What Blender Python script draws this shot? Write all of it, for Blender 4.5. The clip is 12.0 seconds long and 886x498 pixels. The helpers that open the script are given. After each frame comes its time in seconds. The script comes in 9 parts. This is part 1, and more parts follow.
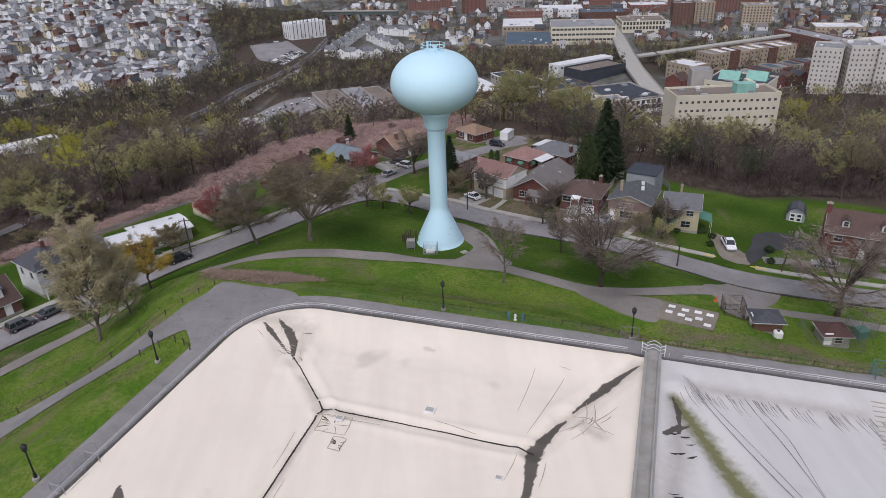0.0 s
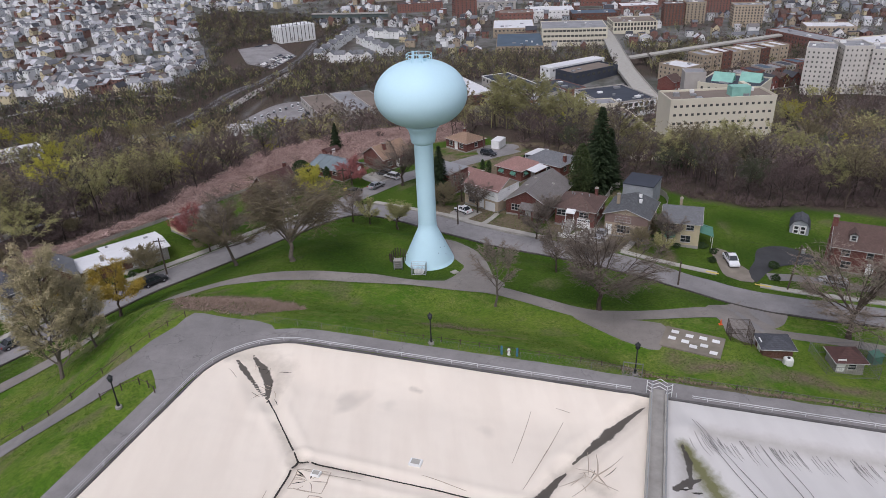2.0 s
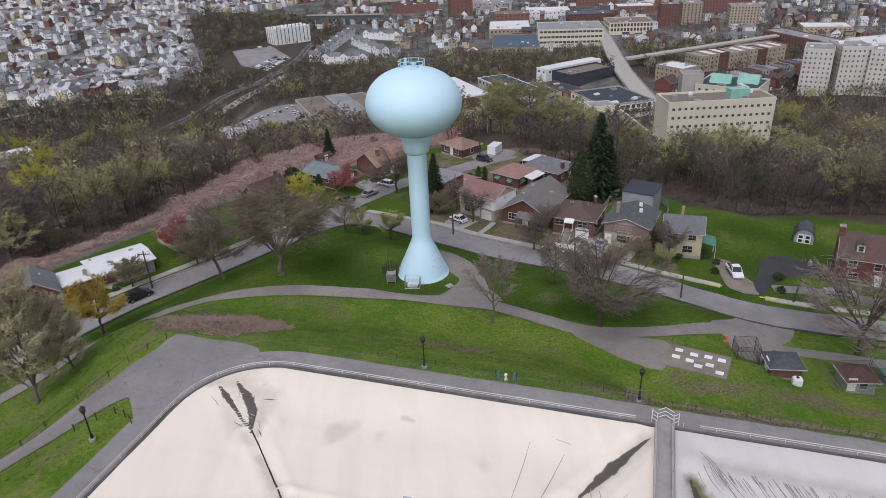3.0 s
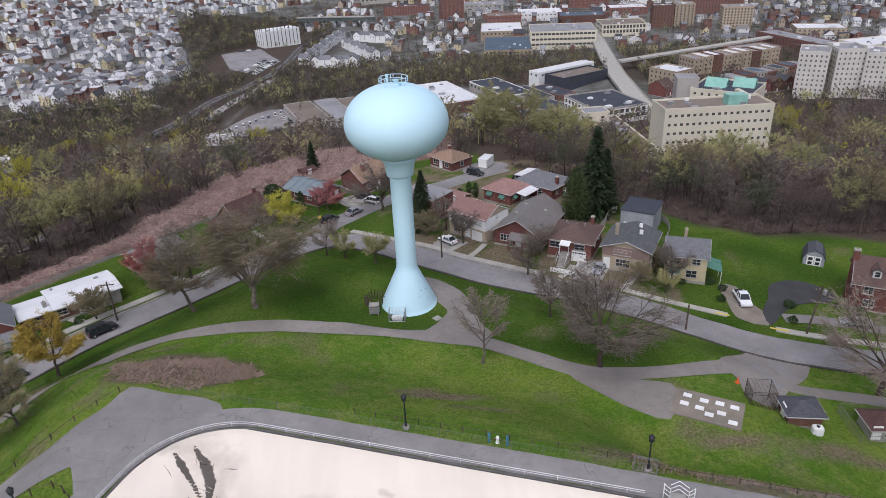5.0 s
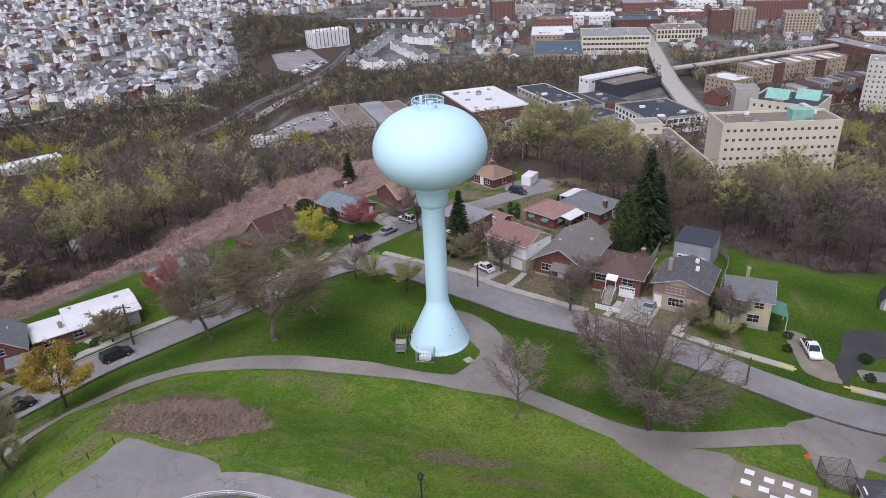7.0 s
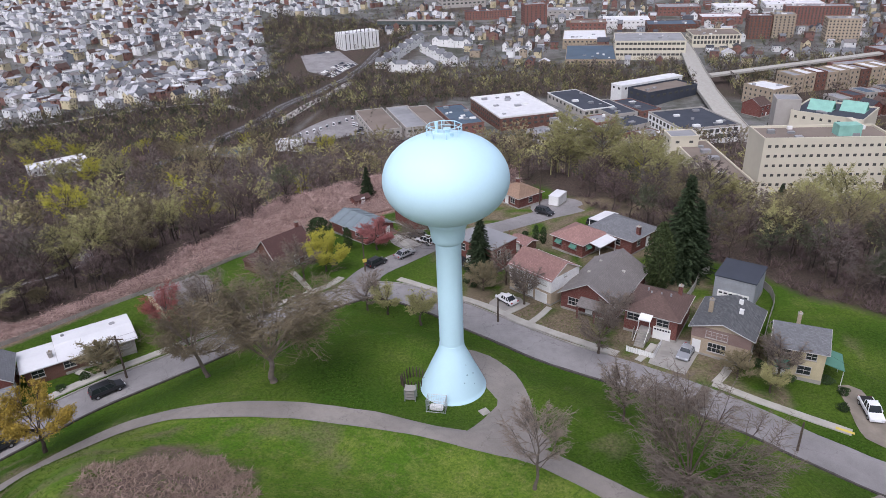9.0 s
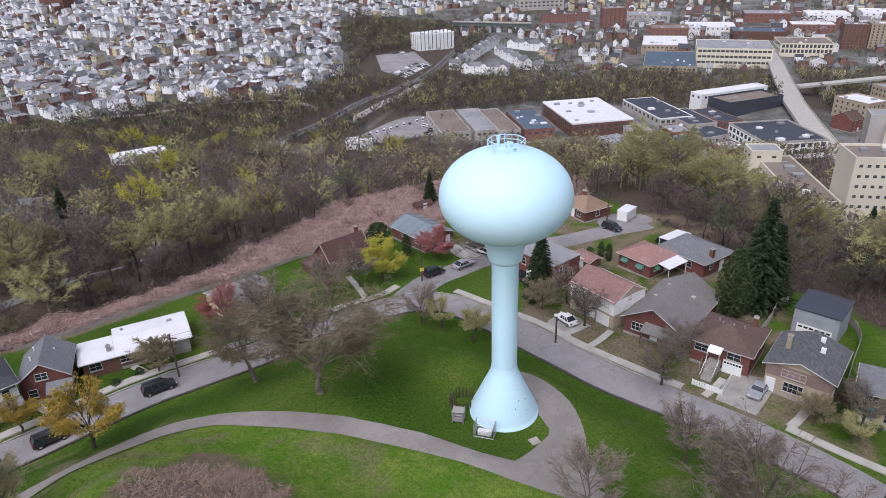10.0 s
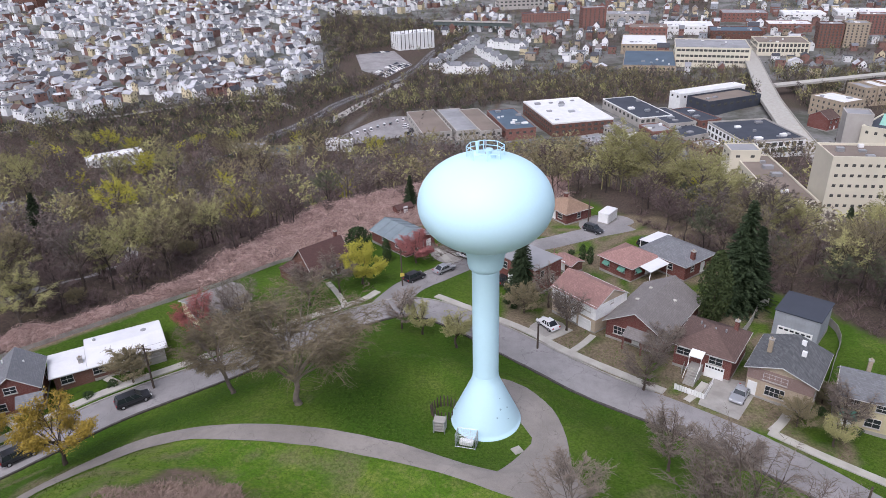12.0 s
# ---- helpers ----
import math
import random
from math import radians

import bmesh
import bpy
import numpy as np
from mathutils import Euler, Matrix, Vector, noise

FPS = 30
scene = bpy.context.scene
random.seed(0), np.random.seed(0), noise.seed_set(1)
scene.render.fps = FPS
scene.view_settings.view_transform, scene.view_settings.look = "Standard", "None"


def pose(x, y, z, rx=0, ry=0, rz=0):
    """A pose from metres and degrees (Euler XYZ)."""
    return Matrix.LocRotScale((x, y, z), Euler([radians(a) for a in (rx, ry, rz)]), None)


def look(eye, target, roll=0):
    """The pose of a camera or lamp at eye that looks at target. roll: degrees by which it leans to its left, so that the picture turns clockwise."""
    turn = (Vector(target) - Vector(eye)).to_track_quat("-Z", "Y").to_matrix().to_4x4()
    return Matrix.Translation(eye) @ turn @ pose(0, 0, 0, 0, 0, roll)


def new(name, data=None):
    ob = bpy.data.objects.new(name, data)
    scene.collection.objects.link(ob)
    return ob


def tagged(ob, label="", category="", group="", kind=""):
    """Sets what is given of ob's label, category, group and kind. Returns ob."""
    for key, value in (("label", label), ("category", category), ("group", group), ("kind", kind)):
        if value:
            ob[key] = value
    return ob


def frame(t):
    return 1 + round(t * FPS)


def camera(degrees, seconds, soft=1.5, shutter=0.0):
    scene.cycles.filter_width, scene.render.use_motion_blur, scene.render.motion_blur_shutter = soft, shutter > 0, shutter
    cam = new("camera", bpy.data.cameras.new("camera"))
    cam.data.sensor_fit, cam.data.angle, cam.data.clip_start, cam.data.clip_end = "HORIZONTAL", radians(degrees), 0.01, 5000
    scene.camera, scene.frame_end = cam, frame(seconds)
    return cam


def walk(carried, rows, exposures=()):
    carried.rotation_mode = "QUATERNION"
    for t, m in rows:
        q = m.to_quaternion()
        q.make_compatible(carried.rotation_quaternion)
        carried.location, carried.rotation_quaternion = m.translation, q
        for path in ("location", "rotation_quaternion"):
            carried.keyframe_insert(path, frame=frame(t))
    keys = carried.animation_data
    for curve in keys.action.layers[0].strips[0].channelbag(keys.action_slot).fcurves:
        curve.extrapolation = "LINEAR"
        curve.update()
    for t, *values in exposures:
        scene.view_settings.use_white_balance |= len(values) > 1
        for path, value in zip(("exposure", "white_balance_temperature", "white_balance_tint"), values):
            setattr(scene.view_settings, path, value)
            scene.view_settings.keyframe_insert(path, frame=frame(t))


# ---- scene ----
cam = camera(66.1, 12.0, soft=0.75)
PATH = [
    (0, (-2.641, -117.816, 56.419), (-2.594, -116.027, 55.528), -2.1),
    (0.5, (-2.43, -116.376, 56.509), (-2.378, -114.587, 55.617), -2.2),
    (1, (-2.188, -114.719, 56.503), (-2.131, -112.929, 55.612), -2.3),
    (1.5, (-1.867, -112.822, 56.523), (-1.805, -111.032, 55.633), -2.4),
    (2, (-1.572, -110.677, 56.489), (-1.505, -108.887, 55.6), -2.4),
    (2.5, (-1.292, -108.517, 56.537), (-1.22, -106.727, 55.648), -2.5),
    (3, (-0.904, -106.23, 56.571), (-0.828, -104.44, 55.683), -2.5),
    (5, (0.776, -96.816, 56.852), (0.871, -95.026, 55.965), -2.6),
    (5.5, (1.144, -94.406, 57.005), (1.233, -92.615, 56.119), -2.5),
    (6, (1.594, -91.925, 57.172), (1.674, -90.133, 56.287), -2.5),
    (6.5, (2.121, -89.476, 57.344), (2.127, -87.681, 56.462), -2.5),
    (7, (2.66, -86.893, 57.344), (2.628, -85.097, 56.464), -2.5),
    (8.8, (3.915, -77.681, 57.726), (3.84, -75.884, 56.85), -2.3),
    (9, (3.974, -76.495, 57.708), (3.864, -74.7, 56.834), -2.3),
    (9.5, (4.375, -73.927, 57.755), (4.135, -72.141, 56.887), -2.2),
    (10, (4.72, -72.257, 57.852), (4.42, -70.479, 56.987), -2.0),
    (10.5, (4.817, -71.238, 57.965), (4.532, -69.457, 57.1), -1.9),
    (11, (4.766, -70.881, 58.007), (4.495, -69.099, 57.141), -1.9),
    (11.5, (4.759, -70.699, 57.978), (4.499, -68.915, 57.111), -1.8),
    (12, (4.845, -70.554, 58.165), (4.596, -68.77, 57.296), -1.8),
]
walk(cam, [(t, look(e, g, r)) for t, e, g, r in PATH],
     [(0, -0.13, 6020, 17), (3, -0.08, 6020, 17), (5, 0.06, 5960, 17), (6.5, 0.2, 5940, 18), (8, 0.26, 5940, 19), (10, 0.32, 5940, 19), (12, 0.44, 5940, 19)])

# ---- sky and sun: an even overcast ----
world = bpy.data.worlds.new("overcast_sky")
scene.world = world
world.use_nodes = True
wn = world.node_tree
sky = wn.nodes.new("ShaderNodeTexSky")
sky.sky_type, sky.sun_disc = "NISHITA", False
sky.sun_elevation, sky.sun_rotation = radians(52), radians(200)
sky.air_density, sky.dust_density, sky.ozone_density = 1.0, 4.0, 1.0
pale = wn.nodes.new("ShaderNodeHueSaturation")
pale.inputs["Saturation"].default_value = 0.35
wn.links.new(sky.outputs[0], pale.inputs["Color"])
wn.links.new(pale.outputs[0], wn.nodes["Background"].inputs[0])
wn.nodes["Background"].inputs[1].default_value = 0.152
sun_data = bpy.data.lights.new("sun", "SUN")
sun_data.energy, sun_data.angle, sun_data.color = 1.05, radians(45), (1.0, 0.97, 0.93)
sun_lamp = new("sun", sun_data)
sun_lamp.matrix_world = look((-20, -60, 120), (0, 0, 0))

# ---- materials ----
def nodes_of(name):
    m = bpy.data.materials.new(name)
    m.use_nodes = True
    return m, m.node_tree, m.node_tree.nodes["Principled BSDF"]


def noise_node(nt, scale, detail=4.0, rough=0.6, coord="Object"):
    tc = nt.nodes.new("ShaderNodeTexCoord")
    n = nt.nodes.new("ShaderNodeTexNoise")
    n.inputs["Scale"].default_value, n.inputs["Detail"].default_value, n.inputs["Roughness"].default_value = scale, detail, rough
    nt.links.new(tc.outputs[coord], n.inputs["Vector"])
    return n.outputs["Fac"]


def ramp(nt, fac, lo, hi, a=0.0, b=1.0):
    r = nt.nodes.new("ShaderNodeMapRange")
    r.inputs[1].default_value, r.inputs[2].default_value, r.inputs[3].default_value, r.inputs[4].default_value = lo, hi, a, b
    nt.links.new(fac, r.inputs[0])
    return r.outputs[0]


def mix(nt, fac, a, b, how="MIX"):
    m = nt.nodes.new("ShaderNodeMix")
    m.data_type, m.blend_type = "RGBA", how
    for sock, v in ((m.inputs[0], fac), (m.inputs[6], a), (m.inputs[7], b)):
        if isinstance(v, (int, float)):
            sock.default_value = v
        elif isinstance(v, tuple):
            sock.default_value = (*v, 1)
        else:
            nt.links.new(v, sock)
    return m.outputs[2]


def bump(nt, bsdf, height, strength=0.3, distance=0.05):
    b = nt.nodes.new("ShaderNodeBump")
    b.inputs["Strength"].default_value, b.inputs["Distance"].default_value = strength, distance
    nt.links.new(height, b.inputs["Height"])
    nt.links.new(b.outputs[0], bsdf.inputs["Normal"])


def surf(name, rgb, rough=0.85, stain=(0.6, 0.6), grain=12.0, large=0.35, metal=0.0, bumpy=0.25, depth=0.02, vary=0.0, spec=0.3, dark=None):
    """A plain surface with wear at two scales; vary: how far single objects differ in lightness."""
    m, nt, b = nodes_of(name)
    big, fine = noise_node(nt, large, 5), noise_node(nt, grain, 6, 0.7)
    low = dark or tuple(c * stain[0] for c in rgb)
    col = mix(nt, ramp(nt, big, 0.35, 0.68), rgb, low)
    col = mix(nt, ramp(nt, fine, 0.3, 0.75, 0.0, stain[1]), col, tuple(c * 0.72 for c in rgb))
    if vary:
        info = nt.nodes.new("ShaderNodeObjectInfo")
        v = ramp(nt, info.outputs["Random"], 0, 1, 1 - vary, 1 + vary)
        col = mix(nt, 1.0, col, v, "MULTIPLY")
    nt.links.new(col, b.inputs["Base Color"])
    b.inputs["Roughness"].default_value, b.inputs["Metallic"].default_value = rough, metal
    b.inputs["Specular IOR Level"].default_value = spec
    if bumpy:
        bump(nt, b, fine, bumpy, depth)
    return m


def coursed(name, rgb, joint, scale, rough=0.85, width=0.5, height=0.25, gap=0.02, vary=0.25):
    """Brick, block or shingle courses on a wall or roof, by generated object coordinates."""
    m, nt, b = nodes_of(name)
    tc = nt.nodes.new("ShaderNodeTexCoord")
    br = nt.nodes.new("ShaderNodeTexBrick")
    sep = nt.nodes.new("ShaderNodeSeparateXYZ")
    nt.links.new(tc.outputs["Object"], sep.inputs[0])
    add = nt.nodes.new("ShaderNodeMath")
    add.operation = "ADD"
    nt.links.new(sep.outputs[0], add.inputs[0])
    nt.links.new(sep.outputs[1], add.inputs[1])
    comb = nt.nodes.new("ShaderNodeCombineXYZ")
    nt.links.new(add.outputs[0], comb.inputs[0])
    nt.links.new(sep.outputs[2], comb.inputs[1])
    nt.links.new(comb.outputs[0], br.inputs["Vector"])
    br.inputs["Scale"].default_value = scale
    br.inputs["Brick Width"].default_value, br.inputs["Row Height"].default_value = width, height
    br.inputs["Mortar Size"].default_value = gap
    br.inputs["Color1"].default_value = (*rgb, 1)
    br.inputs["Color2"].default_value = (*(c * (1 - vary) for c in rgb), 1)
    br.inputs["Mortar"].default_value = (*joint, 1)
    big = noise_node(nt, 0.5, 5)
    col = mix(nt, ramp(nt, big, 0.35, 0.7, 0, 0.55), br.outputs["Color"], tuple(c * 0.62 for c in rgb))
    info = nt.nodes.new("ShaderNodeObjectInfo")
    col = mix(nt, 1.0, col, ramp(nt, info.outputs["Random"], 0, 1, 0.85, 1.15), "MULTIPLY")
    nt.links.new(col, b.inputs["Base Color"])
    b.inputs["Roughness"].default_value = rough
    b.inputs["Specular IOR Level"].default_value = 0.25
    bump(nt, b, br.outputs["Fac"], -0.4, 0.01)
    return m


def leafy(name, rgb, other, rough=0.7):
    """Leaves, buds and twigs: each clump its own tint."""
    m, nt, b = nodes_of(name)
    geo, info = nt.nodes.new("ShaderNodeNewGeometry"), nt.nodes.new("ShaderNodeObjectInfo")
    col = mix(nt, geo.outputs["Random Per Island"], rgb, other)
    col = mix(nt, 1.0, col, ramp(nt, info.outputs["Random"], 0, 1, 0.75, 1.2), "MULTIPLY")
    own = nt.nodes.new("ShaderNodeAttribute")
    own.attribute_name = "tint"
    col = mix(nt, 1.0, col, ramp(nt, own.outputs["Fac"], -1, 1, 0.55, 1.45), "MULTIPLY")
    nt.links.new(col, b.inputs["Base Color"])
    b.inputs["Roughness"].default_value = rough
    b.inputs["Specular IOR Level"].default_value = 0.15
    return m


def paving(name, rgb, cracks=0.14, rough=0.93):
    """Old asphalt: stone grain, broad stains, tarred cracks and pale wear."""
    m, nt, b = nodes_of(name)
    big, mid, fine = noise_node(nt, 0.09, 6, 0.65), noise_node(nt, 0.8, 6, 0.75), noise_node(nt, 14.0, 3, 0.8)
    col = mix(nt, ramp(nt, big, 0.36, 0.64), tuple(c * 1.12 for c in rgb), tuple(c * 0.72 for c in rgb))
    col = mix(nt, ramp(nt, mid, 0.48, 0.74, 0, 0.6), col, tuple(c * 0.62 for c in rgb))
    col = mix(nt, ramp(nt, fine, 0.4, 0.7, 0, 0.35), col, tuple(c * 1.5 for c in rgb))
    tc, vo = nt.nodes.new("ShaderNodeTexCoord"), nt.nodes.new("ShaderNodeTexVoronoi")
    warp, add = nt.nodes.new("ShaderNodeTexNoise"), nt.nodes.new("ShaderNodeVectorMath")
    warp.inputs["Scale"].default_value, warp.inputs["Detail"].default_value = 0.35, 5
    add.operation = "MULTIPLY_ADD"
    add.inputs[1].default_value = (5, 5, 5)
    nt.links.new(tc.outputs["Object"], warp.inputs["Vector"])
    nt.links.new(warp.outputs["Color"], add.inputs[0])
    nt.links.new(tc.outputs["Object"], add.inputs[2])
    vo.feature = "DISTANCE_TO_EDGE"
    vo.inputs["Scale"].default_value = cracks
    nt.links.new(add.outputs[0], vo.inputs["Vector"])
    col = mix(nt, ramp(nt, vo.outputs["Distance"], 0.0015, 0.006, 0.55, 0.0), col, tuple(c * 0.45 for c in rgb))
    nt.links.new(col, b.inputs["Base Color"])
    b.inputs["Roughness"].default_value = rough
    b.inputs["Specular IOR Level"].default_value = 0.25
    bump(nt, b, fine, 0.35, 0.02)
    return m


TOWER_PAINT = surf("pale_blue_tower_paint", (0.52, 0.735, 0.82), 0.6, (0.95, 0.12), 3.0, 0.10, bumpy=0.02, spec=0.35)
TOWER_GRIME = surf("dusty_blue_paint", (0.30, 0.46, 0.52), 0.5, (0.8, 0.3), 3.0, 0.4, bumpy=0.03)
STEEL = surf("galvanised_steel", (0.45, 0.46, 0.47), 0.45, (0.8, 0.3), 8.0, 0.8, metal=0.7, bumpy=0.05)
DARK_STEEL = surf("black_painted_iron", (0.02, 0.022, 0.022), 0.5, (0.7, 0.3), 8.0, bumpy=0.05)
BLUE_IRON = surf("blue_painted_iron", (0.06, 0.20, 0.28), 0.5, (0.7, 0.3), 8.0, bumpy=0.05)
ASPHALT = paving("worn_asphalt", (0.225, 0.212, 0.206), 0.10)
LANE_ASPHALT = paving("old_park_asphalt", (0.228, 0.206, 0.186), 0.16)
STREET_ASPHALT = paving("street_asphalt", (0.240, 0.228, 0.226), 0.11)
NEW_ASPHALT = surf("fresh_black_asphalt", (0.055, 0.055, 0.057), 0.85, (0.7, 0.4), 5.0, 0.3, bumpy=0.3)
CONCRETE = surf("weathered_concrete", (0.36, 0.34, 0.31), 0.9, (0.65, 0.45), 6.0, 0.5, bumpy=0.2)
PALE_CONCRETE = surf("pale_concrete", (0.43, 0.41, 0.365), 0.9, (0.75, 0.4), 6.0, 0.5, bumpy=0.2)
GRAVEL = surf("stony_dirt", (0.27, 0.235, 0.19), 0.95, (0.55, 0.6), 3.0, 0.3, bumpy=0.5, depth=0.05)
EDGE_STONE = surf("dark_edging_stone", (0.095, 0.085, 0.075), 0.95, (0.5, 0.6), 5.0, 1.6, bumpy=0.6, depth=0.05)
TRIM_WHITE = surf("weathered_white_trim", (0.52, 0.51, 0.49), 0.7, (0.7, 0.4), 6.0, 0.6, bumpy=0.05)
WHITE_PAINT = surf("white_paint", (0.78, 0.78, 0.76), 0.6, (0.85, 0.25), 6.0, 0.5, bumpy=0.05, vary=0.05)
YELLOW_PAINT = surf("yellow_road_paint", (0.62, 0.5, 0.10), 0.7, (0.8, 0.4), 8.0)
CURTAINED = surf("curtained_window_glass", (0.10, 0.10, 0.095), 0.2, (0.6, 0.5), 0.9, 0.5, bumpy=0, spec=0.6)
GLASS = surf("dark_window_glass", (0.025, 0.03, 0.035), 0.12, (0.9, 0.1), 2.0, bumpy=0, spec=0.6)
BRICK_RED = coursed("red_brick", (0.165, 0.055, 0.045), (0.22, 0.15, 0.13), 4.0)
BRICK_BROWN = coursed("brown_brick", (0.15, 0.068, 0.048), (0.2, 0.15, 0.13), 4.0)
BRICK_TAN = coursed("tan_brick", (0.42, 0.34, 0.24), (0.4, 0.35, 0.3), 4.0)
SIDING_WHITE = coursed("white_siding", (0.72, 0.72, 0.70), (0.52, 0.52, 0.52), 1.0, 0.7, 40.0, 0.18, 0.012, 0.04)
SIDING_GREY = coursed("grey_siding", (0.33, 0.35, 0.37), (0.24, 0.25, 0.27), 1.0, 0.7, 40.0, 0.18, 0.012, 0.06)
SIDING_CREAM = coursed("cream_siding", (0.60, 0.52, 0.34), (0.45, 0.4, 0.28), 1.0, 0.7, 40.0, 0.18, 0.012, 0.06)
SHINGLE_GREY = coursed("grey_shingles", (0.20, 0.205, 0.215), (0.12, 0.12, 0.13), 2.2, 0.9, 0.6, 0.3, 0.02, 0.3)
SHINGLE_DARK = coursed("charcoal_shingles", (0.085, 0.088, 0.10), (0.05, 0.05, 0.06), 2.2, 0.9, 0.6, 0.3, 0.02, 0.3)
SHINGLE_MOTTLED = coursed("mottled_grey_shingles", (0.145, 0.15, 0.155), (0.09, 0.09, 0.095), 2.2, 0.9, 0.6, 0.3, 0.02, 0.5)
MAUVE_BRICK = coursed("mauve_brick", (0.24, 0.165, 0.145), (0.25, 0.2, 0.18), 4.0)
SHINGLE_BROWN = coursed("brown_shingles", (0.125, 0.082, 0.070), (0.07, 0.05, 0.045), 2.2, 0.9, 0.6, 0.3, 0.02, 0.3)
SHINGLE_PINK = coursed("faded_red_shingles", (0.34, 0.20, 0.175), (0.2, 0.12, 0.11), 2.2, 0.9, 0.6, 0.3, 0.02, 0.3)
SHINGLE_TAUPE = coursed("taupe_shingles", (0.235, 0.215, 0.205), (0.15, 0.14, 0.13), 2.2, 0.9, 0.6, 0.3, 0.02, 0.2)
SHINGLE_MAROON = coursed("maroon_brown_shingles", (0.105, 0.058, 0.052), (0.06, 0.035, 0.032), 2.2, 0.9, 0.6, 0.3, 0.02, 0.25)
SHINGLE_TAN = coursed("tan_shingles", (0.30, 0.20, 0.14), (0.2, 0.14, 0.1), 2.2, 0.9, 0.6, 0.3, 0.02, 0.3)
ROOF_WHITE = surf("white_coated_roof", (0.66, 0.66, 0.67), 0.7, (0.86, 0.25), 3.0, 0.25, bumpy=0.1)
ROOF_TEAL = surf("blue_grey_metal_roof", (0.22, 0.265, 0.285), 0.5, (0.75, 0.3), 4.0, 0.4, metal=0.2, bumpy=0.1)
ROOF_GRAVEL = surf("brown_gravel_roof", (0.22, 0.18, 0.15), 0.95, (0.7, 0.4), 4.0, 0.06, bumpy=0.2)
ROOF_BLACK = surf("black_membrane_roof", (0.055, 0.062, 0.08), 0.8, (0.7, 0.3), 3.0, 0.1, bumpy=0.1)
ROOF_BLUE = surf("slate_blue_membrane_roof", (0.085, 0.12, 0.16), 0.8, (0.75, 0.3), 3.0, 0.08, bumpy=0.1)
ROOF_GREY = surf("grey_membrane_roof", (0.30, 0.30, 0.31), 0.85, (0.65, 0.4), 3.0, 0.08, bumpy=0.1)
COPPER = surf("green_copper", (0.26, 0.50, 0.42), 0.7, (0.75, 0.3), 3.0, 0.3, bumpy=0.1)
GREEN_AWNING = surf("green_awning", (0.09, 0.22, 0.165), 0.7, (0.8, 0.3), 4.0, 0.5, bumpy=0.05)
BEIGE_WALL = surf("beige_panel_wall", (0.62, 0.575, 0.455), 0.85, (0.88, 0.25), 2.0, 0.08, bumpy=0.1)
PALE_STONE = surf("pale_stone_wall", (0.60, 0.57, 0.515), 0.9, (0.8, 0.3), 2.0, 0.08, bumpy=0.1)
GREY_WALL = surf("grey_stone_wall", (0.42, 0.395, 0.36), 0.9, (0.75, 0.3), 2.0, 0.08, bumpy=0.1)
BARK = surf("grey_brown_bark", (0.095, 0.072, 0.056), 0.95, (0.55, 0.5), 6.0, 0.8, bumpy=0.6, depth=0.04, vary=0.2)
# Darker copy of the bark above: the wood's deep shade put into its colour
SHADE_BARK = surf("shade_dark_woodland_bark", (0.058, 0.046, 0.040), 0.95, (0.6, 0.5), 6.0, 0.8, bumpy=0.6, depth=0.04, vary=0.25)
PALE_BARK = surf("pale_grey_bark", (0.175, 0.145, 0.12), 0.95, (0.6, 0.5), 6.0, 0.8, bumpy=0.6, depth=0.04, vary=0.2)
TWIGS = leafy("bare_twigs", (0.142, 0.112, 0.095), (0.090, 0.069, 0.058))
TWIGS_NEAR = leafy("tan_grey_bare_twigs", (0.235, 0.195, 0.160), (0.140, 0.112, 0.092))
TWIGS_GREY = leafy("grey_bare_twigs", (0.163, 0.136, 0.121), (0.099, 0.081, 0.073))
TWIGS_MAUVE = leafy("mauve_bare_twigs", (0.155, 0.114, 0.105), (0.095, 0.069, 0.065))
BUDS_OLIVE = leafy("olive_budding_twigs", (0.215, 0.185, 0.105), (0.135, 0.112, 0.070))
IVY_GREY = leafy("dark_green_grey_scrub", (0.100, 0.110, 0.066), (0.062, 0.068, 0.042))
BUDS_HAZE = leafy("pale_budding_twigs", (0.200, 0.165, 0.100), (0.115, 0.092, 0.066))
BUDS_GREEN = leafy("budding_twigs", (0.370, 0.355, 0.155), (0.230, 0.215, 0.100))
BUDS_YELLOW = leafy("yellow_spring_leaves", (0.42, 0.39, 0.055), (0.27, 0.26, 0.045))
BUDS_GOLD = leafy("gold_blossom_leaves", (0.50, 0.35, 0.055), (0.30, 0.22, 0.05))
BUDS_RED = leafy("red_maple_flowers", (0.34, 0.105, 0.095), (0.21, 0.075, 0.07))
BUDS_PINK = leafy("coral_blossom", (0.46, 0.18, 0.17), (0.30, 0.12, 0.115))
BUDS_WHITE = leafy("white_blossom", (0.62, 0.58, 0.50), (0.4, 0.38, 0.3))
NEEDLES = leafy("dark_spruce_needles", (0.022, 0.036, 0.017), (0.044, 0.062, 0.029))
LEAF_DARK = leafy("dark_green_leaves", (0.045, 0.075, 0.025), (0.03, 0.05, 0.02))
BRAMBLE = leafy("dry_pinkish_brambles", (0.68, 0.50, 0.44), (0.22, 0.135, 0.12))
DRY_WEED = leafy("dry_brown_stalks", (0.42, 0.315, 0.25), (0.20, 0.14, 0.112))

import collections
# ---- tools ----
def part(name, bm, material, parent=None, label="", smooth=False):
    """Links a bmesh as one mesh object under a thing or part."""
    me = bpy.data.meshes.new(name)
    bmesh.ops.recalc_face_normals(bm, faces=bm.faces)
    bm.to_mesh(me)
    bm.free()
    return mesh_part(name, me, material, parent, label, smooth)


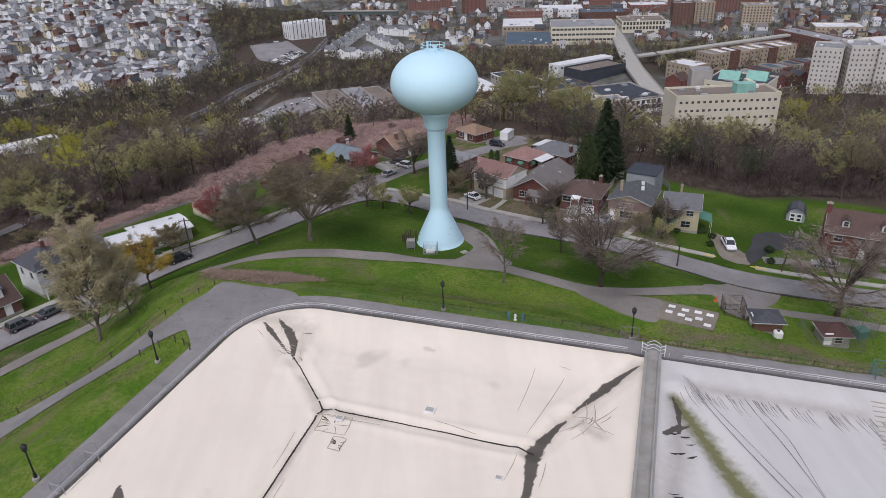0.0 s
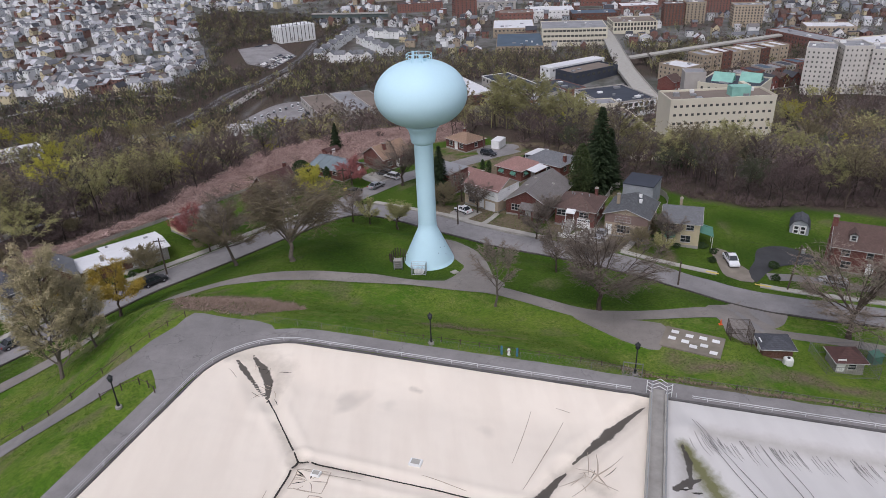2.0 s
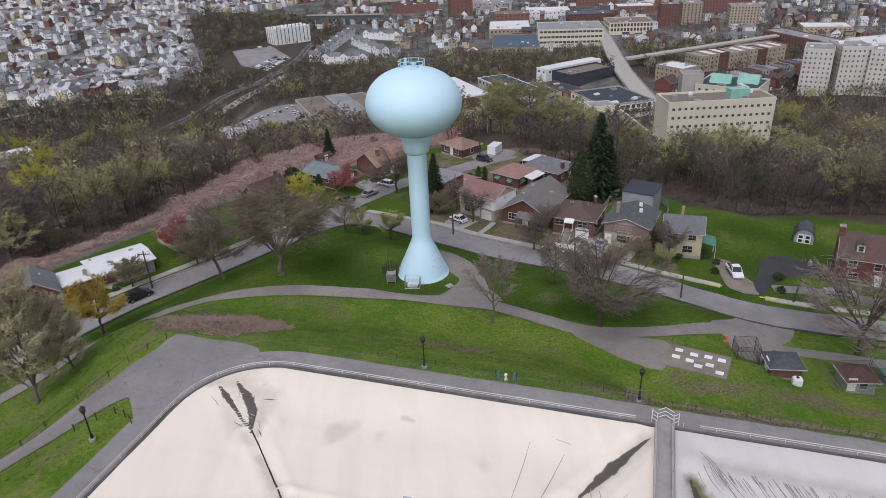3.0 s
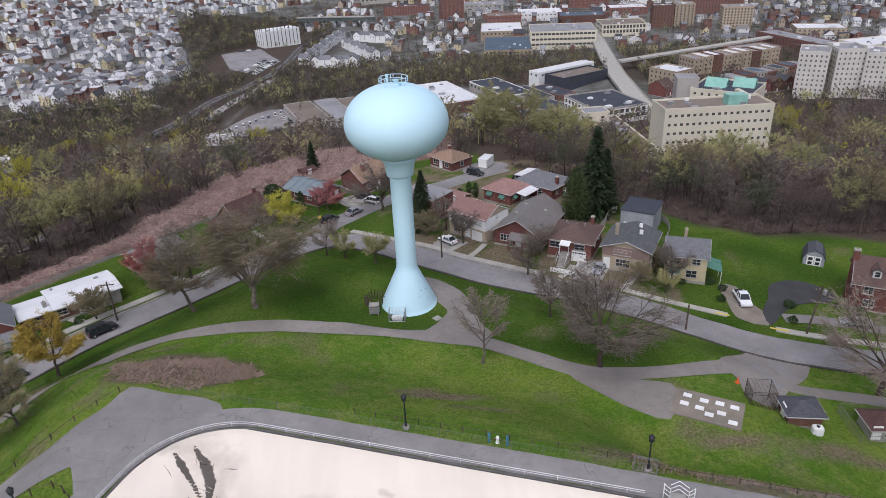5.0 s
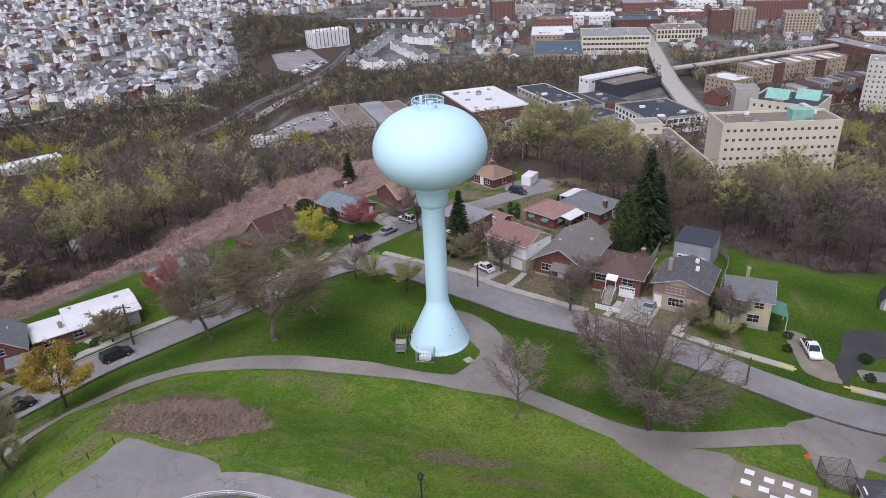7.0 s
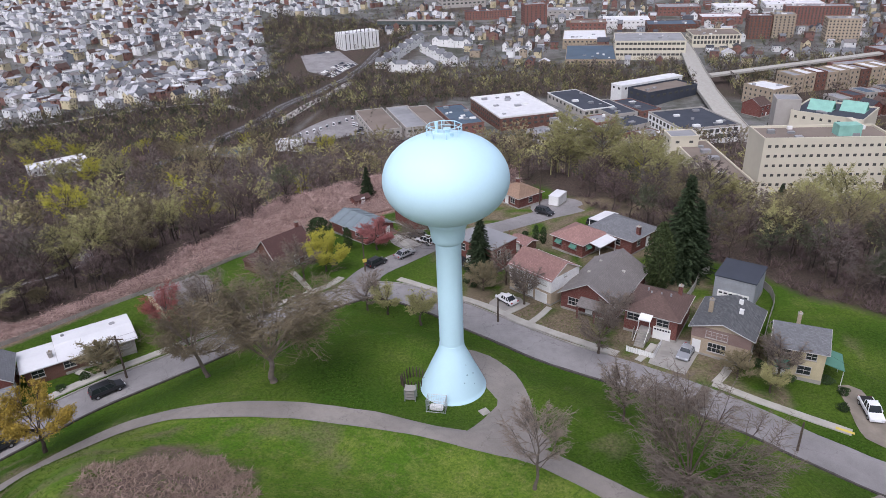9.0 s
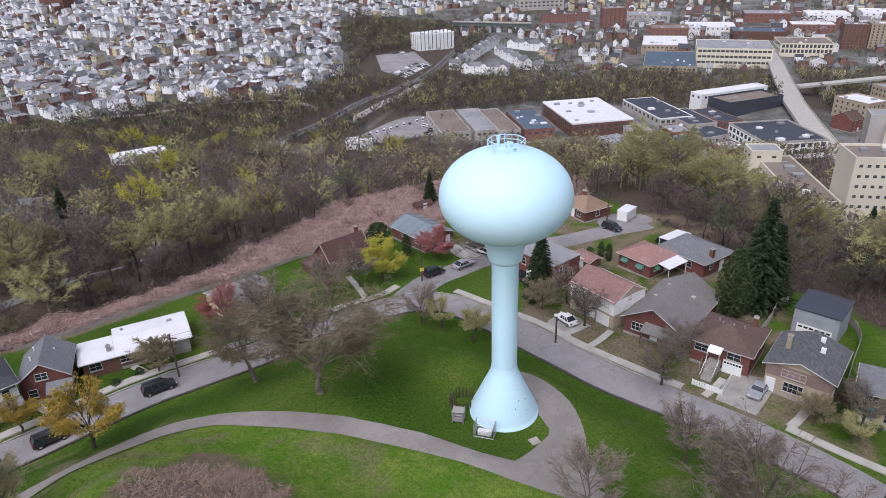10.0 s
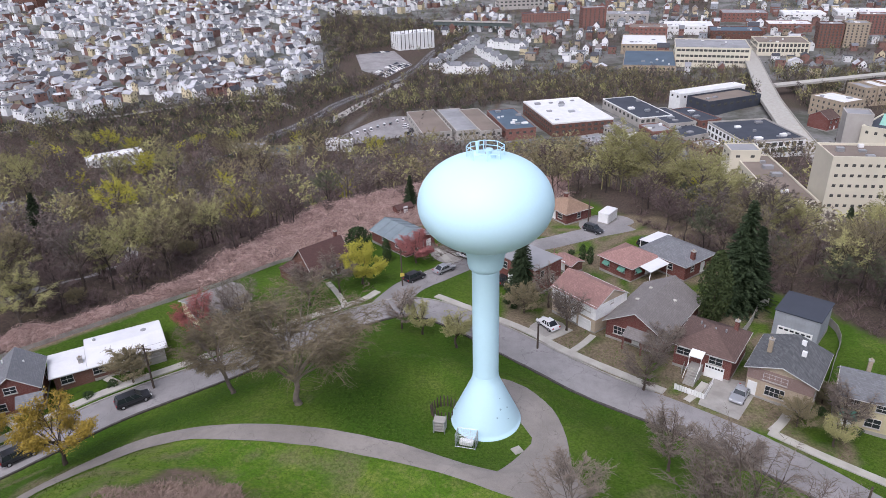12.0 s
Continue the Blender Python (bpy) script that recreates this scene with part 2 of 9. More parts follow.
def mesh_part(name, me, material, parent=None, label="", smooth=False):
    if not me.materials:
        for m in (material if isinstance(material, (list, tuple)) else [material]):
            me.materials.append(m)
    if smooth:
        for p in me.polygons:
            p.use_smooth = True
    ob = new(name, me)
    if parent is not None:
        ob.parent = parent
    if label:
        ob["label"] = label
    return ob


def thing(name, label, category, m=None, group="", kind=""):
    ob = new(name)
    ob.empty_display_size = 0.5
    if m is not None:
        ob.matrix_basis = m
    return tagged(ob, label, category, group, kind)


def box(bm, x0, x1, y0, y1, z0, z1, mi=0, m=None):
    vs = [bm.verts.new((x, y, z)) for z in (z0, z1) for x, y in ((x0, y0), (x1, y0), (x1, y1), (x0, y1))]
    if m is not None:
        for v in vs:
            v.co = m @ v.co
    for a, b, c, d in ((3, 2, 1, 0), (4, 5, 6, 7), (0, 1, 5, 4), (1, 2, 6, 5), (2, 3, 7, 6), (3, 0, 4, 7)):
        bm.faces.new((vs[a], vs[b], vs[c], vs[d])).material_index = mi
    return vs


def prism(bm, poly, z0, z1, mi=0):
    """A polygon (x, y) drawn up from z0 to z1."""
    lo, hi = [bm.verts.new((x, y, z0)) for x, y in poly], [bm.verts.new((x, y, z1)) for x, y in poly]
    n = len(poly)
    bm.faces.new(hi).material_index = mi
    bm.faces.new(lo[::-1]).material_index = mi
    for i in range(n):
        bm.faces.new((lo[i], lo[(i + 1) % n], hi[(i + 1) % n], hi[i])).material_index = mi


def slab(bm, corners, thick, mi=0):
    """A flat plate under the given top corners (any 3D polygon)."""
    top = [bm.verts.new(c) for c in corners]
    low = [bm.verts.new((c[0], c[1], c[2] - thick)) for c in corners]
    n = len(corners)
    bm.faces.new(top).material_index = mi
    bm.faces.new(low[::-1]).material_index = mi
    for i in range(n):
        bm.faces.new((top[i], low[i], low[(i + 1) % n], top[(i + 1) % n])).material_index = mi


def rod(bm, a, b, r0, r1=None, sides=6, mi=0):
    """A tapered bar from a to b."""
    a, b = Vector(a), Vector(b)
    r1 = r0 if r1 is None else r1
    q = (b - a).to_track_quat("Z", "Y")
    ring = []
    for p, r in ((a, r0), (b, r1)):
        ring.append([bm.verts.new(p + q @ Vector((r * math.cos(6.2832 * i / sides), r * math.sin(6.2832 * i / sides), 0))) for i in range(sides)])
    for i in range(sides):
        j = (i + 1) % sides
        bm.faces.new((ring[0][i], ring[0][j], ring[1][j], ring[1][i])).material_index = mi
    if sides > 3:
        bm.faces.new(ring[0][::-1]).material_index = mi
        bm.faces.new(ring[1]).material_index = mi


def lathe(bm, profile, sides=32, mi=0, x=0.0, y=0.0):
    """A turned body from (radius, height) pairs."""
    rings = [[bm.verts.new((x + r * math.cos(6.28319 * i / sides), y + r * math.sin(6.28319 * i / sides), z)) for i in range(sides)] for r, z in profile]
    for a, b in zip(rings, rings[1:]):
        for i in range(sides):
            j = (i + 1) % sides
            bm.faces.new((a[i], a[j], b[j], b[i])).material_index = mi
    bm.faces.new(rings[0][::-1]).material_index = mi
    bm.faces.new(rings[-1]).material_index = mi


def smooth_line(pts, every=2.0, closed=False):
    """A Catmull-Rom line through plan points, resampled about every so many metres."""
    p = [Vector(q) for q in pts]
    n = len(p)
    out = []
    for i in range(n if closed else n - 1):
        a, b = p[i], p[(i + 1) % n]
        z = p[(i - 1) % n] if closed or i > 0 else a + (a - b)
        c = p[(i + 2) % n] if closed or i + 2 < n else b + (b - a)
        k = max(2, int((b - a).length / every))
        for j in range(k):
            t = j / k
            out.append(0.5 * ((2 * a) + (b - z) * t + (2 * z - 5 * a + 4 * b - c) * t * t + (3 * a - z - 3 * b + c) * t ** 3))
    if not closed:
        out.append(p[-1])
    return out


def side_steps(line, closed=False):
    """The unit normals (to the left) along a plan line."""
    n = len(line)
    res = []
    for i in range(n):
        a = line[(i - 1) % n] if closed or i else line[0]
        b = line[(i + 1) % n] if closed or i < n - 1 else line[-1]
        d = (b - a).normalized()
        res.append(Vector((-d.y, d.x)))
    return res


# ---- the lie of the land ----
def lin(x, *pairs):
    """A broken line through (x, value) pairs."""
    return float(np.interp(x, pairs[0::2], pairs[1::2]))


def step(a, b, x):
    """A smooth step from 0 at a to 1 at b."""
    f = min(1.0, max(0.0, (x - a) / (b - a)))
    return f * f * (3 - 2 * f)


RIM = 10.7                                   # level of the reservoir's rim
CA, SA = math.cos(math.radians(-20.2)), math.sin(math.radians(-20.2))
OFF_ROAD = -41.6                             # outer edge of the perimeter road, along the rim's normal
OFF_RIM = -44.9


def rim_uv(x, y):
    """Along the far rim, and out from it towards the tower."""
    return x * CA + y * SA, -x * SA + y * CA


def plateau(x, y):
    """Metres outside the reservoir's terrace (0 on it)."""
    u, v = rim_uv(x, y)
    dv = v - OFF_ROAD
    left = lin(v, -120, -15, -58, -15, -46, -20, -36, -23)
    du = left - u
    return math.hypot(max(dv, 0), max(du, 0)) if dv > 0 or du > 0 else 0.0


def base_ground(x, y):
    """The street's level round the hill, then the slope into the valley and the town beyond."""
    street = lin(x, -70, -22, -57, -8, -42, 9, -29, 22, -17, 31, 1, 20, 23, 5, 44, -7, 55, -17, 67, -20)
    inside = street - 3 - y
    near = -2.9 - 0.055 * max(0, x - 38) + 0.01 * min(0, x + 60) - 0.045 * max(0, y - 25)
    near += (2.9 * step(0, 14, inside) + 1.6 * step(14, 30, inside)) * (1 - 0.75 * step(38, 58, x)) * step(-95, -60, x)
    near += 1.2 * step(8, 25, inside) * step(-8, -26, x) * step(-60, -45, x)
    crest = lin(x, -400, -60, -100, 26, -75, 43, -60, 58, -46, 82, -25, 100, 20, 108, 45, 80, 70, 44, 110, 28, 400, 20)
    d = max(0.0, y - crest)
    far = -72 - 12 * step(420, 640, y) + 38 * step(600, 1100, y) * step(-150, -420, x) + 45 * step(900, 2000, y)
    run = max(120.0, 335 - crest)
    return near + (far - near) * lin(d / run, 0, 0, 0.2, 0.25, 0.5, 0.6, 1, 1, 9, 1)


def ground(x, y):
    b = base_ground(x, y)
    d = plateau(x, y)
    u, v = rim_uv(x, y)
    wide = lin(u, -60, 22, -20, 20, 0, 24, 30, 22, 40, 13, 60, 13)
    z = b + (RIM - b) * (1 - step(-1.5, wide, d))
    return z * step(7.5, 13, math.hypot(x, y))


def from_rim(u, v):
    return u * CA - v * SA, u * SA + v * CA


# ---- ground: one sheet from the reservoir's terrace to the horizon ----
def spread(lo, hi, near_lo, near_hi, fine, growth=1.09):
    """Grid lines, close together in the near stretch and wider outside it."""
    c = list(np.arange(near_lo, near_hi + 0.01, fine))
    s = fine
    while c[-1] < hi:
        s *= growth
        c.append(c[-1] + s)
    s = fine
    while c[0] > lo:
        s *= growth
        c.insert(0, c[0] - s)
    return c


def rough(x, y, size, seed=0.0):
    return noise.noise(Vector((x / size, y / size, seed)))


COVER_LEFT, COVER_FAR = -9.3, OFF_RIM


def inside_rim(x, y):
    """Metres inside the reservoir's rim (negative outside)."""
    u, v = rim_uv(x, y)
    a, b, r = u - COVER_LEFT, COVER_FAR - v, 9.0
    if a < r and b < r:
        return r - math.hypot(r - a, r - b)
    return min(a, b)


def wooded(x, y):
    """How far a place belongs to the wooded slopes."""
    crest = lin(x, -400, -60, -100, -6, -75, 14, -68, 22, -51, 39, -46, 50, -36, 58, -25, 70, 5, 88, 20, 92, 30, 72, 42, 46, 56, 38, 62, 26, 90, 20, 110, 14, 400, 0)
    return step(-3, 4, y - crest + 5 * rough(x, y, 14, 3.0))


gx, gy = spread(-4200, 4200, -84, 92, 1.75), spread(-400, 4600, -92, 108, 1.75)
heights = np.zeros((len(gy), len(gx)))
mask = {k: [] for k in ("lush", "litter", "scrub", "bare", "town")}
cover_verts = []
for j, y in enumerate(gy):
    for i, x in enumerate(gx):
        z = ground(x, y)
        z -= 2.2 * step(0.8, 2.6, inside_rim(x, y))
        w = wooded(x, y)
        z += 0.10 * rough(x, y, 6) * (1 - step(60, 120, abs(y))) + w * (0.8 * rough(x, y, 17, 1) + 3.0 * rough(x, y, 70, 2) * step(100, 200, y))
        heights[j, i] = z
        cover_verts.append((x, y, z))
        park = 1 - w
        patch = rough(x, y, 9, 5) + 0.6 * rough(x, y, 3.5, 6)
        scrub_band = w * (1 - step(-4, 7, y - lin(x, -112, -10, -100, -2, -75, 19, -66, 29, -60, 42, -54, 60, -46, 84, -25, 104, 20, 112, 400, 40) + 6 * rough(x, y, 8, 11))) * (1 - step(2, 18, x))
        u, v = rim_uv(x, y)
        patch_brown = 1 - step(0.75, 1.1, math.hypot((x + 27.5) / 7.8, (y + 25.6) / 7.4) + 0.45 * patch)
        worn = step(0.28, 0.75, patch) * 0.45
        worn = max(worn, 0.9 * (1 - step(0.6, 1.0, math.hypot((x - 2) / 6, (y + 31) / 2.0) + 0.5 * patch)), 0.7 * (1 - step(0.6, 1.0, math.hypot((x - 8) / 4.5, (y + 36) / 1.4) + 0.5 * patch)))
        worn = max(worn, 0.95 * (1 - step(0.5, 2.2, abs(y - lin(x, 30, -37.6, 37, -40.0, 43, -40.6, 49, -40.2, 54, -41.0, 60, -42.5)) + 1.2 * patch)) * step(28, 32, x) * step(64, 56, x), 0.8 * (1 - step(0, 5, abs(v + 39.4) - 1.2)) * step(26, 36, u) * step(-0.3, 0.2, patch))
        if x < -26 and -75 < y < -12 and plateau(x, y) > 0.3:
            worn = max(worn, 0.62 * step(-0.05, 0.45, rough(x, y, 4.5, 61) + 0.6 * rough(x, y, 1.6, 62)))
        kerb_y = lin(x, -70, -22, -57, -8, -42, 9, -29, 22, -17, 31, 1, 20, 23, 5, 44, -7, 55, -17)
        if 0 < x < 47 and kerb_y + 4 < y < 80:
            worn = max(worn, 0.92 * step(-0.38, 0.12, rough(x, y, 5, 51) + 0.5 * rough(x, y, 2, 52)), 1 - step(0.7, 1.05, math.hypot((x - 19.5) / 5.5, (y - 17.5) / 5.0) + 0.25 * patch))
        mask["lush"].append(step(-2.5, 2.5, y - lin(x, -72, -52, -60, -33, -48, -17, -37, -9, -16, -9, 4, -14, 19, -22, 30, -25, 50, -20) + 1.5 * patch) * (0.75 + 0.5 * rough(x, y, 11, 71)))
        mask["litter"].append(min(1, max(w, 0.9 * patch_brown)))
        mask["scrub"].append(max(scrub_band, 0.35 * patch_brown))
        mask["bare"].append(max(worn, 0.85 * (1 - step(0.7, 1.05, math.hypot((x - 17.5) / 4.5, (y - 16.5) / 4.0) + 0.3 * patch))))
        town = step(-8, 8, y - lin(x, -900, 250, -390, 365, -311, 440, -249, 468, -212, 510, -205, 640, -190, 640.1, -60, 610, 30, 590, 120, 600, 400, 560)) * (1 - 0.75 * step(0.1, 0.35, rough(x, y, 60, 9)))
        town = max(town, (1 - step(0.8, 1.1, math.hypot((x - 60) / 170, (y - 395) / 75) + 0.25 * patch)))
        if -205 - 0.32 * min(max(0.0, y - 640), 260) < x < -85 and 600 < y < 1010 - 0.2 * x - 60:
            town = 0.0
        mask["town"].append(town)
nx = len(gx)
quads = [(j * nx + i, j * nx + i + 1, (j + 1) * nx + i + 1, (j + 1) * nx + i) for j in range(len(gy) - 1) for i in range(nx - 1)]
ground_mesh = bpy.data.meshes.new("ground")
ground_mesh.from_pydata(cover_verts, [], quads)
for key, values in mask.items():
    ground_mesh.attributes.new(key, "FLOAT", "POINT").data.foreach_set("value", np.array(values, dtype=np.float32))
gm, nt, bsdf = nodes_of("lawn_and_leaf_litter")


def mask_node(key):
    a = nt.nodes.new("ShaderNodeAttribute")
    a.attribute_name = key
    return a.outputs["Fac"]


n1, n2, n3, n4 = noise_node(nt, 0.10, 5), noise_node(nt, 0.9, 6, 0.75), noise_node(nt, 9.0, 4, 0.8), noise_node(nt, 0.028, 6, 0.7)
n5, n6 = noise_node(nt, 2.6, 5, 0.75), noise_node(nt, 0.3, 6, 0.72)
lawn = mix(nt, ramp(nt, n1, 0.40, 0.60), (0.092, 0.180, 0.014), (0.175, 0.235, 0.034))
lawn = mix(nt, ramp(nt, n6, 0.49, 0.64, 0, 0.65), lawn, (0.255, 0.260, 0.075))
lawn = mix(nt, ramp(nt, n2, 0.54, 0.66, 0, 0.6), lawn, (0.21, 0.185, 0.085))
lawn = mix(nt, ramp(nt, n5, 0.44, 0.58, 0, 0.6), lawn, (0.045, 0.098, 0.010))
lawn = mix(nt, ramp(nt, n3, 0.42, 0.6, 0, 0.5), lawn, (0.036, 0.074, 0.009))
litter = mix(nt, ramp(nt, n2, 0.35, 0.7), (0.048, 0.037, 0.031), (0.090, 0.069, 0.056))
litter = mix(nt, ramp(nt, n4, 0.5, 0.62, 0, 0.6), litter, (0.045, 0.05, 0.024))
litter = mix(nt, ramp(nt, n5, 0.42, 0.6, 0, 0.5), litter, (0.17, 0.125, 0.10))
litter = mix(nt, ramp(nt, n3, 0.3, 0.75, 0, 0.6), litter, (0.03, 0.024, 0.02))
scrub = mix(nt, ramp(nt, n5, 0.38, 0.64), (0.42, 0.29, 0.245), (0.21, 0.135, 0.115))
bare = mix(nt, ramp(nt, n5, 0.38, 0.64), (0.205, 0.165, 0.110), (0.105, 0.082, 0.055))
edge = ramp(nt, n2, 0.2, 0.8, -0.25, 0.25)


def soft(key):
    add = nt.nodes.new("ShaderNodeMath")
    add.operation, add.use_clamp = "ADD", True
    m = mask_node(key)
    nt.links.new(ramp(nt, m, 0.0, 1.0, -0.15, 1.15), add.inputs[0])
    nt.links.new(edge, add.inputs[1])
    return add.outputs[0]


lawn = mix(nt, ramp(nt, mask_node("lush"), 0, 1, 0, 0.92), lawn, mix(nt, ramp(nt, n5, 0.42, 0.6), (0.036, 0.080, 0.007), (0.020, 0.044, 0.004)))
col = mix(nt, soft("litter"), lawn, litter)
col = mix(nt, soft("scrub"), col, scrub)
col = mix(nt, soft("bare"), col, bare)
paved = mix(nt, ramp(nt, n4, 0.4, 0.6), (0.075, 0.078, 0.062), (0.19, 0.185, 0.18))
col = mix(nt, soft("town"), col, paved)
nt.links.new(col, bsdf.inputs["Base Color"])
bsdf.inputs["Roughness"].default_value = 0.95
bsdf.inputs["Specular IOR Level"].default_value = 0.1
bump(nt, bsdf, n3, 0.7, 0.08)
ground_ob = mesh_part("ground", ground_mesh, gm, None, "", True)
tagged(ground_ob, "spring lawn, leaf litter and brambles on sloping hilltop ground", "ground", kind="structure")
gx_a, gy_a = np.array(gx), np.array(gy)


def gz(x, y):
    """The built ground's height."""
    i = int(np.clip(np.searchsorted(gx_a, x) - 1, 0, len(gx) - 2))
    j = int(np.clip(np.searchsorted(gy_a, y) - 1, 0, len(gy) - 2))
    a, b = (x - gx_a[i]) / (gx_a[i + 1] - gx_a[i]), (y - gy_a[j]) / (gy_a[j + 1] - gy_a[j])
    h = heights
    return float((h[j, i] * (1 - a) + h[j, i + 1] * a) * (1 - b) + (h[j + 1, i] * (1 - a) + h[j + 1, i + 1] * a) * b)


PAVED = collections.defaultdict(list)


def note_paving(x, y, r):
    PAVED[int(x // 8), int(y // 8)].append((x, y, r))


def on_paving(x, y):
    """True on or right beside a road, path or slab."""
    i, j = int(x // 8), int(y // 8)
    return any(math.hypot(x - a, y - b) < r for p in (i - 1, i, i + 1) for q in (j - 1, j, j + 1) for a, b, r in PAVED[p, q])


def ribbon(name, pts, width, material, label="", category="road", lift=0.07, every=1.2, across=5, closed=False, kind="structure", thick=0.0, wobble=0.12, seed=1.0):
    """A strip of paving that lies on the ground; thick: a raised slab with sides."""
    line = smooth_line(pts, every, closed)
    side = side_steps(line, closed)
    bm = bmesh.new()
    rows = []
    for k, (p, s) in enumerate(zip(line, side)):
        w = width[0] + (width[1] - width[0]) * k / (len(line) - 1) if isinstance(width, tuple) else width
        note_paving(p.x, p.y, w / 2 + 0.2)
        row = []
        for c in range(across):
            o = (c / (across - 1) - 0.5) * w
            if c in (0, across - 1):
                o += wobble * rough(p.x + 9 * c, p.y, 2.5, seed)
            q = p + s * o
            row.append(bm.verts.new((q.x, q.y, gz(q.x, q.y) + lift)))
        if thick:
            a, b = row[0].co, row[-1].co
            row = [bm.verts.new((a.x, a.y, a.z - thick))] + row + [bm.verts.new((b.x, b.y, b.z - thick))]
        rows.append(row)
    n = len(rows)
    for k in range(n if closed else n - 1):
        r0, r1 = rows[k], rows[(k + 1) % n]
        for c in range(len(r0) - 1):
            bm.faces.new((r0[c], r0[c + 1], r1[c + 1], r1[c]))
    return tagged(part(name, bm, material), label, category, kind=kind)


def patch_on_ground(name, poly, material, label="", category="paving", lift=0.09, grid=1.2, kind="structure", sharp=False):
    """A paved area with a smooth outline that lies on the ground."""
    if sharp:
        from_line = [Vector(a).lerp(Vector(b), k / 8) for a, b in zip(poly, poly[1:] + poly[:1]) for k in range(8)]
    else:
        from_line = smooth_line(poly, 1.5, True)
    cx, cy = sum(p.x for p in from_line) / len(from_line), sum(p.y for p in from_line) / len(from_line)
    bm = bmesh.new()
    steps = max(3, int(max(math.hypot(p.x - cx, p.y - cy) for p in from_line) / grid))
    rings = [[bm.verts.new((cx + (p.x - cx) * s / steps, cy + (p.y - cy) * s / steps, gz(cx + (p.x - cx) * s / steps, cy + (p.y - cy) * s / steps) + lift)) for p in from_line] for s in range(1, steps + 1)]
    for ring in rings:
        for v in ring:
            note_paving(v.co.x, v.co.y, 1.1)
    hub = bm.verts.new((cx, cy, gz(cx, cy) + lift))
    n = len(from_line)
    for i in range(n):
        bm.faces.new((hub, rings[0][i], rings[0][(i + 1) % n]))
        for a, b in zip(rings, rings[1:]):
            bm.faces.new((a[i], b[i], b[(i + 1) % n], a[(i + 1) % n]))
    return tagged(part(name, bm, material), label, category, kind=kind)


# ---- roads and paths ----
STREET = [(-95, -58), (-82, -39), (-70, -22), (-61, -11), (-52.8, -0.3), (-42.1, 9.6), (-29.5, 22.0), (-20, 30), (-13.5, 31.5), (-5, 27), (1.2, 22.1), (7.8, 16.9), (15.9, 10.7), (27.7, 4.0), (39.4, -4.6), (46.5, -10.8), (54.9, -16), (67, -20), (85, -25), (120, -33)]
ribbon("road", STREET, 6.3, STREET_ASPHALT, "grey worn asphalt street bending round the park", lift=0.10)
ribbon("side_road", [(-20, 32), (-17.0, 39.5), (-12.5, 45.2), (-6, 52.5), (1, 58), (9.8, 63), (17, 68), (27, 74)], 5.8, STREET_ASPHALT, "narrow grey asphalt side street between brick houses", lift=0.085)
ribbon("park_lane", [(-72, -52), (-66, -42), (-60, -33), (-55, -26.5), (-48.5, -17.5), (-43.2, -11.5), (-37.5, -9.2), (-30.8, -9.3), (-23.5, -9.2), (-16, -9.2), (-6, -10.6), (4.5, -14), (9.8, -15.8), (14.7, -18.9), (19.1, -22.3), (23.5, -24.7), (28.5, -25.2), (33.6, -24.9), (39.2, -24.0), (44.7, -22.6), (50, -19.5)], 3.2, LANE_ASPHALT, "old brown-grey asphalt lane across the park lawn", lift=0.11, wobble=0.1)
ribbon("park_path", [(44, -25), (50, -26.5), (56, -27.5), (64, -30), (76, -36)], 2.6, LANE_ASPHALT, "cracked asphalt path below the street", lift=0.08)
patch_on_ground("junction", [(42.5, -21.5), (48, -17.5), (53, -15.5), (57, -19), (55, -23), (50, -27), (45, -32.5), (42, -31), (43, -26)], LANE_ASPHALT, "stained asphalt park entrance with dark patches")
patch_on_ground("gravel_drive", [(20.5, -25), (26, -26.2), (33, -28), (32.6, -31), (30.2, -35.2), (27.3, -33.6), (23.4, -29.4)], LANE_ASPHALT, "rough tarmac turning place")
patch_on_ground("apron", [(1.2, 8.0), (5.2, 6.0), (8.6, 2.0), (10.2, -3.5), (10.6, -9), (12, -14), (7, -15.5), (1.5, -12.5), (3.6, -10), (5.4, -7), (6.0, -3.5), (5.4, 0.5), (3.8, 3.5), (0.6, 5.8)], LANE_ASPHALT, "asphalt loop round the foot of the tower", lift=0.06)
for patch_pts in ([(47, -19.5), (48.3, -19), (48.9, -23), (49.5, -27), (48.0, -27.3), (47.4, -23)], [(51, -19), (53, -18), (53.5, -22), (52.5, -24.5), (51, -22.5)]):
    patch_on_ground("asphalt_patch", patch_pts, ASPHALT, "dark asphalt repair patch", lift=0.115)

# ---- reservoir terrace, road, rim and covers ----
def rim_path(off, v_end=-125.0, u_end=95.0, step_m=1.5):
    """Plan points along the left and far rim, moved out by off; the corner is rounded."""
    r = 9.0 + off
    pts = []
    cu, cv = COVER_LEFT + 9.0, COVER_FAR - 9.0
    v = v_end
    while v < cv:
        pts.append((cu - r, v))
        v += step_m
    for k in range(0, 11):
        a = math.radians(180 - 9 * k)
        pts.append((cu + r * math.cos(a), cv + r * math.sin(a)))
    u = cu + step_m
    while u < u_end:
        pts.append((u, cv + r))
        u += step_m
    return [Vector(from_rim(*p)) for p in pts]


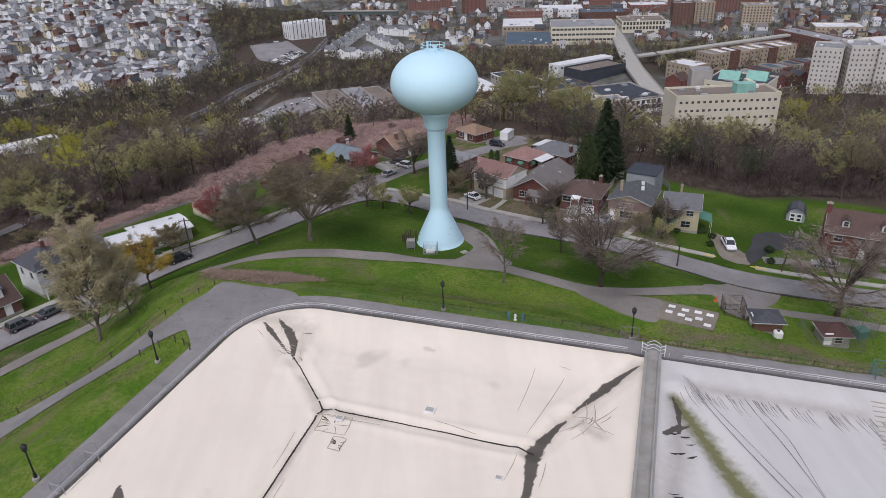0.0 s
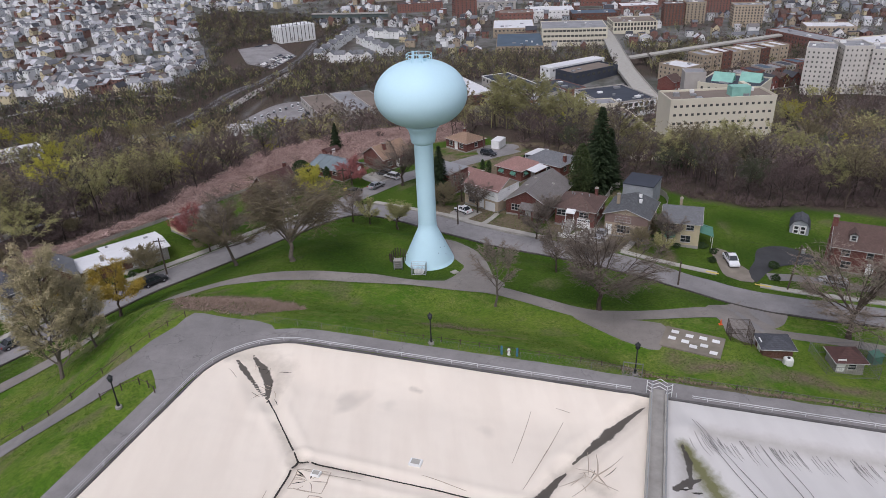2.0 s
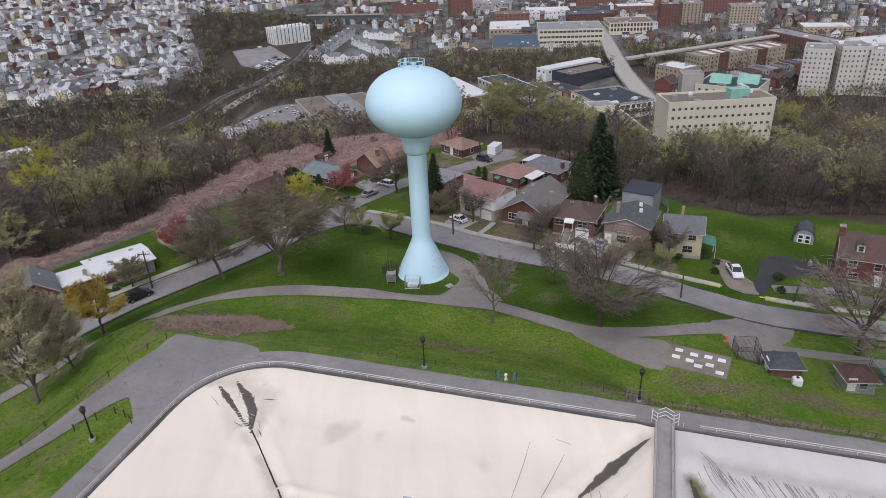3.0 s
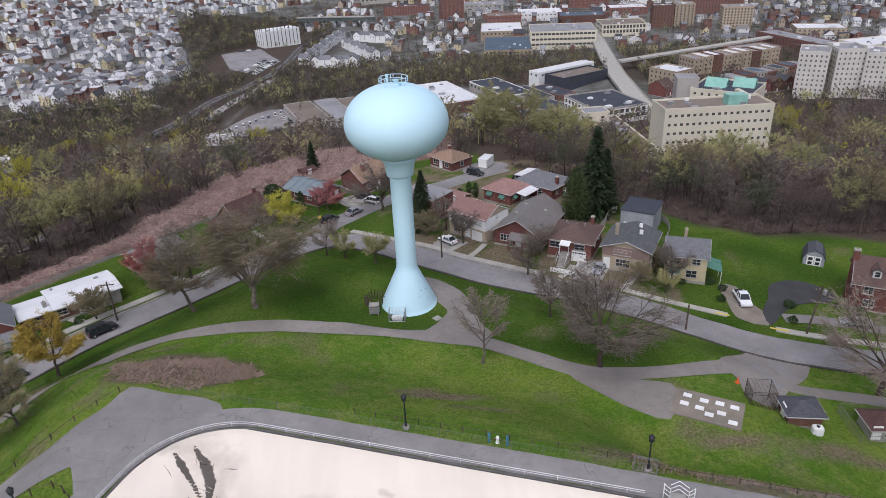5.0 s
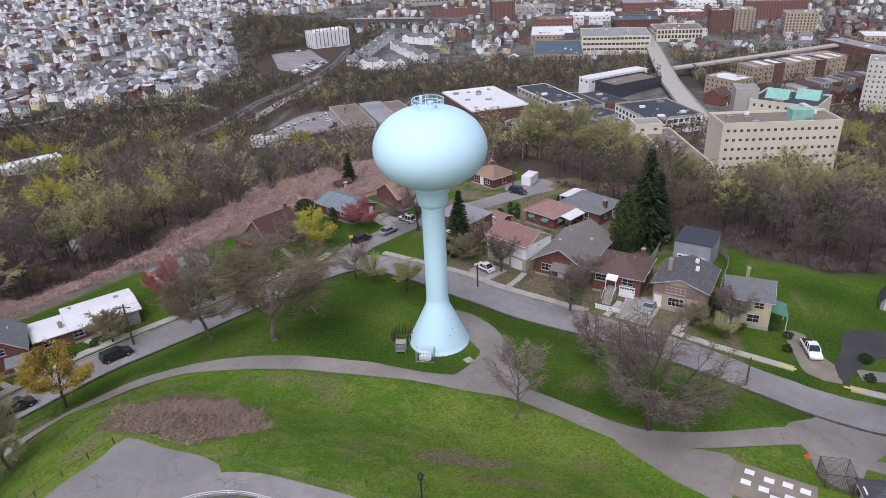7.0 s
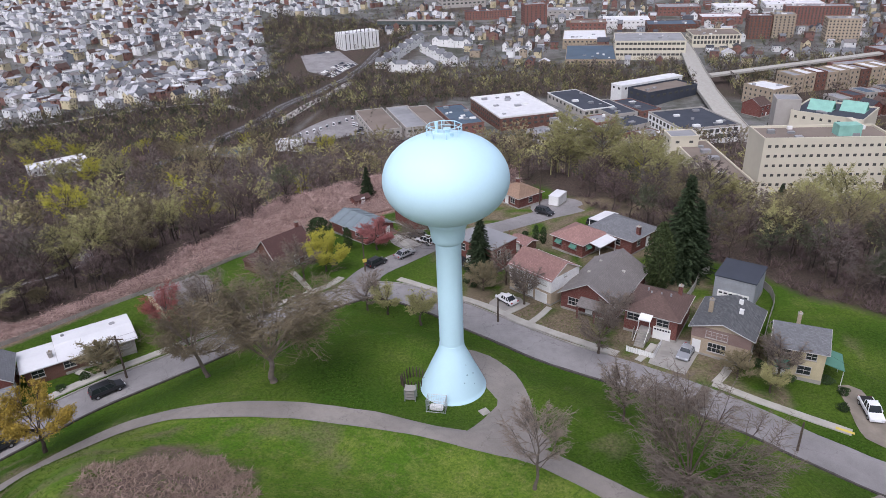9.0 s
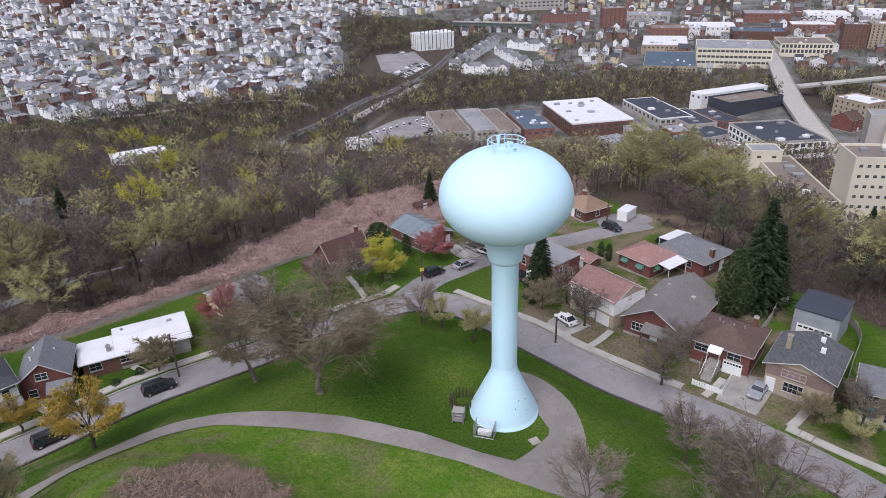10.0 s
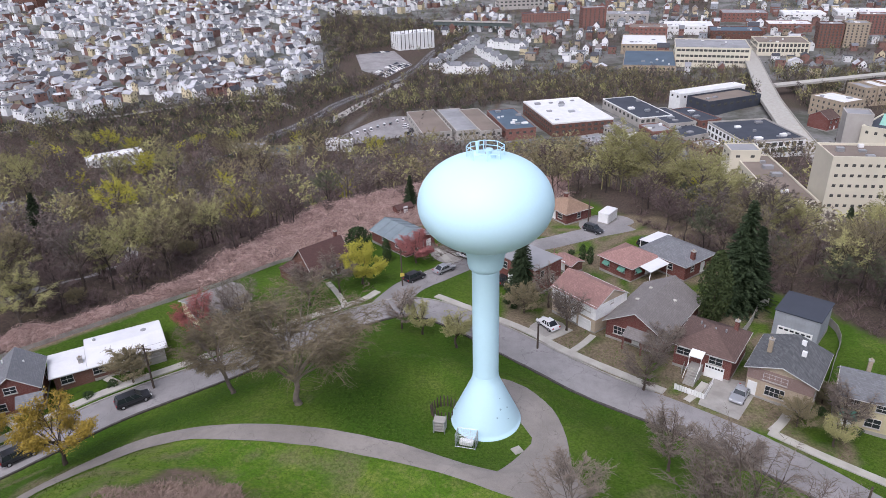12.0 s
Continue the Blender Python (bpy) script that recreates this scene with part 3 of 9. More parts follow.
def band_on_path(name, o0, o1, z0, z1, material, label, category, kind="structure"):
    """A raised band between two offsets of the rim."""
    a, b = rim_path(o0), rim_path(o1)
    bm = bmesh.new()
    rows = []
    for p, q in zip(a, b):
        rows.append([bm.verts.new((p.x, p.y, z0)), bm.verts.new((p.x, p.y, z1)), bm.verts.new((q.x, q.y, z1)), bm.verts.new((q.x, q.y, z0))])
    for r0, r1 in zip(rows, rows[1:]):
        for c in range(3):
            bm.faces.new((r0[c], r0[c + 1], r1[c + 1], r1[c]))
    return tagged(part(name, bm, material), label, category, kind=kind)


# Shadow line at the cover's edge is put into the kerb's dark colour
SHADE_KERB = surf("shade_dark_concrete", (0.135, 0.128, 0.124), 0.9, (0.6, 0.5), 5.0, 0.5, bumpy=0.2)
band_on_path("rim_kerb", 0.0, 0.18, 9.6, 10.88, SHADE_KERB, "concrete kerb round the reservoir, dark with a painted shadow line", "kerb")
road_line = rim_path(1.9)
ribbon("perimeter_road", [(p.x, p.y) for p in road_line[::3]], 2.9, ASPHALT, "dark asphalt road round the reservoir", lift=0.10, wobble=0.08)
patch_on_ground("corner_apron", [(-31.5, -32.8), (-27, -34.5), (-22.5, -36.0), (-20, -38.5), (-24, -42), (-28, -45), (-29.5, -49), (-31.5, -48.5), (-33, -45.2), (-37, -42.5), (-36, -40.0), (-33, -36)], ASPHALT, "wide asphalt corner of the reservoir road", lift=0.12)
ribbon("service_road", [(-31, -40.5), (-36, -43.7), (-41, -46.4), (-46.5, -48.2), (-52, -51), (-60, -56), (-72, -65)], 5.0, ASPHALT, "grey asphalt service road running down the bank", lift=0.11)

cover_mats = []
for nm, rgb, low in (("cream_reservoir_cover", (0.76, 0.680, 0.575), (0.715, 0.632, 0.53)), ("pale_grey_reservoir_cover", (0.555, 0.535, 0.51), (0.50, 0.48, 0.46))):
    m, nt, b = nodes_of(nm)
    tc = nt.nodes.new("ShaderNodeTexCoord")
    mp = nt.nodes.new("ShaderNodeMapping")
    mp.inputs["Rotation"].default_value = (0, 0, math.radians(20.2))
    mp.inputs["Scale"].default_value = (1.0, 0.13, 1.0)
    nt.links.new(tc.outputs["Object"], mp.inputs["Vector"])
    streak = nt.nodes.new("ShaderNodeTexNoise")
    streak.inputs["Scale"].default_value, streak.inputs["Detail"].default_value = 0.55, 6
    nt.links.new(mp.outputs[0], streak.inputs["Vector"])
    big, fine = noise_node(nt, 0.09, 5), noise_node(nt, 2.5, 5)
    spots = noise_node(nt, 0.16, 3, 0.4)
    c = mix(nt, ramp(nt, streak.outputs["Fac"], 0.4, 0.68), rgb, low)
    c = mix(nt, ramp(nt, big, 0.42, 0.66, 0, 0.5), c, tuple(x * 0.88 for x in rgb))
    c = mix(nt, ramp(nt, spots, 0.70, 0.80, 0, 0.45), c, tuple(x * 0.55 for x in rgb))
    for key, tone, lo, hi in (("grime", (0.20, 0.165, 0.125), 0.30, 1.05), ("algae", (0.125, 0.125, 0.035), 0.35, 0.85), ("wet", (0.055, 0.047, 0.038), 0.44, 0.56)):
        at, fray, total = nt.nodes.new("ShaderNodeAttribute"), ramp(nt, noise_node(nt, 1.3, 4, 0.6), 0.25, 0.75, -0.16, 0.16), nt.nodes.new("ShaderNodeMath")
        at.attribute_name = key
        total.operation = "ADD"
        nt.links.new(at.outputs["Fac"], total.inputs[0])
        gate = nt.nodes.new("ShaderNodeMath")
        gate.operation = "MULTIPLY"
        nt.links.new(fray, gate.inputs[0])
        nt.links.new(ramp(nt, at.outputs["Fac"], 0.05, 0.3), gate.inputs[1])
        nt.links.new(gate.outputs[0], total.inputs[1])
        c = mix(nt, ramp(nt, total.outputs[0], lo, hi, 0, 0.93 if key != "grime" else 0.42), c, tone)
    nt.links.new(c, b.inputs["Base Color"])
    b.inputs["Roughness"].default_value = 0.6
    b.inputs["Specular IOR Level"].default_value = 0.35
    bump(nt, b, fine, 0.12, 0.05)
    cover_mats.append(m)
# Darker tones for the flat strips that draw folds, creases, wrinkles and rainwater
GREY_FOLD = surf("grey_fold_strip", (0.22, 0.21, 0.20), 0.7, (0.6, 0.5), 3.0, 0.6, bumpy=0.1)
POND = surf("dark_water_and_wrinkle_mark", (0.035, 0.030, 0.024), 0.45, (0.6, 0.6), 3.0, 0.6, bumpy=0.1)
SEAM = surf("tan_strip", (0.50, 0.42, 0.33), 0.7, (0.5, 0.6), 4.0, 0.6, bumpy=0.2)

# Folds in the covers: (u, v) of both ends, width, depth
FOLDS_CREAM = [((-4.5, -49.6), (0.0, -54.3), 1.5, 0.28), ((0.0, -54.3), (7.3, -61.7), 0.8, 0.12), ((7.3, -61.7), (29.9, -62.1), 0.8, 0.12), ((29.9, -62.1), (32.3, -56.2), 1.1, 0.22), ((32.3, -56.2), (38.8, -46.2), 1.2, 0.25), ((7.3, -61.7), (8.2, -92), 0.8, 0.12), ((29.9, -62.1), (30.6, -92), 0.9, 0.16)]
FOLDS_GREY = [((43.0, -50.8), (57, -78), 1.6, 0.4), ((43.0, -50.8), (45, -92), 1.3, 0.3)]


def to_segment(u, v, a, b):
    du, dv = b[0] - a[0], b[1] - a[1]
    f = max(0.0, min(1.0, ((u - a[0]) * du + (v - a[1]) * dv) / (du * du + dv * dv)))
    return math.hypot(u - a[0] - f * du, v - a[1] - f * dv), f


def cover_height(u, v, folds, left_u, right_u):
    """The cover hangs from the rim and sags in folds."""
    x, y = from_rim(u, v)
    d = min(inside_rim(x, y), right_u - u, max(0.0, u - left_u))
    z = RIM + 0.05 - 0.85 * step(0, 7, d) + 0.05 * rough(u, v, 5, 4) + 0.025 * rough(u, v, 1.3, 4)
    for a, b, w, dep in folds:
        r, f = to_segment(u, v, a, b)
        z -= dep * math.exp(-(r / w) ** 2)
        z += 0.10 * math.exp(-((r - 1.6 * w) / (0.5 * w)) ** 2)
    return z


# Standing water, grime and algae: lines of (u, v) with the half width along them
WET = [([(-7.0, -49.6), (-5.4, -50.6), (-3.2, -52.1), (-0.5, -54.2)], (0.1, 0.34, 0.2, 0.05)), ([(-5.4, -48.4), (-3.2, -49.9), (-1.7, -51.6), (-0.3, -54.3)], (0.15, 0.5, 0.45, 0.1)), ([(29.9, -62.6), (30.8, -59.6), (32.3, -56.2)], (0.7, 0.45, 0.06)), ([(32.6, -55.4), (35.4, -51.0), (38.7, -46.4)], (0.06, 0.62, 0.08)),
       ([(29.9, -62.0), (30.2, -66), (30.5, -76)], (0.75, 0.45, 0.12)), ([(-5.4, -77.2), (-4.8, -78.2), (-4.4, -79.4)], (0.2, 0.5, 0.2)), ([(42.2, -50.3), (42.9, -52.6), (43.0, -56.5)], (0.1, 0.34, 0.1)), ([(41.7, -57.2), (42.9, -55.6), (44.0, -54.6)], (0.3, 0.3, 0.1))]
GRIME = [([(-8.2, -49.6), (-5.0, -48.2), (-1.5, -49.5), (0.6, -54.5)], (0.8, 1.6, 1.8, 0.4)), ([(29.5, -62.5), (32.3, -56.2), (38.6, -46.6)], (0.9, 0.5, 0.9)), ([(34.0, -57.4), (35.8, -59)], (0.7, 0.7)), ([(14.5, -49.0), (15.5, -49.3)], (0.35, 0.3)), ([(2.5, -57.5), (7.3, -61.7), (14, -61.9)], (0.4, 0.6, 0.4)), ([(41.8, -69), (43, -60), (42.6, -51)], (1.6, 1.3, 0.8)), ([(44, -48.5), (60, -48.9)], (0.9, 0.9)), ([(7.5, -62), (8.0, -75), (8.2, -92)], (0.45, 0.45, 0.4))]
ALGAE_LINE = [([(42.6, -50.9), (45.2, -55.8), (48.0, -61.0), (51, -66.2), (56, -76)], (0.8, 1.25, 1.3, 1.2, 1.2))]


def stain(u, v, lines):
    """1 in the heart of a stain, 0.5 at its edge, 0 outside."""
    most = 0.0
    for pts, ws in lines:
        for k in range(len(pts) - 1):
            r, f = to_segment(u, v, pts[k], pts[k + 1])
            w = ws[k] + (ws[k + 1] - ws[k]) * f
            if r < 2.2 * w:
                most = max(most, 1 - 0.5 * r / w if r < w else 0.5 * (1 - (r - w) / (1.2 * w)))
    return most


def cover(name, left_u, right_u, folds, material, label):
    bm = bmesh.new()
    us = np.concatenate((np.arange(left_u, min(right_u, 62), 0.3), np.arange(min(right_u, 62), right_u + 0.01, 0.7)))
    vs = np.concatenate((np.arange(-120, -84, 1.0), np.arange(-84, COVER_FAR + 0.01, 0.3)))
    marks = []
    cells = {}
    for i, u in enumerate(us):
        for j, v in enumerate(vs):
            x, y = from_rim(float(u), float(v))
            if inside_rim(x, y) > -0.35:
                cells[i, j] = bm.verts.new((x, y, cover_height(float(u), float(v), folds, left_u, right_u)))
                marks.append((stain(u, v, GRIME), stain(u, v, ALGAE_LINE), stain(u, v, WET)))
    for (i, j) in list(cells):
        c = [cells.get(k) for k in ((i, j), (i + 1, j), (i + 1, j + 1), (i, j + 1))]
        if all(c):
            bm.faces.new(c)
    ob = tagged(part(name, bm, material, smooth=True), label, "reservoir cover")
    for key, values in zip(("grime", "algae", "wet"), zip(*marks)):
        ob.data.attributes.new(key, "FLOAT", "POINT").data.foreach_set("value", np.array(values, dtype=np.float32))
    return ob


def strip_on_cover(name, line, widths, material, parent, folds, lims, label="", lift=0.045, jag=0.35):
    """A stain, fold or puddle that lies on a cover along a line of (u, v)."""
    pts = smooth_line(line, 0.5)
    side = side_steps(pts)
    bm = bmesh.new()
    rows = []
    for k, (p, s) in enumerate(zip(pts, side)):
        f = k / (len(pts) - 1)
        w = float(np.interp(f, np.linspace(0, 1, len(widths)), widths))
        row = []
        for c in (-1, -0.4, 0.4, 1):
            o = c * w * 0.5 * (1 + (jag * rough(p.x * 1.0 + 7 * c, p.y, 0.8, 8) if abs(c) == 1 else 0))
            q = p + s * o
            row.append(bm.verts.new((*from_rim(q.x, q.y), cover_height(q.x, q.y, folds, *lims) + lift)))
        rows.append(row)
    for a, b in zip(rows, rows[1:]):
        for c in range(3):
            bm.faces.new((a[c], a[c + 1], b[c + 1], b[c]))
    return part(name, bm, material, parent, label)


LIM_C, LIM_G = (COVER_LEFT, 39.1), (40.9, 95.0)
cream = cover("reservoir_cover", COVER_LEFT - 0.3, 39.1, FOLDS_CREAM, cover_mats[0], "cream floating membrane cover with dark water-filled folds")
grey = cover("reservoir_cover", 40.9, 95.0, FOLDS_GREY, cover_mats[1], "pale grey floating membrane cover with algae and wrinkles")
for line, ws in (([(-0.4, -54.0), (3.6, -58.0), (7.3, -61.7)], (0.16, 0.13, 0.2)), ([(7.3, -61.7), (18, -61.8), (29.9, -62.1)], (0.2, 0.14, 0.2)), ([(7.3, -61.7), (7.6, -70), (8.0, -80), (8.2, -92)], (0.22, 0.17, 0.18)), ([(30.5, -74), (30.6, -82), (30.6, -92)], (0.16, 0.17, 0.18))):
    strip_on_cover("water_stain", line, ws, POND, cream, FOLDS_CREAM, LIM_C, "dark rainwater lying in a fold")
random.seed(31)
for cu, cv, n, r in ((-3.2, -50.5, 8, 2.6), (34.9, -56.9, 7, 1.8), (-1.6, -53, 6, 2)):
    for k in range(n):
        a = random.uniform(0, 6.28)
        l = random.uniform(0.6, 1.8)
        p = (cu + random.uniform(-r, r), cv + random.uniform(-r, r) * 0.7)
        strip_on_cover("wrinkle", [p, (p[0] + l * 0.5 * math.cos(a) + 0.1, p[1] + l * 0.5 * math.sin(a)), (p[0] + l * math.cos(a), p[1] + l * math.sin(a))], (0.03, 0.09, 0.03), random.choice((POND, SEAM, SEAM)), cream, FOLDS_CREAM, LIM_C)
for a, b in (((7.4, -63.0), (14.5, -62.6)), ((28.5, -63.2), (28.0, -66.5)), ((31.3, -63.5), (31.2, -66.5)), ((19.5, -60.6), (24, -61.3)), ((33.8, -57.0), (37.0, -58.6)), ((34.2, -57.0), (33.8, -53.6)), ((34.0, -57.2), (31.8, -58.6)), ((31, -50.2), (28.8, -60)), ((27.6, -49.5), (27.2, -57)), ((6.4, -66), (6.8, -71)), ((8.6, -72), (8.8, -77)), ((31.5, -48.9), (30.0, -48.6))):
    mid = ((a[0] + b[0]) / 2 + 0.06, (a[1] + b[1]) / 2)
    strip_on_cover("crease", [a, mid, b], (0.05, 0.09, 0.05), SEAM, cream, FOLDS_CREAM, LIM_C)
for line, ws in (([(43.2, -47.2), (46.5, -52.5), (51, -59.5), (55, -65)], (0.05, 0.09, 0.10, 0.14)), ([(43.6, -47.4), (47.2, -52.3), (52, -59.5), (55.2, -64.8)], (0.04, 0.08, 0.06, 0.08)), ([(49.5, -49.3), (52.5, -55), (55, -61)], (0.05, 0.09, 0.05)), ([(50.3, -49.2), (53.0, -54), (55.1, -61)], (0.04, 0.07, 0.04)), ([(60.5, -50), (64, -56), (68, -61)], (0.08, 0.06, 0.03))):
    strip_on_cover("water_stain", line, ws, GREY_FOLD, grey, FOLDS_GREY, LIM_G, "dark line along a wrinkle")
for k in range(84):
    u = 43 + 23 * random.random() ** 1.3
    l = random.uniform(0.7, 2.2)
    v = -48.9 - random.uniform(0, 1.0)
    strip_on_cover("wrinkle", [(u, v), (u + 0.25 * l, v - 0.5 * l), (u + 0.55 * l, v - l)], (0.06, 0.05, 0.02), GREY_FOLD, grey, FOLDS_GREY, LIM_G)
for k in range(14):
    u, v = random.uniform(41.8, 44.0), random.uniform(-68, -56)
    strip_on_cover("wrinkle", [(u, v), (u + 0.5, v + 0.2), (u + 0.9, v + 0.5)], (0.06, random.uniform(0.1, 0.28), 0.05), POND, grey, FOLDS_GREY, LIM_G)
for k in range(16):
    strip_on_cover("tread", [(61.2, -46.8 - 0.62 * k), (61.9, -46.8 - 0.62 * k), (62.6, -46.8 - 0.62 * k)], (0.16, 0.16, 0.16), SEAM, grey, FOLDS_GREY, LIM_G)


def crumple(corners, n, seed):
    """A patch of the cover drawn up in pleats: an outline and creases towards its middle."""
    rg = random.Random(seed)
    mid = (sum(c[0] for c in corners) / len(corners), sum(c[1] for c in corners) / len(corners))
    for a, b in zip(corners, corners[1:] + corners[:1]):
        m = ((a[0] + b[0]) / 2 + rg.uniform(-0.15, 0.15), (a[1] + b[1]) / 2 + rg.uniform(-0.15, 0.15))
        strip_on_cover("crease", [a, m, b], (0.07, 0.13, 0.06), SEAM, cream, FOLDS_CREAM, LIM_C)
    for k in range(n):
        i = rg.randrange(len(corners))
        f = rg.random()
        a = tuple(p + (q - p) * f for p, q in zip(corners[i], corners[(i + 1) % len(corners)]))
        g = rg.uniform(0.35, 0.9)
        b = tuple(p + (q - p) * g for p, q in zip(a, mid))
        m = ((a[0] + b[0]) / 2 + rg.uniform(-0.2, 0.2), (a[1] + b[1]) / 2 + rg.uniform(-0.2, 0.2))
        strip_on_cover("wrinkle", [a, m, b], (0.04, rg.uniform(0.07, 0.14), 0.03), rg.choice((SEAM, POND)), cream, FOLDS_CREAM, LIM_C)


crumple([(8.0, -63.0), (11.1, -62.3), (11.4, -65.0), (8.1, -65.2)], 16, 1)
crumple([(10.4, -65.5), (11.9, -65.5), (11.9, -67.3), (10.6, -67.2)], 7, 2)
for arm in ((32.8, -55.7), (36.2, -58.5), (34.6, -53.8), (33.1, -59.7), (37.1, -54.1)):
    strip_on_cover("crease", [(35.0, -56.8), ((35.0 + arm[0]) / 2 + 0.1, (-56.8 + arm[1]) / 2 - 0.1), arm], (0.16, 0.1, 0.03), SEAM, cream, FOLDS_CREAM, LIM_C)


def cover_weight(u, v, s, label):
    """A pale ballast block or hatch lying on the cover."""
    x, y = from_rim(u, v)
    t = thing("hatch", label, "hatch", pose(x, y, cover_height(u, v, FOLDS_CREAM, *LIM_C), 0, 0, -20))
    bm = bmesh.new()
    box(bm, -s * 0.6, s * 0.6, -s * 0.45, s * 0.45, -0.1, 0.22)
    bmesh.ops.bevel(bm, geom=bm.edges, offset=0.04, segments=2, affect="EDGES")
    part("body", bm, WHITE_PAINT, t)
    bm = bmesh.new()
    box(bm, -s * 0.42, s * 0.42, -s * 0.3, s * 0.3, 0.22, 0.27)
    part("lid", bm, PALE_CONCRETE, t)


cover_weight(18.4, -59.2, 1.0, "white square access hatch on the cream cover")
cover_weight(9.9, -63.0, 0.75, "small white hatch among wrinkles of the cover")
cover_weight(27.5, -66.5, 0.6, "small pale hatch beside a fold of the cover")

# ---- walkway between the covers ----
walkway = thing("walkway", "concrete walkway with white railings between the two covers", "walkway", kind="structure")
bm = bmesh.new()
cs = [from_rim(u, v) for u, v in ((39.42, -43.8), (40.58, -43.8), (40.58, -120), (39.42, -120))]
prism(bm, cs, 9.3, 11.0)
part("deck", bm, CONCRETE, walkway)
for u in (39.25, 40.75):
    bm = bmesh.new()
    prism(bm, [from_rim(*q) for q in ((u - 0.16, -44.6), (u + 0.16, -44.6), (u + 0.16, -120), (u - 0.16, -120))], 9.4, 11.22)
    part("edge_beam", bm, PALE_CONCRETE, walkway)
    side = -1 if u < 40 else 1
    for k in range(0, 22):
        v = -44.6 - 2.2 * k
        bm = bmesh.new()
        x, y = from_rim(u, v)
        rod(bm, (x, y, 11.2), (x, y, 12.3), 0.03)
        part("post", bm, STEEL, walkway)
    for z in (11.75, 12.3):
        bm = bmesh.new()
        rod(bm, (*from_rim(u, -44.6), z), (*from_rim(u, -92), z), 0.028)
        part("rail", bm, STEEL, walkway)
    for dz in (11.2, 11.65, 12.1):
        bm = bmesh.new()
        rod(bm, (*from_rim(u, -44.6), dz), (*from_rim(u + side * 0.5, -43.8), dz - 0.3), 0.035)
        rod(bm, (*from_rim(u, -44.2), dz + 0.1), (*from_rim(40 , -43.6), dz + 0.1), 0.035)
        part("head_rail", bm, WHITE_PAINT, walkway)
    bm = bmesh.new()
    for du in (0, 0.5):
        rod(bm, (*from_rim(u + side * du, -44.6 + du * 0.93), 10.6), (*from_rim(u + side * du, -44.6 + du * 0.93), 12.2), 0.05)
    part("end_post", bm, WHITE_PAINT, walkway)

# ---- low rail along the rim ----
RAIL_GREY = surf("dull_galvanised_rail", (0.58, 0.58, 0.58), 0.6, (0.75, 0.4), 6.0, bumpy=0.05)
rail = thing("rim_railing", "low galvanised rail along the reservoir kerb", "railing", kind="structure")
pts = rim_path(0.30)
bm = bmesh.new()
for a, b in zip(pts, pts[1:]):
    if not 36.5 < rim_uv(*a)[0] < 42.5 or rim_uv(*a)[1] < -60:
        rod(bm, (a.x, a.y, 11.42), (b.x, b.y, 11.42), 0.045, sides=4)
        rod(bm, (a.x, a.y, 11.2), (b.x, b.y, 11.2), 0.03, sides=4)
part("rail", bm, RAIL_GREY, rail)
for k in range(30, len(pts), 2):
    p = pts[k]
    bm = bmesh.new()
    rod(bm, (p.x, p.y, 10.95), (p.x, p.y, 11.45), 0.035, sides=4)
    part("post", bm, RAIL_GREY, rail)

# ---- water tower ----
TOWER_TOP = 35.6
tower = thing("water_tower", "pale blue steel water tower with bulb tank, slim stem, flared foot", "water tower", pose(0, -0.7, 0))
bm = bmesh.new()
lathe(bm, [(4.5, -0.6), (4.5, 0.22), (4.38, 0.26), (4.3, 0.7), (1.85, 6.1), (1.69, 6.6), (1.635, 7.1), (1.63, 7.15), (1.4, 7.15)], 64)
part("flared_base", bm, TOWER_PAINT, tower, smooth=True)
bm = bmesh.new()
lathe(bm, [(1.4, 6.9), (1.6, 6.9), (1.6, 6.95), (1.6, 14.0), (1.6, 21.6), (1.7, 21.9)], 64)
part("stem", bm, TOWER_PAINT, tower, smooth=True)
bm = bmesh.new()
lathe(bm, [(1.7, 21.9), (1.98, 22.1), (2.1, 22.6), (2.2, 23.6), (2.5, 24.4), (3.1, 25.1)], 64)
part("collar", bm, TOWER_PAINT, tower, smooth=True)
prof = []
R, HC, UP, DOWN = 7.55, 30.0, 5.55, 5.2
for k in range(0, 41):
    a = math.radians(-90 + 180 * k / 40)
    ca = max(0.0, math.cos(a))
    if a < 0:
        r, z = R * ca ** 0.92, HC + DOWN * math.sin(a)
        if r < 3.3:
            continue
    else:
        r, z = R * ca ** 0.95, HC + UP * math.sin(a)
    prof.append((max(r, 0.05), z))
prof.insert(0, (3.3, prof[0][1] - 0.12))
bm = bmesh.new()
lathe(bm, prof, 96)
part("tank", bm, TOWER_PAINT, tower, smooth=True)
ZT = HC + UP
for k in range(8):
    a0, a1 = math.radians(45 * k + 10), math.radians(45 * k + 55)
    r = 2.05
    p0, p1 = (r * math.cos(a0), r * math.sin(a0)), (r * math.cos(a1), r * math.sin(a1))
    for z in (ZT + 0.45, ZT + 0.95):
        bm = bmesh.new()
        rod(bm, (*p0, z), (*p1, z), 0.05, sides=5)
        part("rail", bm, TOWER_PAINT, tower)
for k in range(8):
    a0 = math.radians(45 * k + 10)
    bm = bmesh.new()
    rod(bm, (2.05 * math.cos(a0), 2.05 * math.sin(a0), ZT - 0.6), (2.05 * math.cos(a0), 2.05 * math.sin(a0), ZT + 0.97), 0.05, sides=5)
    part("post", bm, TOWER_PAINT, tower)
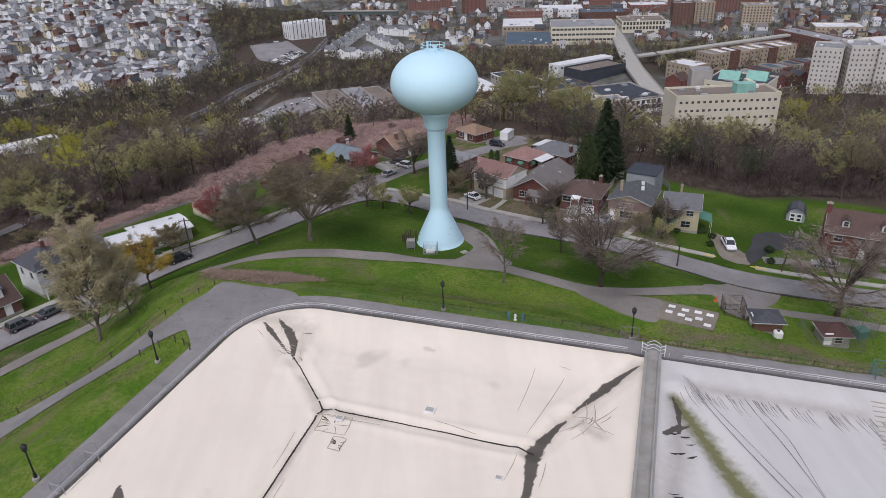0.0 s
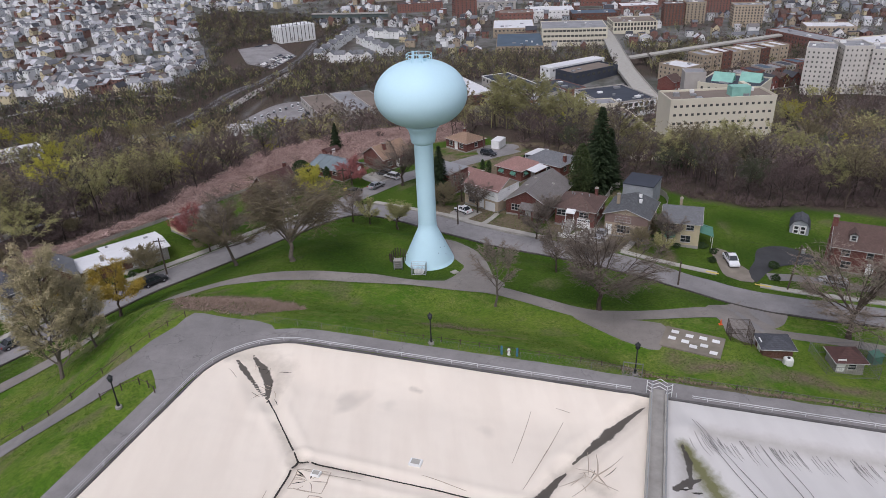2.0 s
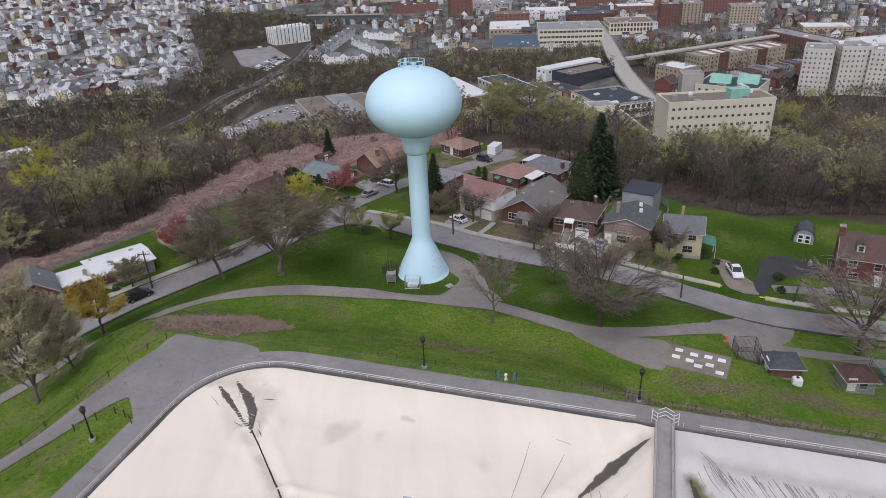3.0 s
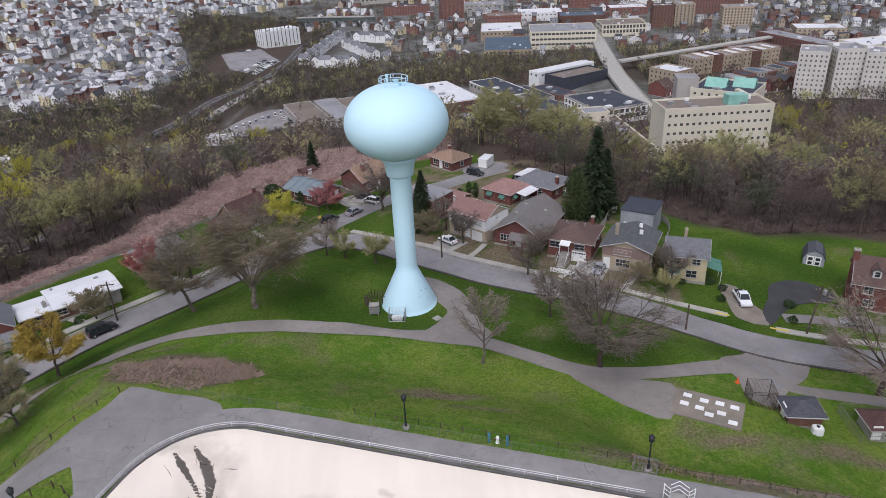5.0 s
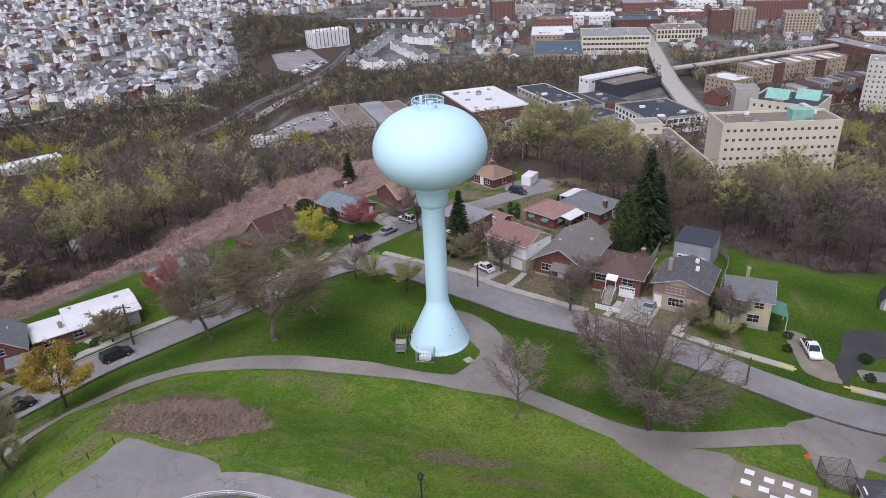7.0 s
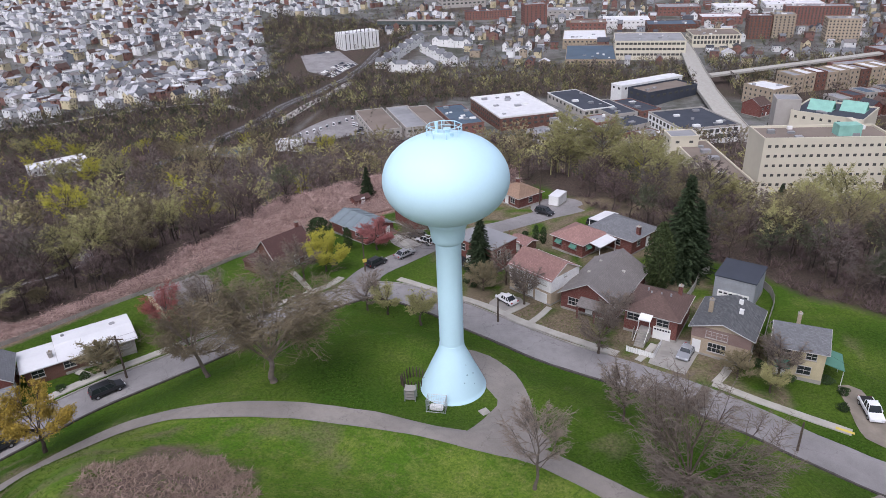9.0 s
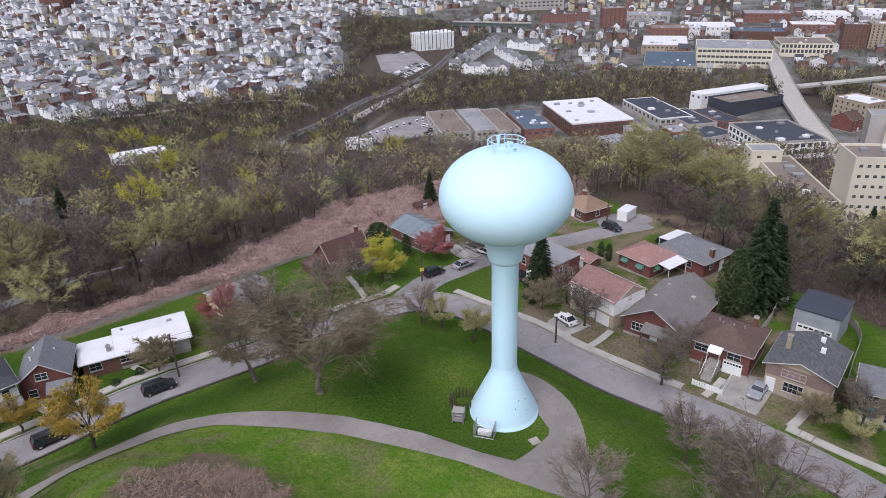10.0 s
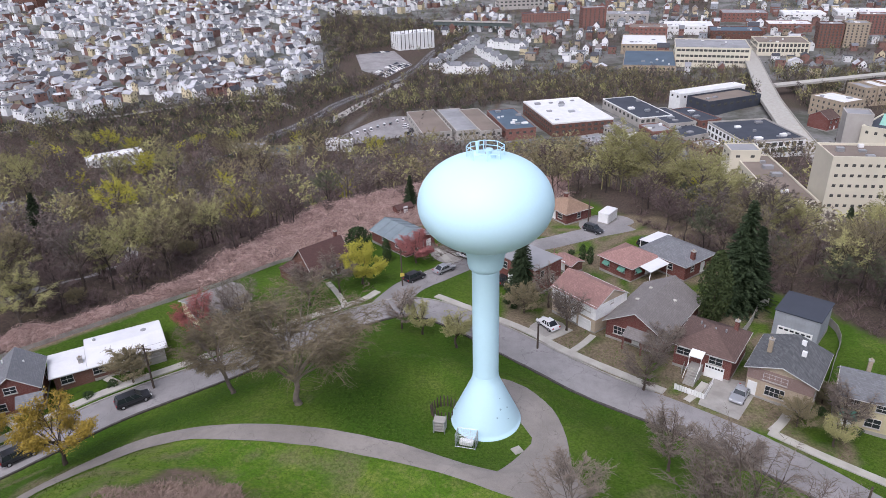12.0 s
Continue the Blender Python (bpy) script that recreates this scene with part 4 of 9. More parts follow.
for x, y, r, h in ((0.3, 0.2, 0.45, 0.55), (-0.9, 0.5, 0.22, 1.25), (0.9, -0.9, 0.3, 0.3)):
    bm = bmesh.new()
    lathe(bm, [(r * 0.8, ZT - 0.5), (r * 0.8, ZT + h * 0.7), (r, ZT + h * 0.72), (r, ZT + h)], 16, x=x, y=y)
    part("vent", bm, TOWER_PAINT, tower)
bm = bmesh.new()
rod(bm, (0.0, 0.0, ZT), (0.0, 0.0, ZT + 1.3), 0.05)
box(bm, -0.14, 0.14, -0.14, 0.14, ZT + 1.1, ZT + 1.4)
part("beacon", bm, STEEL, tower)
for a, z, s in ((-62, 2.6, 0.16), (-50, 3.4, 0.2), (-38, 2.0, 0.12), (-44, 4.6, 0.1), (-30, 3.2, 0.16)):
    bm = bmesh.new()
    r = 4.25 - (z - 0.7) * 0.45
    ca, sa = math.cos(math.radians(a)), math.sin(math.radians(a))
    rod(bm, (ca * (r - 0.1), sa * (r - 0.1), z), (ca * (r + 0.12), sa * (r + 0.12), z), s * 0.6, sides=6)
    part("fitting", bm, TOWER_GRIME, tower, "small grimy pipe stub on the foot")

# ---- houses ----
def roof_slabs(kind, w, d, h, rise, over, thick=0.16):
    """Top corners of each roof plane, in the house's own frame."""
    x, y = w / 2 + over, d / 2 + over
    if kind == "gable_x":
        k = rise * y / (d / 2)
        return [[(-x, -y, h + rise - k), (x, -y, h + rise - k), (x, 0, h + rise), (-x, 0, h + rise)], [(x, y, h + rise - k), (-x, y, h + rise - k), (-x, 0, h + rise), (x, 0, h + rise)]]
    if kind == "gable_y":
        k = rise * x / (w / 2)
        return [[(-x, -y, h + rise - k), (0, -y, h + rise), (0, y, h + rise), (-x, y, h + rise - k)], [(x, y, h + rise - k), (0, y, h + rise), (0, -y, h + rise), (x, -y, h + rise - k)]]
    if kind == "hip":
        k = max(0.3, (w - d) / 2) if w >= d else 0.0
        g = max(0.3, (d - w) / 2) if d > w else 0.0
        z0, z1 = h - 0.05, h + rise
        a, b, c, e = (-x, -y, z0), (x, -y, z0), (x, y, z0), (-x, y, z0)
        if w >= d:
            p, q = (-k, 0, z1), (k, 0, z1)
            return [[a, b, q, p], [c, e, p, q], [b, c, q], [e, a, p]]
        p, q = (0, -g, z1), (0, g, z1)
        return [[a, b, p], [b, c, q, p], [c, e, q], [e, a, p, q]]
    return [[(-x, -y, h + rise), (x, -y, h + rise), (x, y, h + 0.12), (-x, y, h + 0.12)]]


def face_pose(face, w, d, u, z):
    """The pose of a plate on a wall: its x along the wall, its y out of it."""
    return {"front": pose(u, -d / 2, z, 0, 0, 180), "back": pose(u, d / 2, z, 0, 0, 0), "right": pose(w / 2, u, z, 0, 0, -90), "left": pose(-w / 2, u, z, 0, 0, 90)}[face]


def window(root, m, w, h, bars=1, frame_mat=None, awning=None):
    """A framed window, set a little proud of its wall."""
    fm = frame_mat or TRIM_WHITE
    bm = bmesh.new()
    t = 0.06
    xs = [-w / 2 - t, -w / 2]
    for k in range(bars):
        c = w * ((k + 1) / (bars + 1) - 0.5)
        xs += [c - 0.022, c + 0.022]
    xs += [w / 2, w / 2 + t]
    zs = [-h / 2 - t, -h / 2, -0.02, 0.02, h / 2, h / 2 + t]
    grid = [[bm.verts.new((x, 0.09, z)) for x in xs] for z in zs]
    flat = [bm.faces.new((grid[j][i], grid[j][i + 1], grid[j + 1][i + 1], grid[j + 1][i])) for j in range(len(zs) - 1) for i in range(len(xs) - 1) if i % 2 == 0 or j % 2 == 0]
    for v in [e["geom"] for e in [bmesh.ops.extrude_face_region(bm, geom=flat)]][0]:
        if isinstance(v, bmesh.types.BMVert):
            v.co.y = -0.04
    win = part("window", bm, fm, root)
    win.matrix_basis = m
    bm = bmesh.new()
    box(bm, -w / 2, w / 2, -0.05, 0.03, -h / 2, h / 2)
    part("pane", bm, GLASS, win, "dark glass pane")
    bm = bmesh.new()
    box(bm, -w / 2 - 0.15, w / 2 + 0.15, -0.02, 0.16, -h / 2 - 0.16, -h / 2 - 0.09)
    part("sill", bm, PALE_CONCRETE, win)
    if awning:
        bm = bmesh.new()
        slab(bm, [(-w / 2 - 0.2, 0.02, h / 2 + 0.1), (w / 2 + 0.2, 0.02, h / 2 + 0.1), (w / 2 + 0.2, 0.8, h / 2 - 0.45), (-w / 2 - 0.2, 0.8, h / 2 - 0.45)], 0.06)
        part("awning", bm, awning, win, "sloping window awning")


def door(root, m, w=0.95, h=2.05, mat=None, lites=0):
    bm = bmesh.new()
    for x0, x1, z0, z1 in ((-w / 2 - 0.1, -w / 2, 0, h), (w / 2, w / 2 + 0.1, 0, h), (-w / 2 - 0.1, w / 2 + 0.1, h, h + 0.1)):
        box(bm, x0, x1, -0.05, 0.1, z0, z1)
    d = part("door", bm, WHITE_PAINT, root)
    d.matrix_basis = m
    bm = bmesh.new()
    box(bm, -w / 2, w / 2, -0.05, 0.05, 0, h)
    n = 4 if w > 2 else 2
    for k in range(n):
        box(bm, -w / 2 + 0.08, w / 2 - 0.08, 0.05, 0.07, 0.08 + k * h / n, (k + 1) * h / n - 0.06)
    leaf = part("leaf", bm, mat or WHITE_PAINT, d)
    for k in range(lites):
        bm = bmesh.new()
        x = w * ((k + 0.5) / lites - 0.5)
        box(bm, x - w / lites * 0.36, x + w / lites * 0.36, 0.05, 0.085, h * 0.78, h * 0.92)
        part("lite", bm, GLASS, d, "small dark door lite")


def chimney(root, x, y, z0, z1, s=0.6, mat=None):
    bm = bmesh.new()
    box(bm, x - s / 2, x + s / 2, y - s / 2, y + s / 2, z0, z1)
    c = part("chimney", bm, mat or BRICK_RED, root)
    bm = bmesh.new()
    box(bm, x - s / 2 - 0.07, x + s / 2 + 0.07, y - s / 2 - 0.07, y + s / 2 + 0.07, z1, z1 + 0.14)
    part("cap", bm, CONCRETE, c)
    bm = bmesh.new()
    rod(bm, (x, y, z1 + 0.1), (x, y, z1 + 0.42), 0.14, 0.12, 8)
    part("flue", bm, BRICK_TAN, c)


def house(label, x, y, yaw, w, d, h, roof, rise, wall_mat, roof_mat, windows=(), doors=(), over=0.4, base=None, name="house", category="house", upper=None, gutter=True):
    """A house on the ground. windows: (face, u, z, width, height, bars, awning); doors: (face, u, width, height, lites)."""
    z = gz(x, y)
    root = thing(name, label, category, pose(x, y, z, 0, 0, yaw))
    bm = bmesh.new()
    box(bm, -w / 2, w / 2, -d / 2, d / 2, 0.5, h)
    if roof in ("gable_x", "gable_y"):
        if roof == "gable_x":
            tri = [((s * w / 2, -d / 2, h), (s * w / 2, d / 2, h), (s * w / 2, 0, h + rise - 0.02)) for s in (-1, 1)]
        else:
            tri = [((-w / 2, s * d / 2, h), (w / 2, s * d / 2, h), (0, s * d / 2, h + rise - 0.02)) for s in (-1, 1)]
        for t in tri:
            bm.faces.new([bm.verts.new(p) for p in t])
    part("wall", bm, wall_mat, root)
    bm = bmesh.new()
    box(bm, -w / 2 - 0.04, w / 2 + 0.04, -d / 2 - 0.04, d / 2 + 0.04, -1.6, 0.5)
    part("foundation", bm, CONCRETE, root)
    if upper:
        bm = bmesh.new()
        box(bm, -w / 2 - 0.06, w / 2 + 0.06, -d / 2 - 0.06, d / 2 + 0.06, h * 0.52, h)
        part("upper_siding", bm, upper, root)
    planes = roof_slabs(roof, w, d, h, rise, over)
    for c in planes:
        bm = bmesh.new()
        slab(bm, c, 0.16)
        part("roof", bm, roof_mat, root)
    if roof in ("gable_x", "gable_y") and gutter:
        for c in planes:
            bm = bmesh.new()
            a, b = Vector(c[0]), Vector(c[1] if roof == "gable_x" else c[3])
            rod(bm, a + Vector((0, 0, -0.1)), b + Vector((0, 0, -0.1)), 0.06, sides=5)
            part("gutter", bm, TRIM_WHITE, root)
        for c in planes:
            bm = bmesh.new()
            ends = ((c[0], c[3]), (c[1], c[2])) if roof == "gable_x" else ((c[0], c[1]), (c[3], c[2]))
            for a, b in ends:
                rod(bm, Vector(a) + Vector((0, 0, -0.08)), Vector(b) + Vector((0, 0, -0.08)), 0.07, sides=4)
                part("verge_board", bm, TRIM_WHITE, root)
                bm = bmesh.new()
    elif roof == "hip":
        bm = bmesh.new()
        X, Y = w / 2 + over, d / 2 + over
        cs = [(-X, -Y), (X, -Y), (X, Y), (-X, Y)]
        for a, b in zip(cs, cs[1:] + cs[:1]):
            rod(bm, (*a, h - 0.14), (*b, h - 0.14), 0.07, sides=5)
            part("gutter", bm, TRIM_WHITE, root)
            bm = bmesh.new()
    for face, u, zz, ww, hh, bars, aw in windows:
        window(root, face_pose(face, w, d, u, zz), ww, hh, bars, None, aw)
    for face, u, ww, hh, lites in doors:
        door(root, face_pose(face, w, d, u, 0.02 if ww > 2 else 0.45), ww, hh, None, lites)
    return root


def rear_windows(w, d, z, n=2):
    return [("right", d * (k / (n - 1) - 0.5) * 0.5 if n > 1 else 0, z, 0.9, 1.1, 0, None) for k in range(n)] + [("left", d * (k / (n - 1) - 0.5) * 0.5 if n > 1 else 0, z, 0.9, 1.1, 0, None) for k in range(n)]


# the long white-roofed bungalow
h = house("long low brick bungalow with a stepped white flat roof", -57.5, 12.1, 36, 10.2, 8.0, 2.9, "gable_x", 0.55, BRICK_BROWN, ROOF_WHITE, [("front", -4.3, 1.8, 1.5, 1.1, 1, None), ("front", 3.6, 1.9, 1.8, 1.0, 2, None), ("right", 0, 1.7, 1.2, 1.0, 1, None)], [("front", -1.2, 1.0, 2.05, 0)], 0.55)
bm = bmesh.new()
box(bm, -10.3, -5.1, -4.0, 2.0, -1.0, 2.75)
part("wing", bm, BRICK_BROWN, h)
bm = bmesh.new()
slab(bm, [(-10.85, -4.5, 2.78), (-5.0, -4.5, 2.78), (-5.0, -1.0, 3.12), (-10.85, -1.0, 3.12)], 0.16)
slab(bm, [(-10.85, -1.0, 3.12), (-5.0, -1.0, 3.12), (-5.0, 2.5, 2.8), (-10.85, 2.5, 2.8)], 0.16)
part("wing_roof", bm, ROOF_WHITE, h)
window(h, pose(-8.6, -4.0, 1.7, 0, 0, 180), 1.6, 1.2, 1)
bm = bmesh.new()
box(bm, -0.4, 5.16, -4.06, -3.98, 0.5, 2.8)
part("cladding", bm, GREY_WALL, h, "grey stone cladding")
chimney(h, -6.4, -2.4, 2.8, 3.7, 0.6, CONCRETE)
for bx, by, s in ((3.0, 1.8, 0.9), (-4.2, 2.9, 0.5)):
    bm = bmesh.new()
    lathe(bm, [(s * 0.5, 3.1), (s * 0.5, 3.35), (s * 0.3, 3.42)], 10, x=bx, y=by)
    part("roof_vent", bm, ROOF_GREY, h)
# two-storey white house and its brown neighbour at the bend
h = house("white two-storey house with a grey shingled hip roof", -72.2, -5.4, 52, 6.2, 7.6, 5.4, "hip", 2.3, SIDING_WHITE, SHINGLE_DARK, [("front", -1.6, 4.2, 0.9, 1.2, 0, None), ("front", 1.6, 4.2, 0.9, 1.2, 0, None)] + rear_windows(6, 7, 4.0), [("front", 0, 1.0, 2.05, 0)])
bm = bmesh.new()
slab(bm, [(-3.3, -5.6, 2.6), (3.3, -5.6, 2.6), (3.1, -3.8, 3.2), (-3.1, -3.8, 3.2)], 0.15)
part("porch_roof", bm, SHINGLE_GREY, h)
bm = bmesh.new()
slab(bm, [(-2.9, -4.2, 4.95), (2.9, -4.2, 4.95), (2.9, -3.2, 6.3), (-2.9, -3.2, 6.3)], 0.12)
part("dormer_roof", bm, SHINGLE_DARK, h, "charcoal shingled dormer roof")
for sx in (-3, 3):
    bm = bmesh.new()
    box(bm, sx - 0.1, sx + 0.1, -5.5, -5.3, -0.5, 2.5)
    part("porch_post", bm, WHITE_PAINT, h)
chimney(h, 1.2, 1.2, 5.4, 8.3)
h = house("small brick house with a steep brown roof", -77.6, -15.0, 52, 7.0, 7.7, 3.0, "gable_x", 3.2, BRICK_BROWN, SHINGLE_BROWN, [("front", -1.8, 1.7, 1.2, 1.2, 1, None), ("right", 0.8, 4.0, 0.8, 1.0, 0, None)], [("front", 1.4, 1.0, 2.05, 0)])
bm = bmesh.new()
box(bm, -1.6, 1.6, -3.1, -0.8, 3.4, 5.4)
part("dormer", bm, SIDING_WHITE, h)
window(h, pose(0, -3.1, 4.4, 0, 0, 180), 0.8, 0.9, 0)
bm = bmesh.new()
slab(bm, [(-1.9, -3.4, 5.3), (1.9, -3.4, 5.3), (1.9, -0.2, 6.2), (-1.9, -0.2, 6.2)], 0.12)
part("dormer_roof", bm, SHINGLE_DARK, h)
# grey-roofed brick house beside the bungalow
h = house("red brick house with a weathered grey gable roof", -67.4, 0.8, 30, 6.4, 7.6, 4.2, "gable_y", 2.4, BRICK_RED, SHINGLE_GREY, [("front", -0.2, 4.3, 1.5, 1.0, 1, None), ("front", -1.8, 1.8, 1.1, 1.2, 0, None)] + rear_windows(7, 8, 2.4), [("front", 1.6, 1.0, 2.05, 0)])
bm = bmesh.new()
slab(bm, [(0.2, -6.0, 2.5), (3.7, -6.0, 2.5), (3.7, -4.2, 3.4), (0.2, -4.2, 3.4)], 0.15)
part("porch_roof", bm, SHINGLE_GREY, h)
for k, (vx, vy) in enumerate(((-1.5, 2), (-1.7, -0.5), (1.3, 1))):
    bm = bmesh.new()
    rod(bm, (vx, vy, 4.9), (vx, vy, 6.1 - 0.1 * k), 0.12)
    part("roof_vent", bm, WHITE_PAINT, h)
# houses behind the street, from the bungalow towards the side street
house("low house with a pale grey roof behind trees", -48.8, 26.0, 47, 9.2, 7.4, 3.2, "gable_x", 1.2, SIDING_CREAM, SHINGLE_TAUPE, [("front", -2.4, 1.8, 1.6, 1.2, 1, None), ("front", 2.2, 1.8, 1.4, 1.2, 1, None), ("right", 0, 1.8, 1.0, 1.1, 0, None)], [("front", 0.2, 1.0, 2.05, 0)])
h = house("house with a large steep dark brown roof", -35.6, 45.6, 49, 9.0, 8.0, 2.3, "gable_x", 3.9, BRICK_BROWN, SHINGLE_MAROON, [("front", -2.6, 1.4, 1.4, 1.0, 1, None), ("front", 2.6, 1.4, 1.4, 1.0, 1, None), ("right", 0, 3.6, 0.9, 1.0, 0, None)], [("front", 0.0, 1.0, 2.05, 0)])
chimney(h, 4.0, 0.6, 2.4, 7.0)
bm = bmesh.new()
slab(bm, [(2.0, -4.4, 2.5), (3.4, -1.8, 4.8), (2.0, -0.8, 5.4), (0.9, -1.6, 4.9)], 0.1)
part("gable_roof", bm, SHINGLE_MAROON, h)
bm = bmesh.new()
slab(bm, [(-7.8, -2.2, 2.2), (-4.4, -2.6, 2.6), (-4.4, 3.8, 2.6), (-7.8, 3.4, 2.2)], 0.15)
part("wing_roof", bm, SHINGLE_MAROON, h)
bm = bmesh.new()
box(bm, -7.6, -4.5, -2.0, 3.2, -1.0, 2.1)
part("wing", bm, BRICK_BROWN, h)
h = house("brick house with a blue-grey ribbed metal roof", -21.9, 59.6, 49, 7.8, 11.6, 3.1, "gable_y", 1.5, BRICK_RED, ROOF_TEAL, [("left", -3.0, 2.2, 1.2, 0.9, 0, None), ("left", 1.5, 2.2, 1.2, 0.9, 0, None), ("front", 0, 2.0, 1.6, 1.1, 1, None)], [("front", 2.2, 1.0, 2.05, 0)])
for k in range(6):
    bm = bmesh.new()
    yy = -5.9 + k * 2.36
    rod(bm, (-4.3, yy, 3.02 + 0.02), (0, yy, 4.63), 0.07, sides=4)
    rod(bm, (4.3, yy, 3.02 + 0.02), (0, yy, 4.63), 0.07, sides=4)
    part("roof_rib", bm, ROOF_TEAL, h)
h = house("brick house with a faded pinkish-brown roof", -9.0, 66.0, 42, 9.6, 8.2, 3.8, "gable_x", 2.6, BRICK_RED, SHINGLE_TAN, [("front", -2.6, 2.0, 1.4, 1.2, 1, None), ("front", 2.4, 2.0, 1.4, 1.2, 1, None), ("right", 0, 2.2, 1.0, 1.1, 0, None)], [("front", 0.2, 1.0, 2.05, 0)])
chimney(h, -2.2, -1.6, 3.8, 6.9, 0.8)
house("flat-roofed two-storey red brick house behind a spruce", 5.0, 43.4, -42, 9.4, 7.2, 5.4, "flat", 0.12, BRICK_RED, ROOF_GREY, [("right", -1.6, 4.0, 0.8, 1.3, 0, None), ("right", 1.2, 2.4, 0.8, 1.3, 0, None), ("front", -2.6, 4.0, 1.0, 1.3, 0, None), ("front", 2.0, 4.0, 1.0, 1.3, 0, None), ("front", 2.0, 1.9, 1.4, 1.3, 1, None)], [("front", -1.2, 1.0, 2.05, 0)], 0.15, gutter=False)
h = house("tan-roofed low brick house beside a lawn", 13.4, 79.2, -52, 8.6, 7.4, 3.0, "hip", 1.7, BRICK_RED, SHINGLE_TAN, [("front", -2.2, 1.8, 1.4, 1.1, 1, None), ("front", 2.2, 1.8, 1.4, 1.1, 1, None), ("right", 0, 1.8, 1.0, 1.1, 0, None)], [("front", 0, 1.0, 2.05, 0)])
chimney(h, -1.5, 1.0, 3.0, 5.2, 0.7)
h = house("white house with a faded pink shingle roof above a garage", 15.2, 31.2, -45, 9.4, 7.6, 5.2, "gable_x", 2.0, BRICK_TAN, SHINGLE_PINK, [("front", -2.8, 4.2, 1.5, 0.7, 1, None), ("front", 0.2, 4.2, 0.7, 0.7, 0, None), ("front", 2.8, 4.2, 1.7, 0.7, 1, None), ("right", 0, 4.9, 0.5, 0.6, 0, None), ("front", -2.6, 1.6, 1.6, 1.2, 1, None)], [("front", 2.6, 2.4, 2.1, 0), ("front", 0.2, 1.0, 2.05, 0)], 0.3, upper=SIDING_WHITE)
h = house("brick house with a large taupe-grey gable roof", 25.4, 28.2, -32, 9.4, 14.6, 3.5, "gable_y", 2.7, BRICK_RED, SHINGLE_TAUPE, [("front", -2.4, 2.0, 1.9, 1.3, 2, None), ("right", -3, 1.9, 1.0, 1.1, 0, None), ("right", 2, 1.9, 1.0, 1.1, 0, None), ("left", 0, 1.9, 1.0, 1.1, 0, None)], [("front", 0.4, 1.0, 2.05, 0)], 0.55)
bm = bmesh.new()
slab(bm, [(-1.2, -9.2, 2.55), (4.9, -9.2, 2.55), (4.9, -7.0, 3.5), (-1.2, -7.0, 3.5)], 0.15)
part("porch_roof", bm, SHINGLE_TAUPE, h)
for px in (-1.0, 2.0, 4.6):
    bm = bmesh.new()
    box(bm, px - 0.12, px + 0.12, -9.1, -8.86, -0.6, 2.45)
    part("porch_post", bm, BRICK_RED, h)
for vx, vy in ((-2.2, 3.5), (2.4, 2.0), (-2.5, -1.0)):
    bm = bmesh.new()
    zz = 6.2 - abs(vx) * 2.7 / 4.7
    box(bm, vx - 0.35, vx + 0.35, vy - 0.25, vy + 0.25, zz - 0.15, zz + 0.12)
    part("roof_vent", bm, PALE_CONCRETE, h)
h = house("brown hip-roofed brick bungalow over a garage", 32.4, 19.2, -29, 8.2, 8.6, 4.1, "hip", 2.1, BRICK_RED, SHINGLE_BROWN, [("front", -2.7, 3.0, 1.9, 1.1, 1, None), ("front", 1.9, 3.0, 1.8, 1.1, 1, None), ("right", -1.5, 3.0, 0.9, 1.0, 0, None), ("right", 2.0, 3.0, 0.9, 1.0, 0, None), ("left", 0, 3.0, 0.9, 1.0, 0, None)], [("front", 1.9, 2.5, 2.05, 6)], 0.45)
bm = bmesh.new()
slab(bm, [(-1.5, -6.0, 3.75), (0.4, -6.0, 3.75), (0.4, -4.6, 4.15), (-1.5, -4.6, 4.15)], 0.12)
part("porch_canopy", bm, WHITE_PAINT, h, "white porch canopy")
bm = bmesh.new()
box(bm, -1.4, 0.3, -5.9, -4.3, -0.8, 1.75)
part("stoop", bm, CONCRETE, h)
for k in range(7):
    bm = bmesh.new()
    box(bm, -1.3, 0.2, -6.2 - 0.3 * k, -5.9 - 0.3 * k, -0.8, 1.55 - 0.22 * k)
    part("step", bm, CONCRETE, h)
for px in (-1.4, 0.3):
    bm = bmesh.new()
    rod(bm, (px, -5.95, 1.7), (px, -5.95, 3.7), 0.05)
    rod(bm, (px, -5.95, 2.6), (px, -8.2, 1.0), 0.04)
    part("porch_rail", bm, WHITE_PAINT, h)
chimney(h, 2.6, 2.6, 4.2, 6.4, 0.6)
for vx, vy in ((-1.2, -0.4), (0.4, -0.6), (-2.0, 0.8), (1.7, 0.3)):
    bm = bmesh.new()
    rod(bm, (vx, vy, 4.9), (vx, vy, 6.3 - 0.25 * abs(vx)), 0.13, sides=7)
    part("roof_vent", bm, ROOF_GREY, h)
h = house("two-storey tan brick house with a charcoal gable roof", 41.3, 13.2, -30, 8.3, 9.0, 5.0, "gable_y", 1.4, BRICK_TAN, SHINGLE_MOTTLED, [("front", -0.6, 4.0, 3.0, 1.0, 3, None), ("front", -0.4, 1.9, 2.4, 1.4, 3, None), ("right", 0, 4.2, 1.0, 1.1, 0, None), ("right", -2.5, 1.9, 1.0, 1.1, 0, None)], [("front", -3.3, 1.0, 2.05, 0)], 0.5)
bm = bmesh.new()
box(bm, -4.2, 4.2, -4.58, -4.52, 3.1, 4.98)
part("upper_band", bm, MAUVE_BRICK, h, "mauve-brown brick upper storey")
chimney(h, -2.6, -0.6, 5.6, 7.6, 0.6, BRICK_TAN)
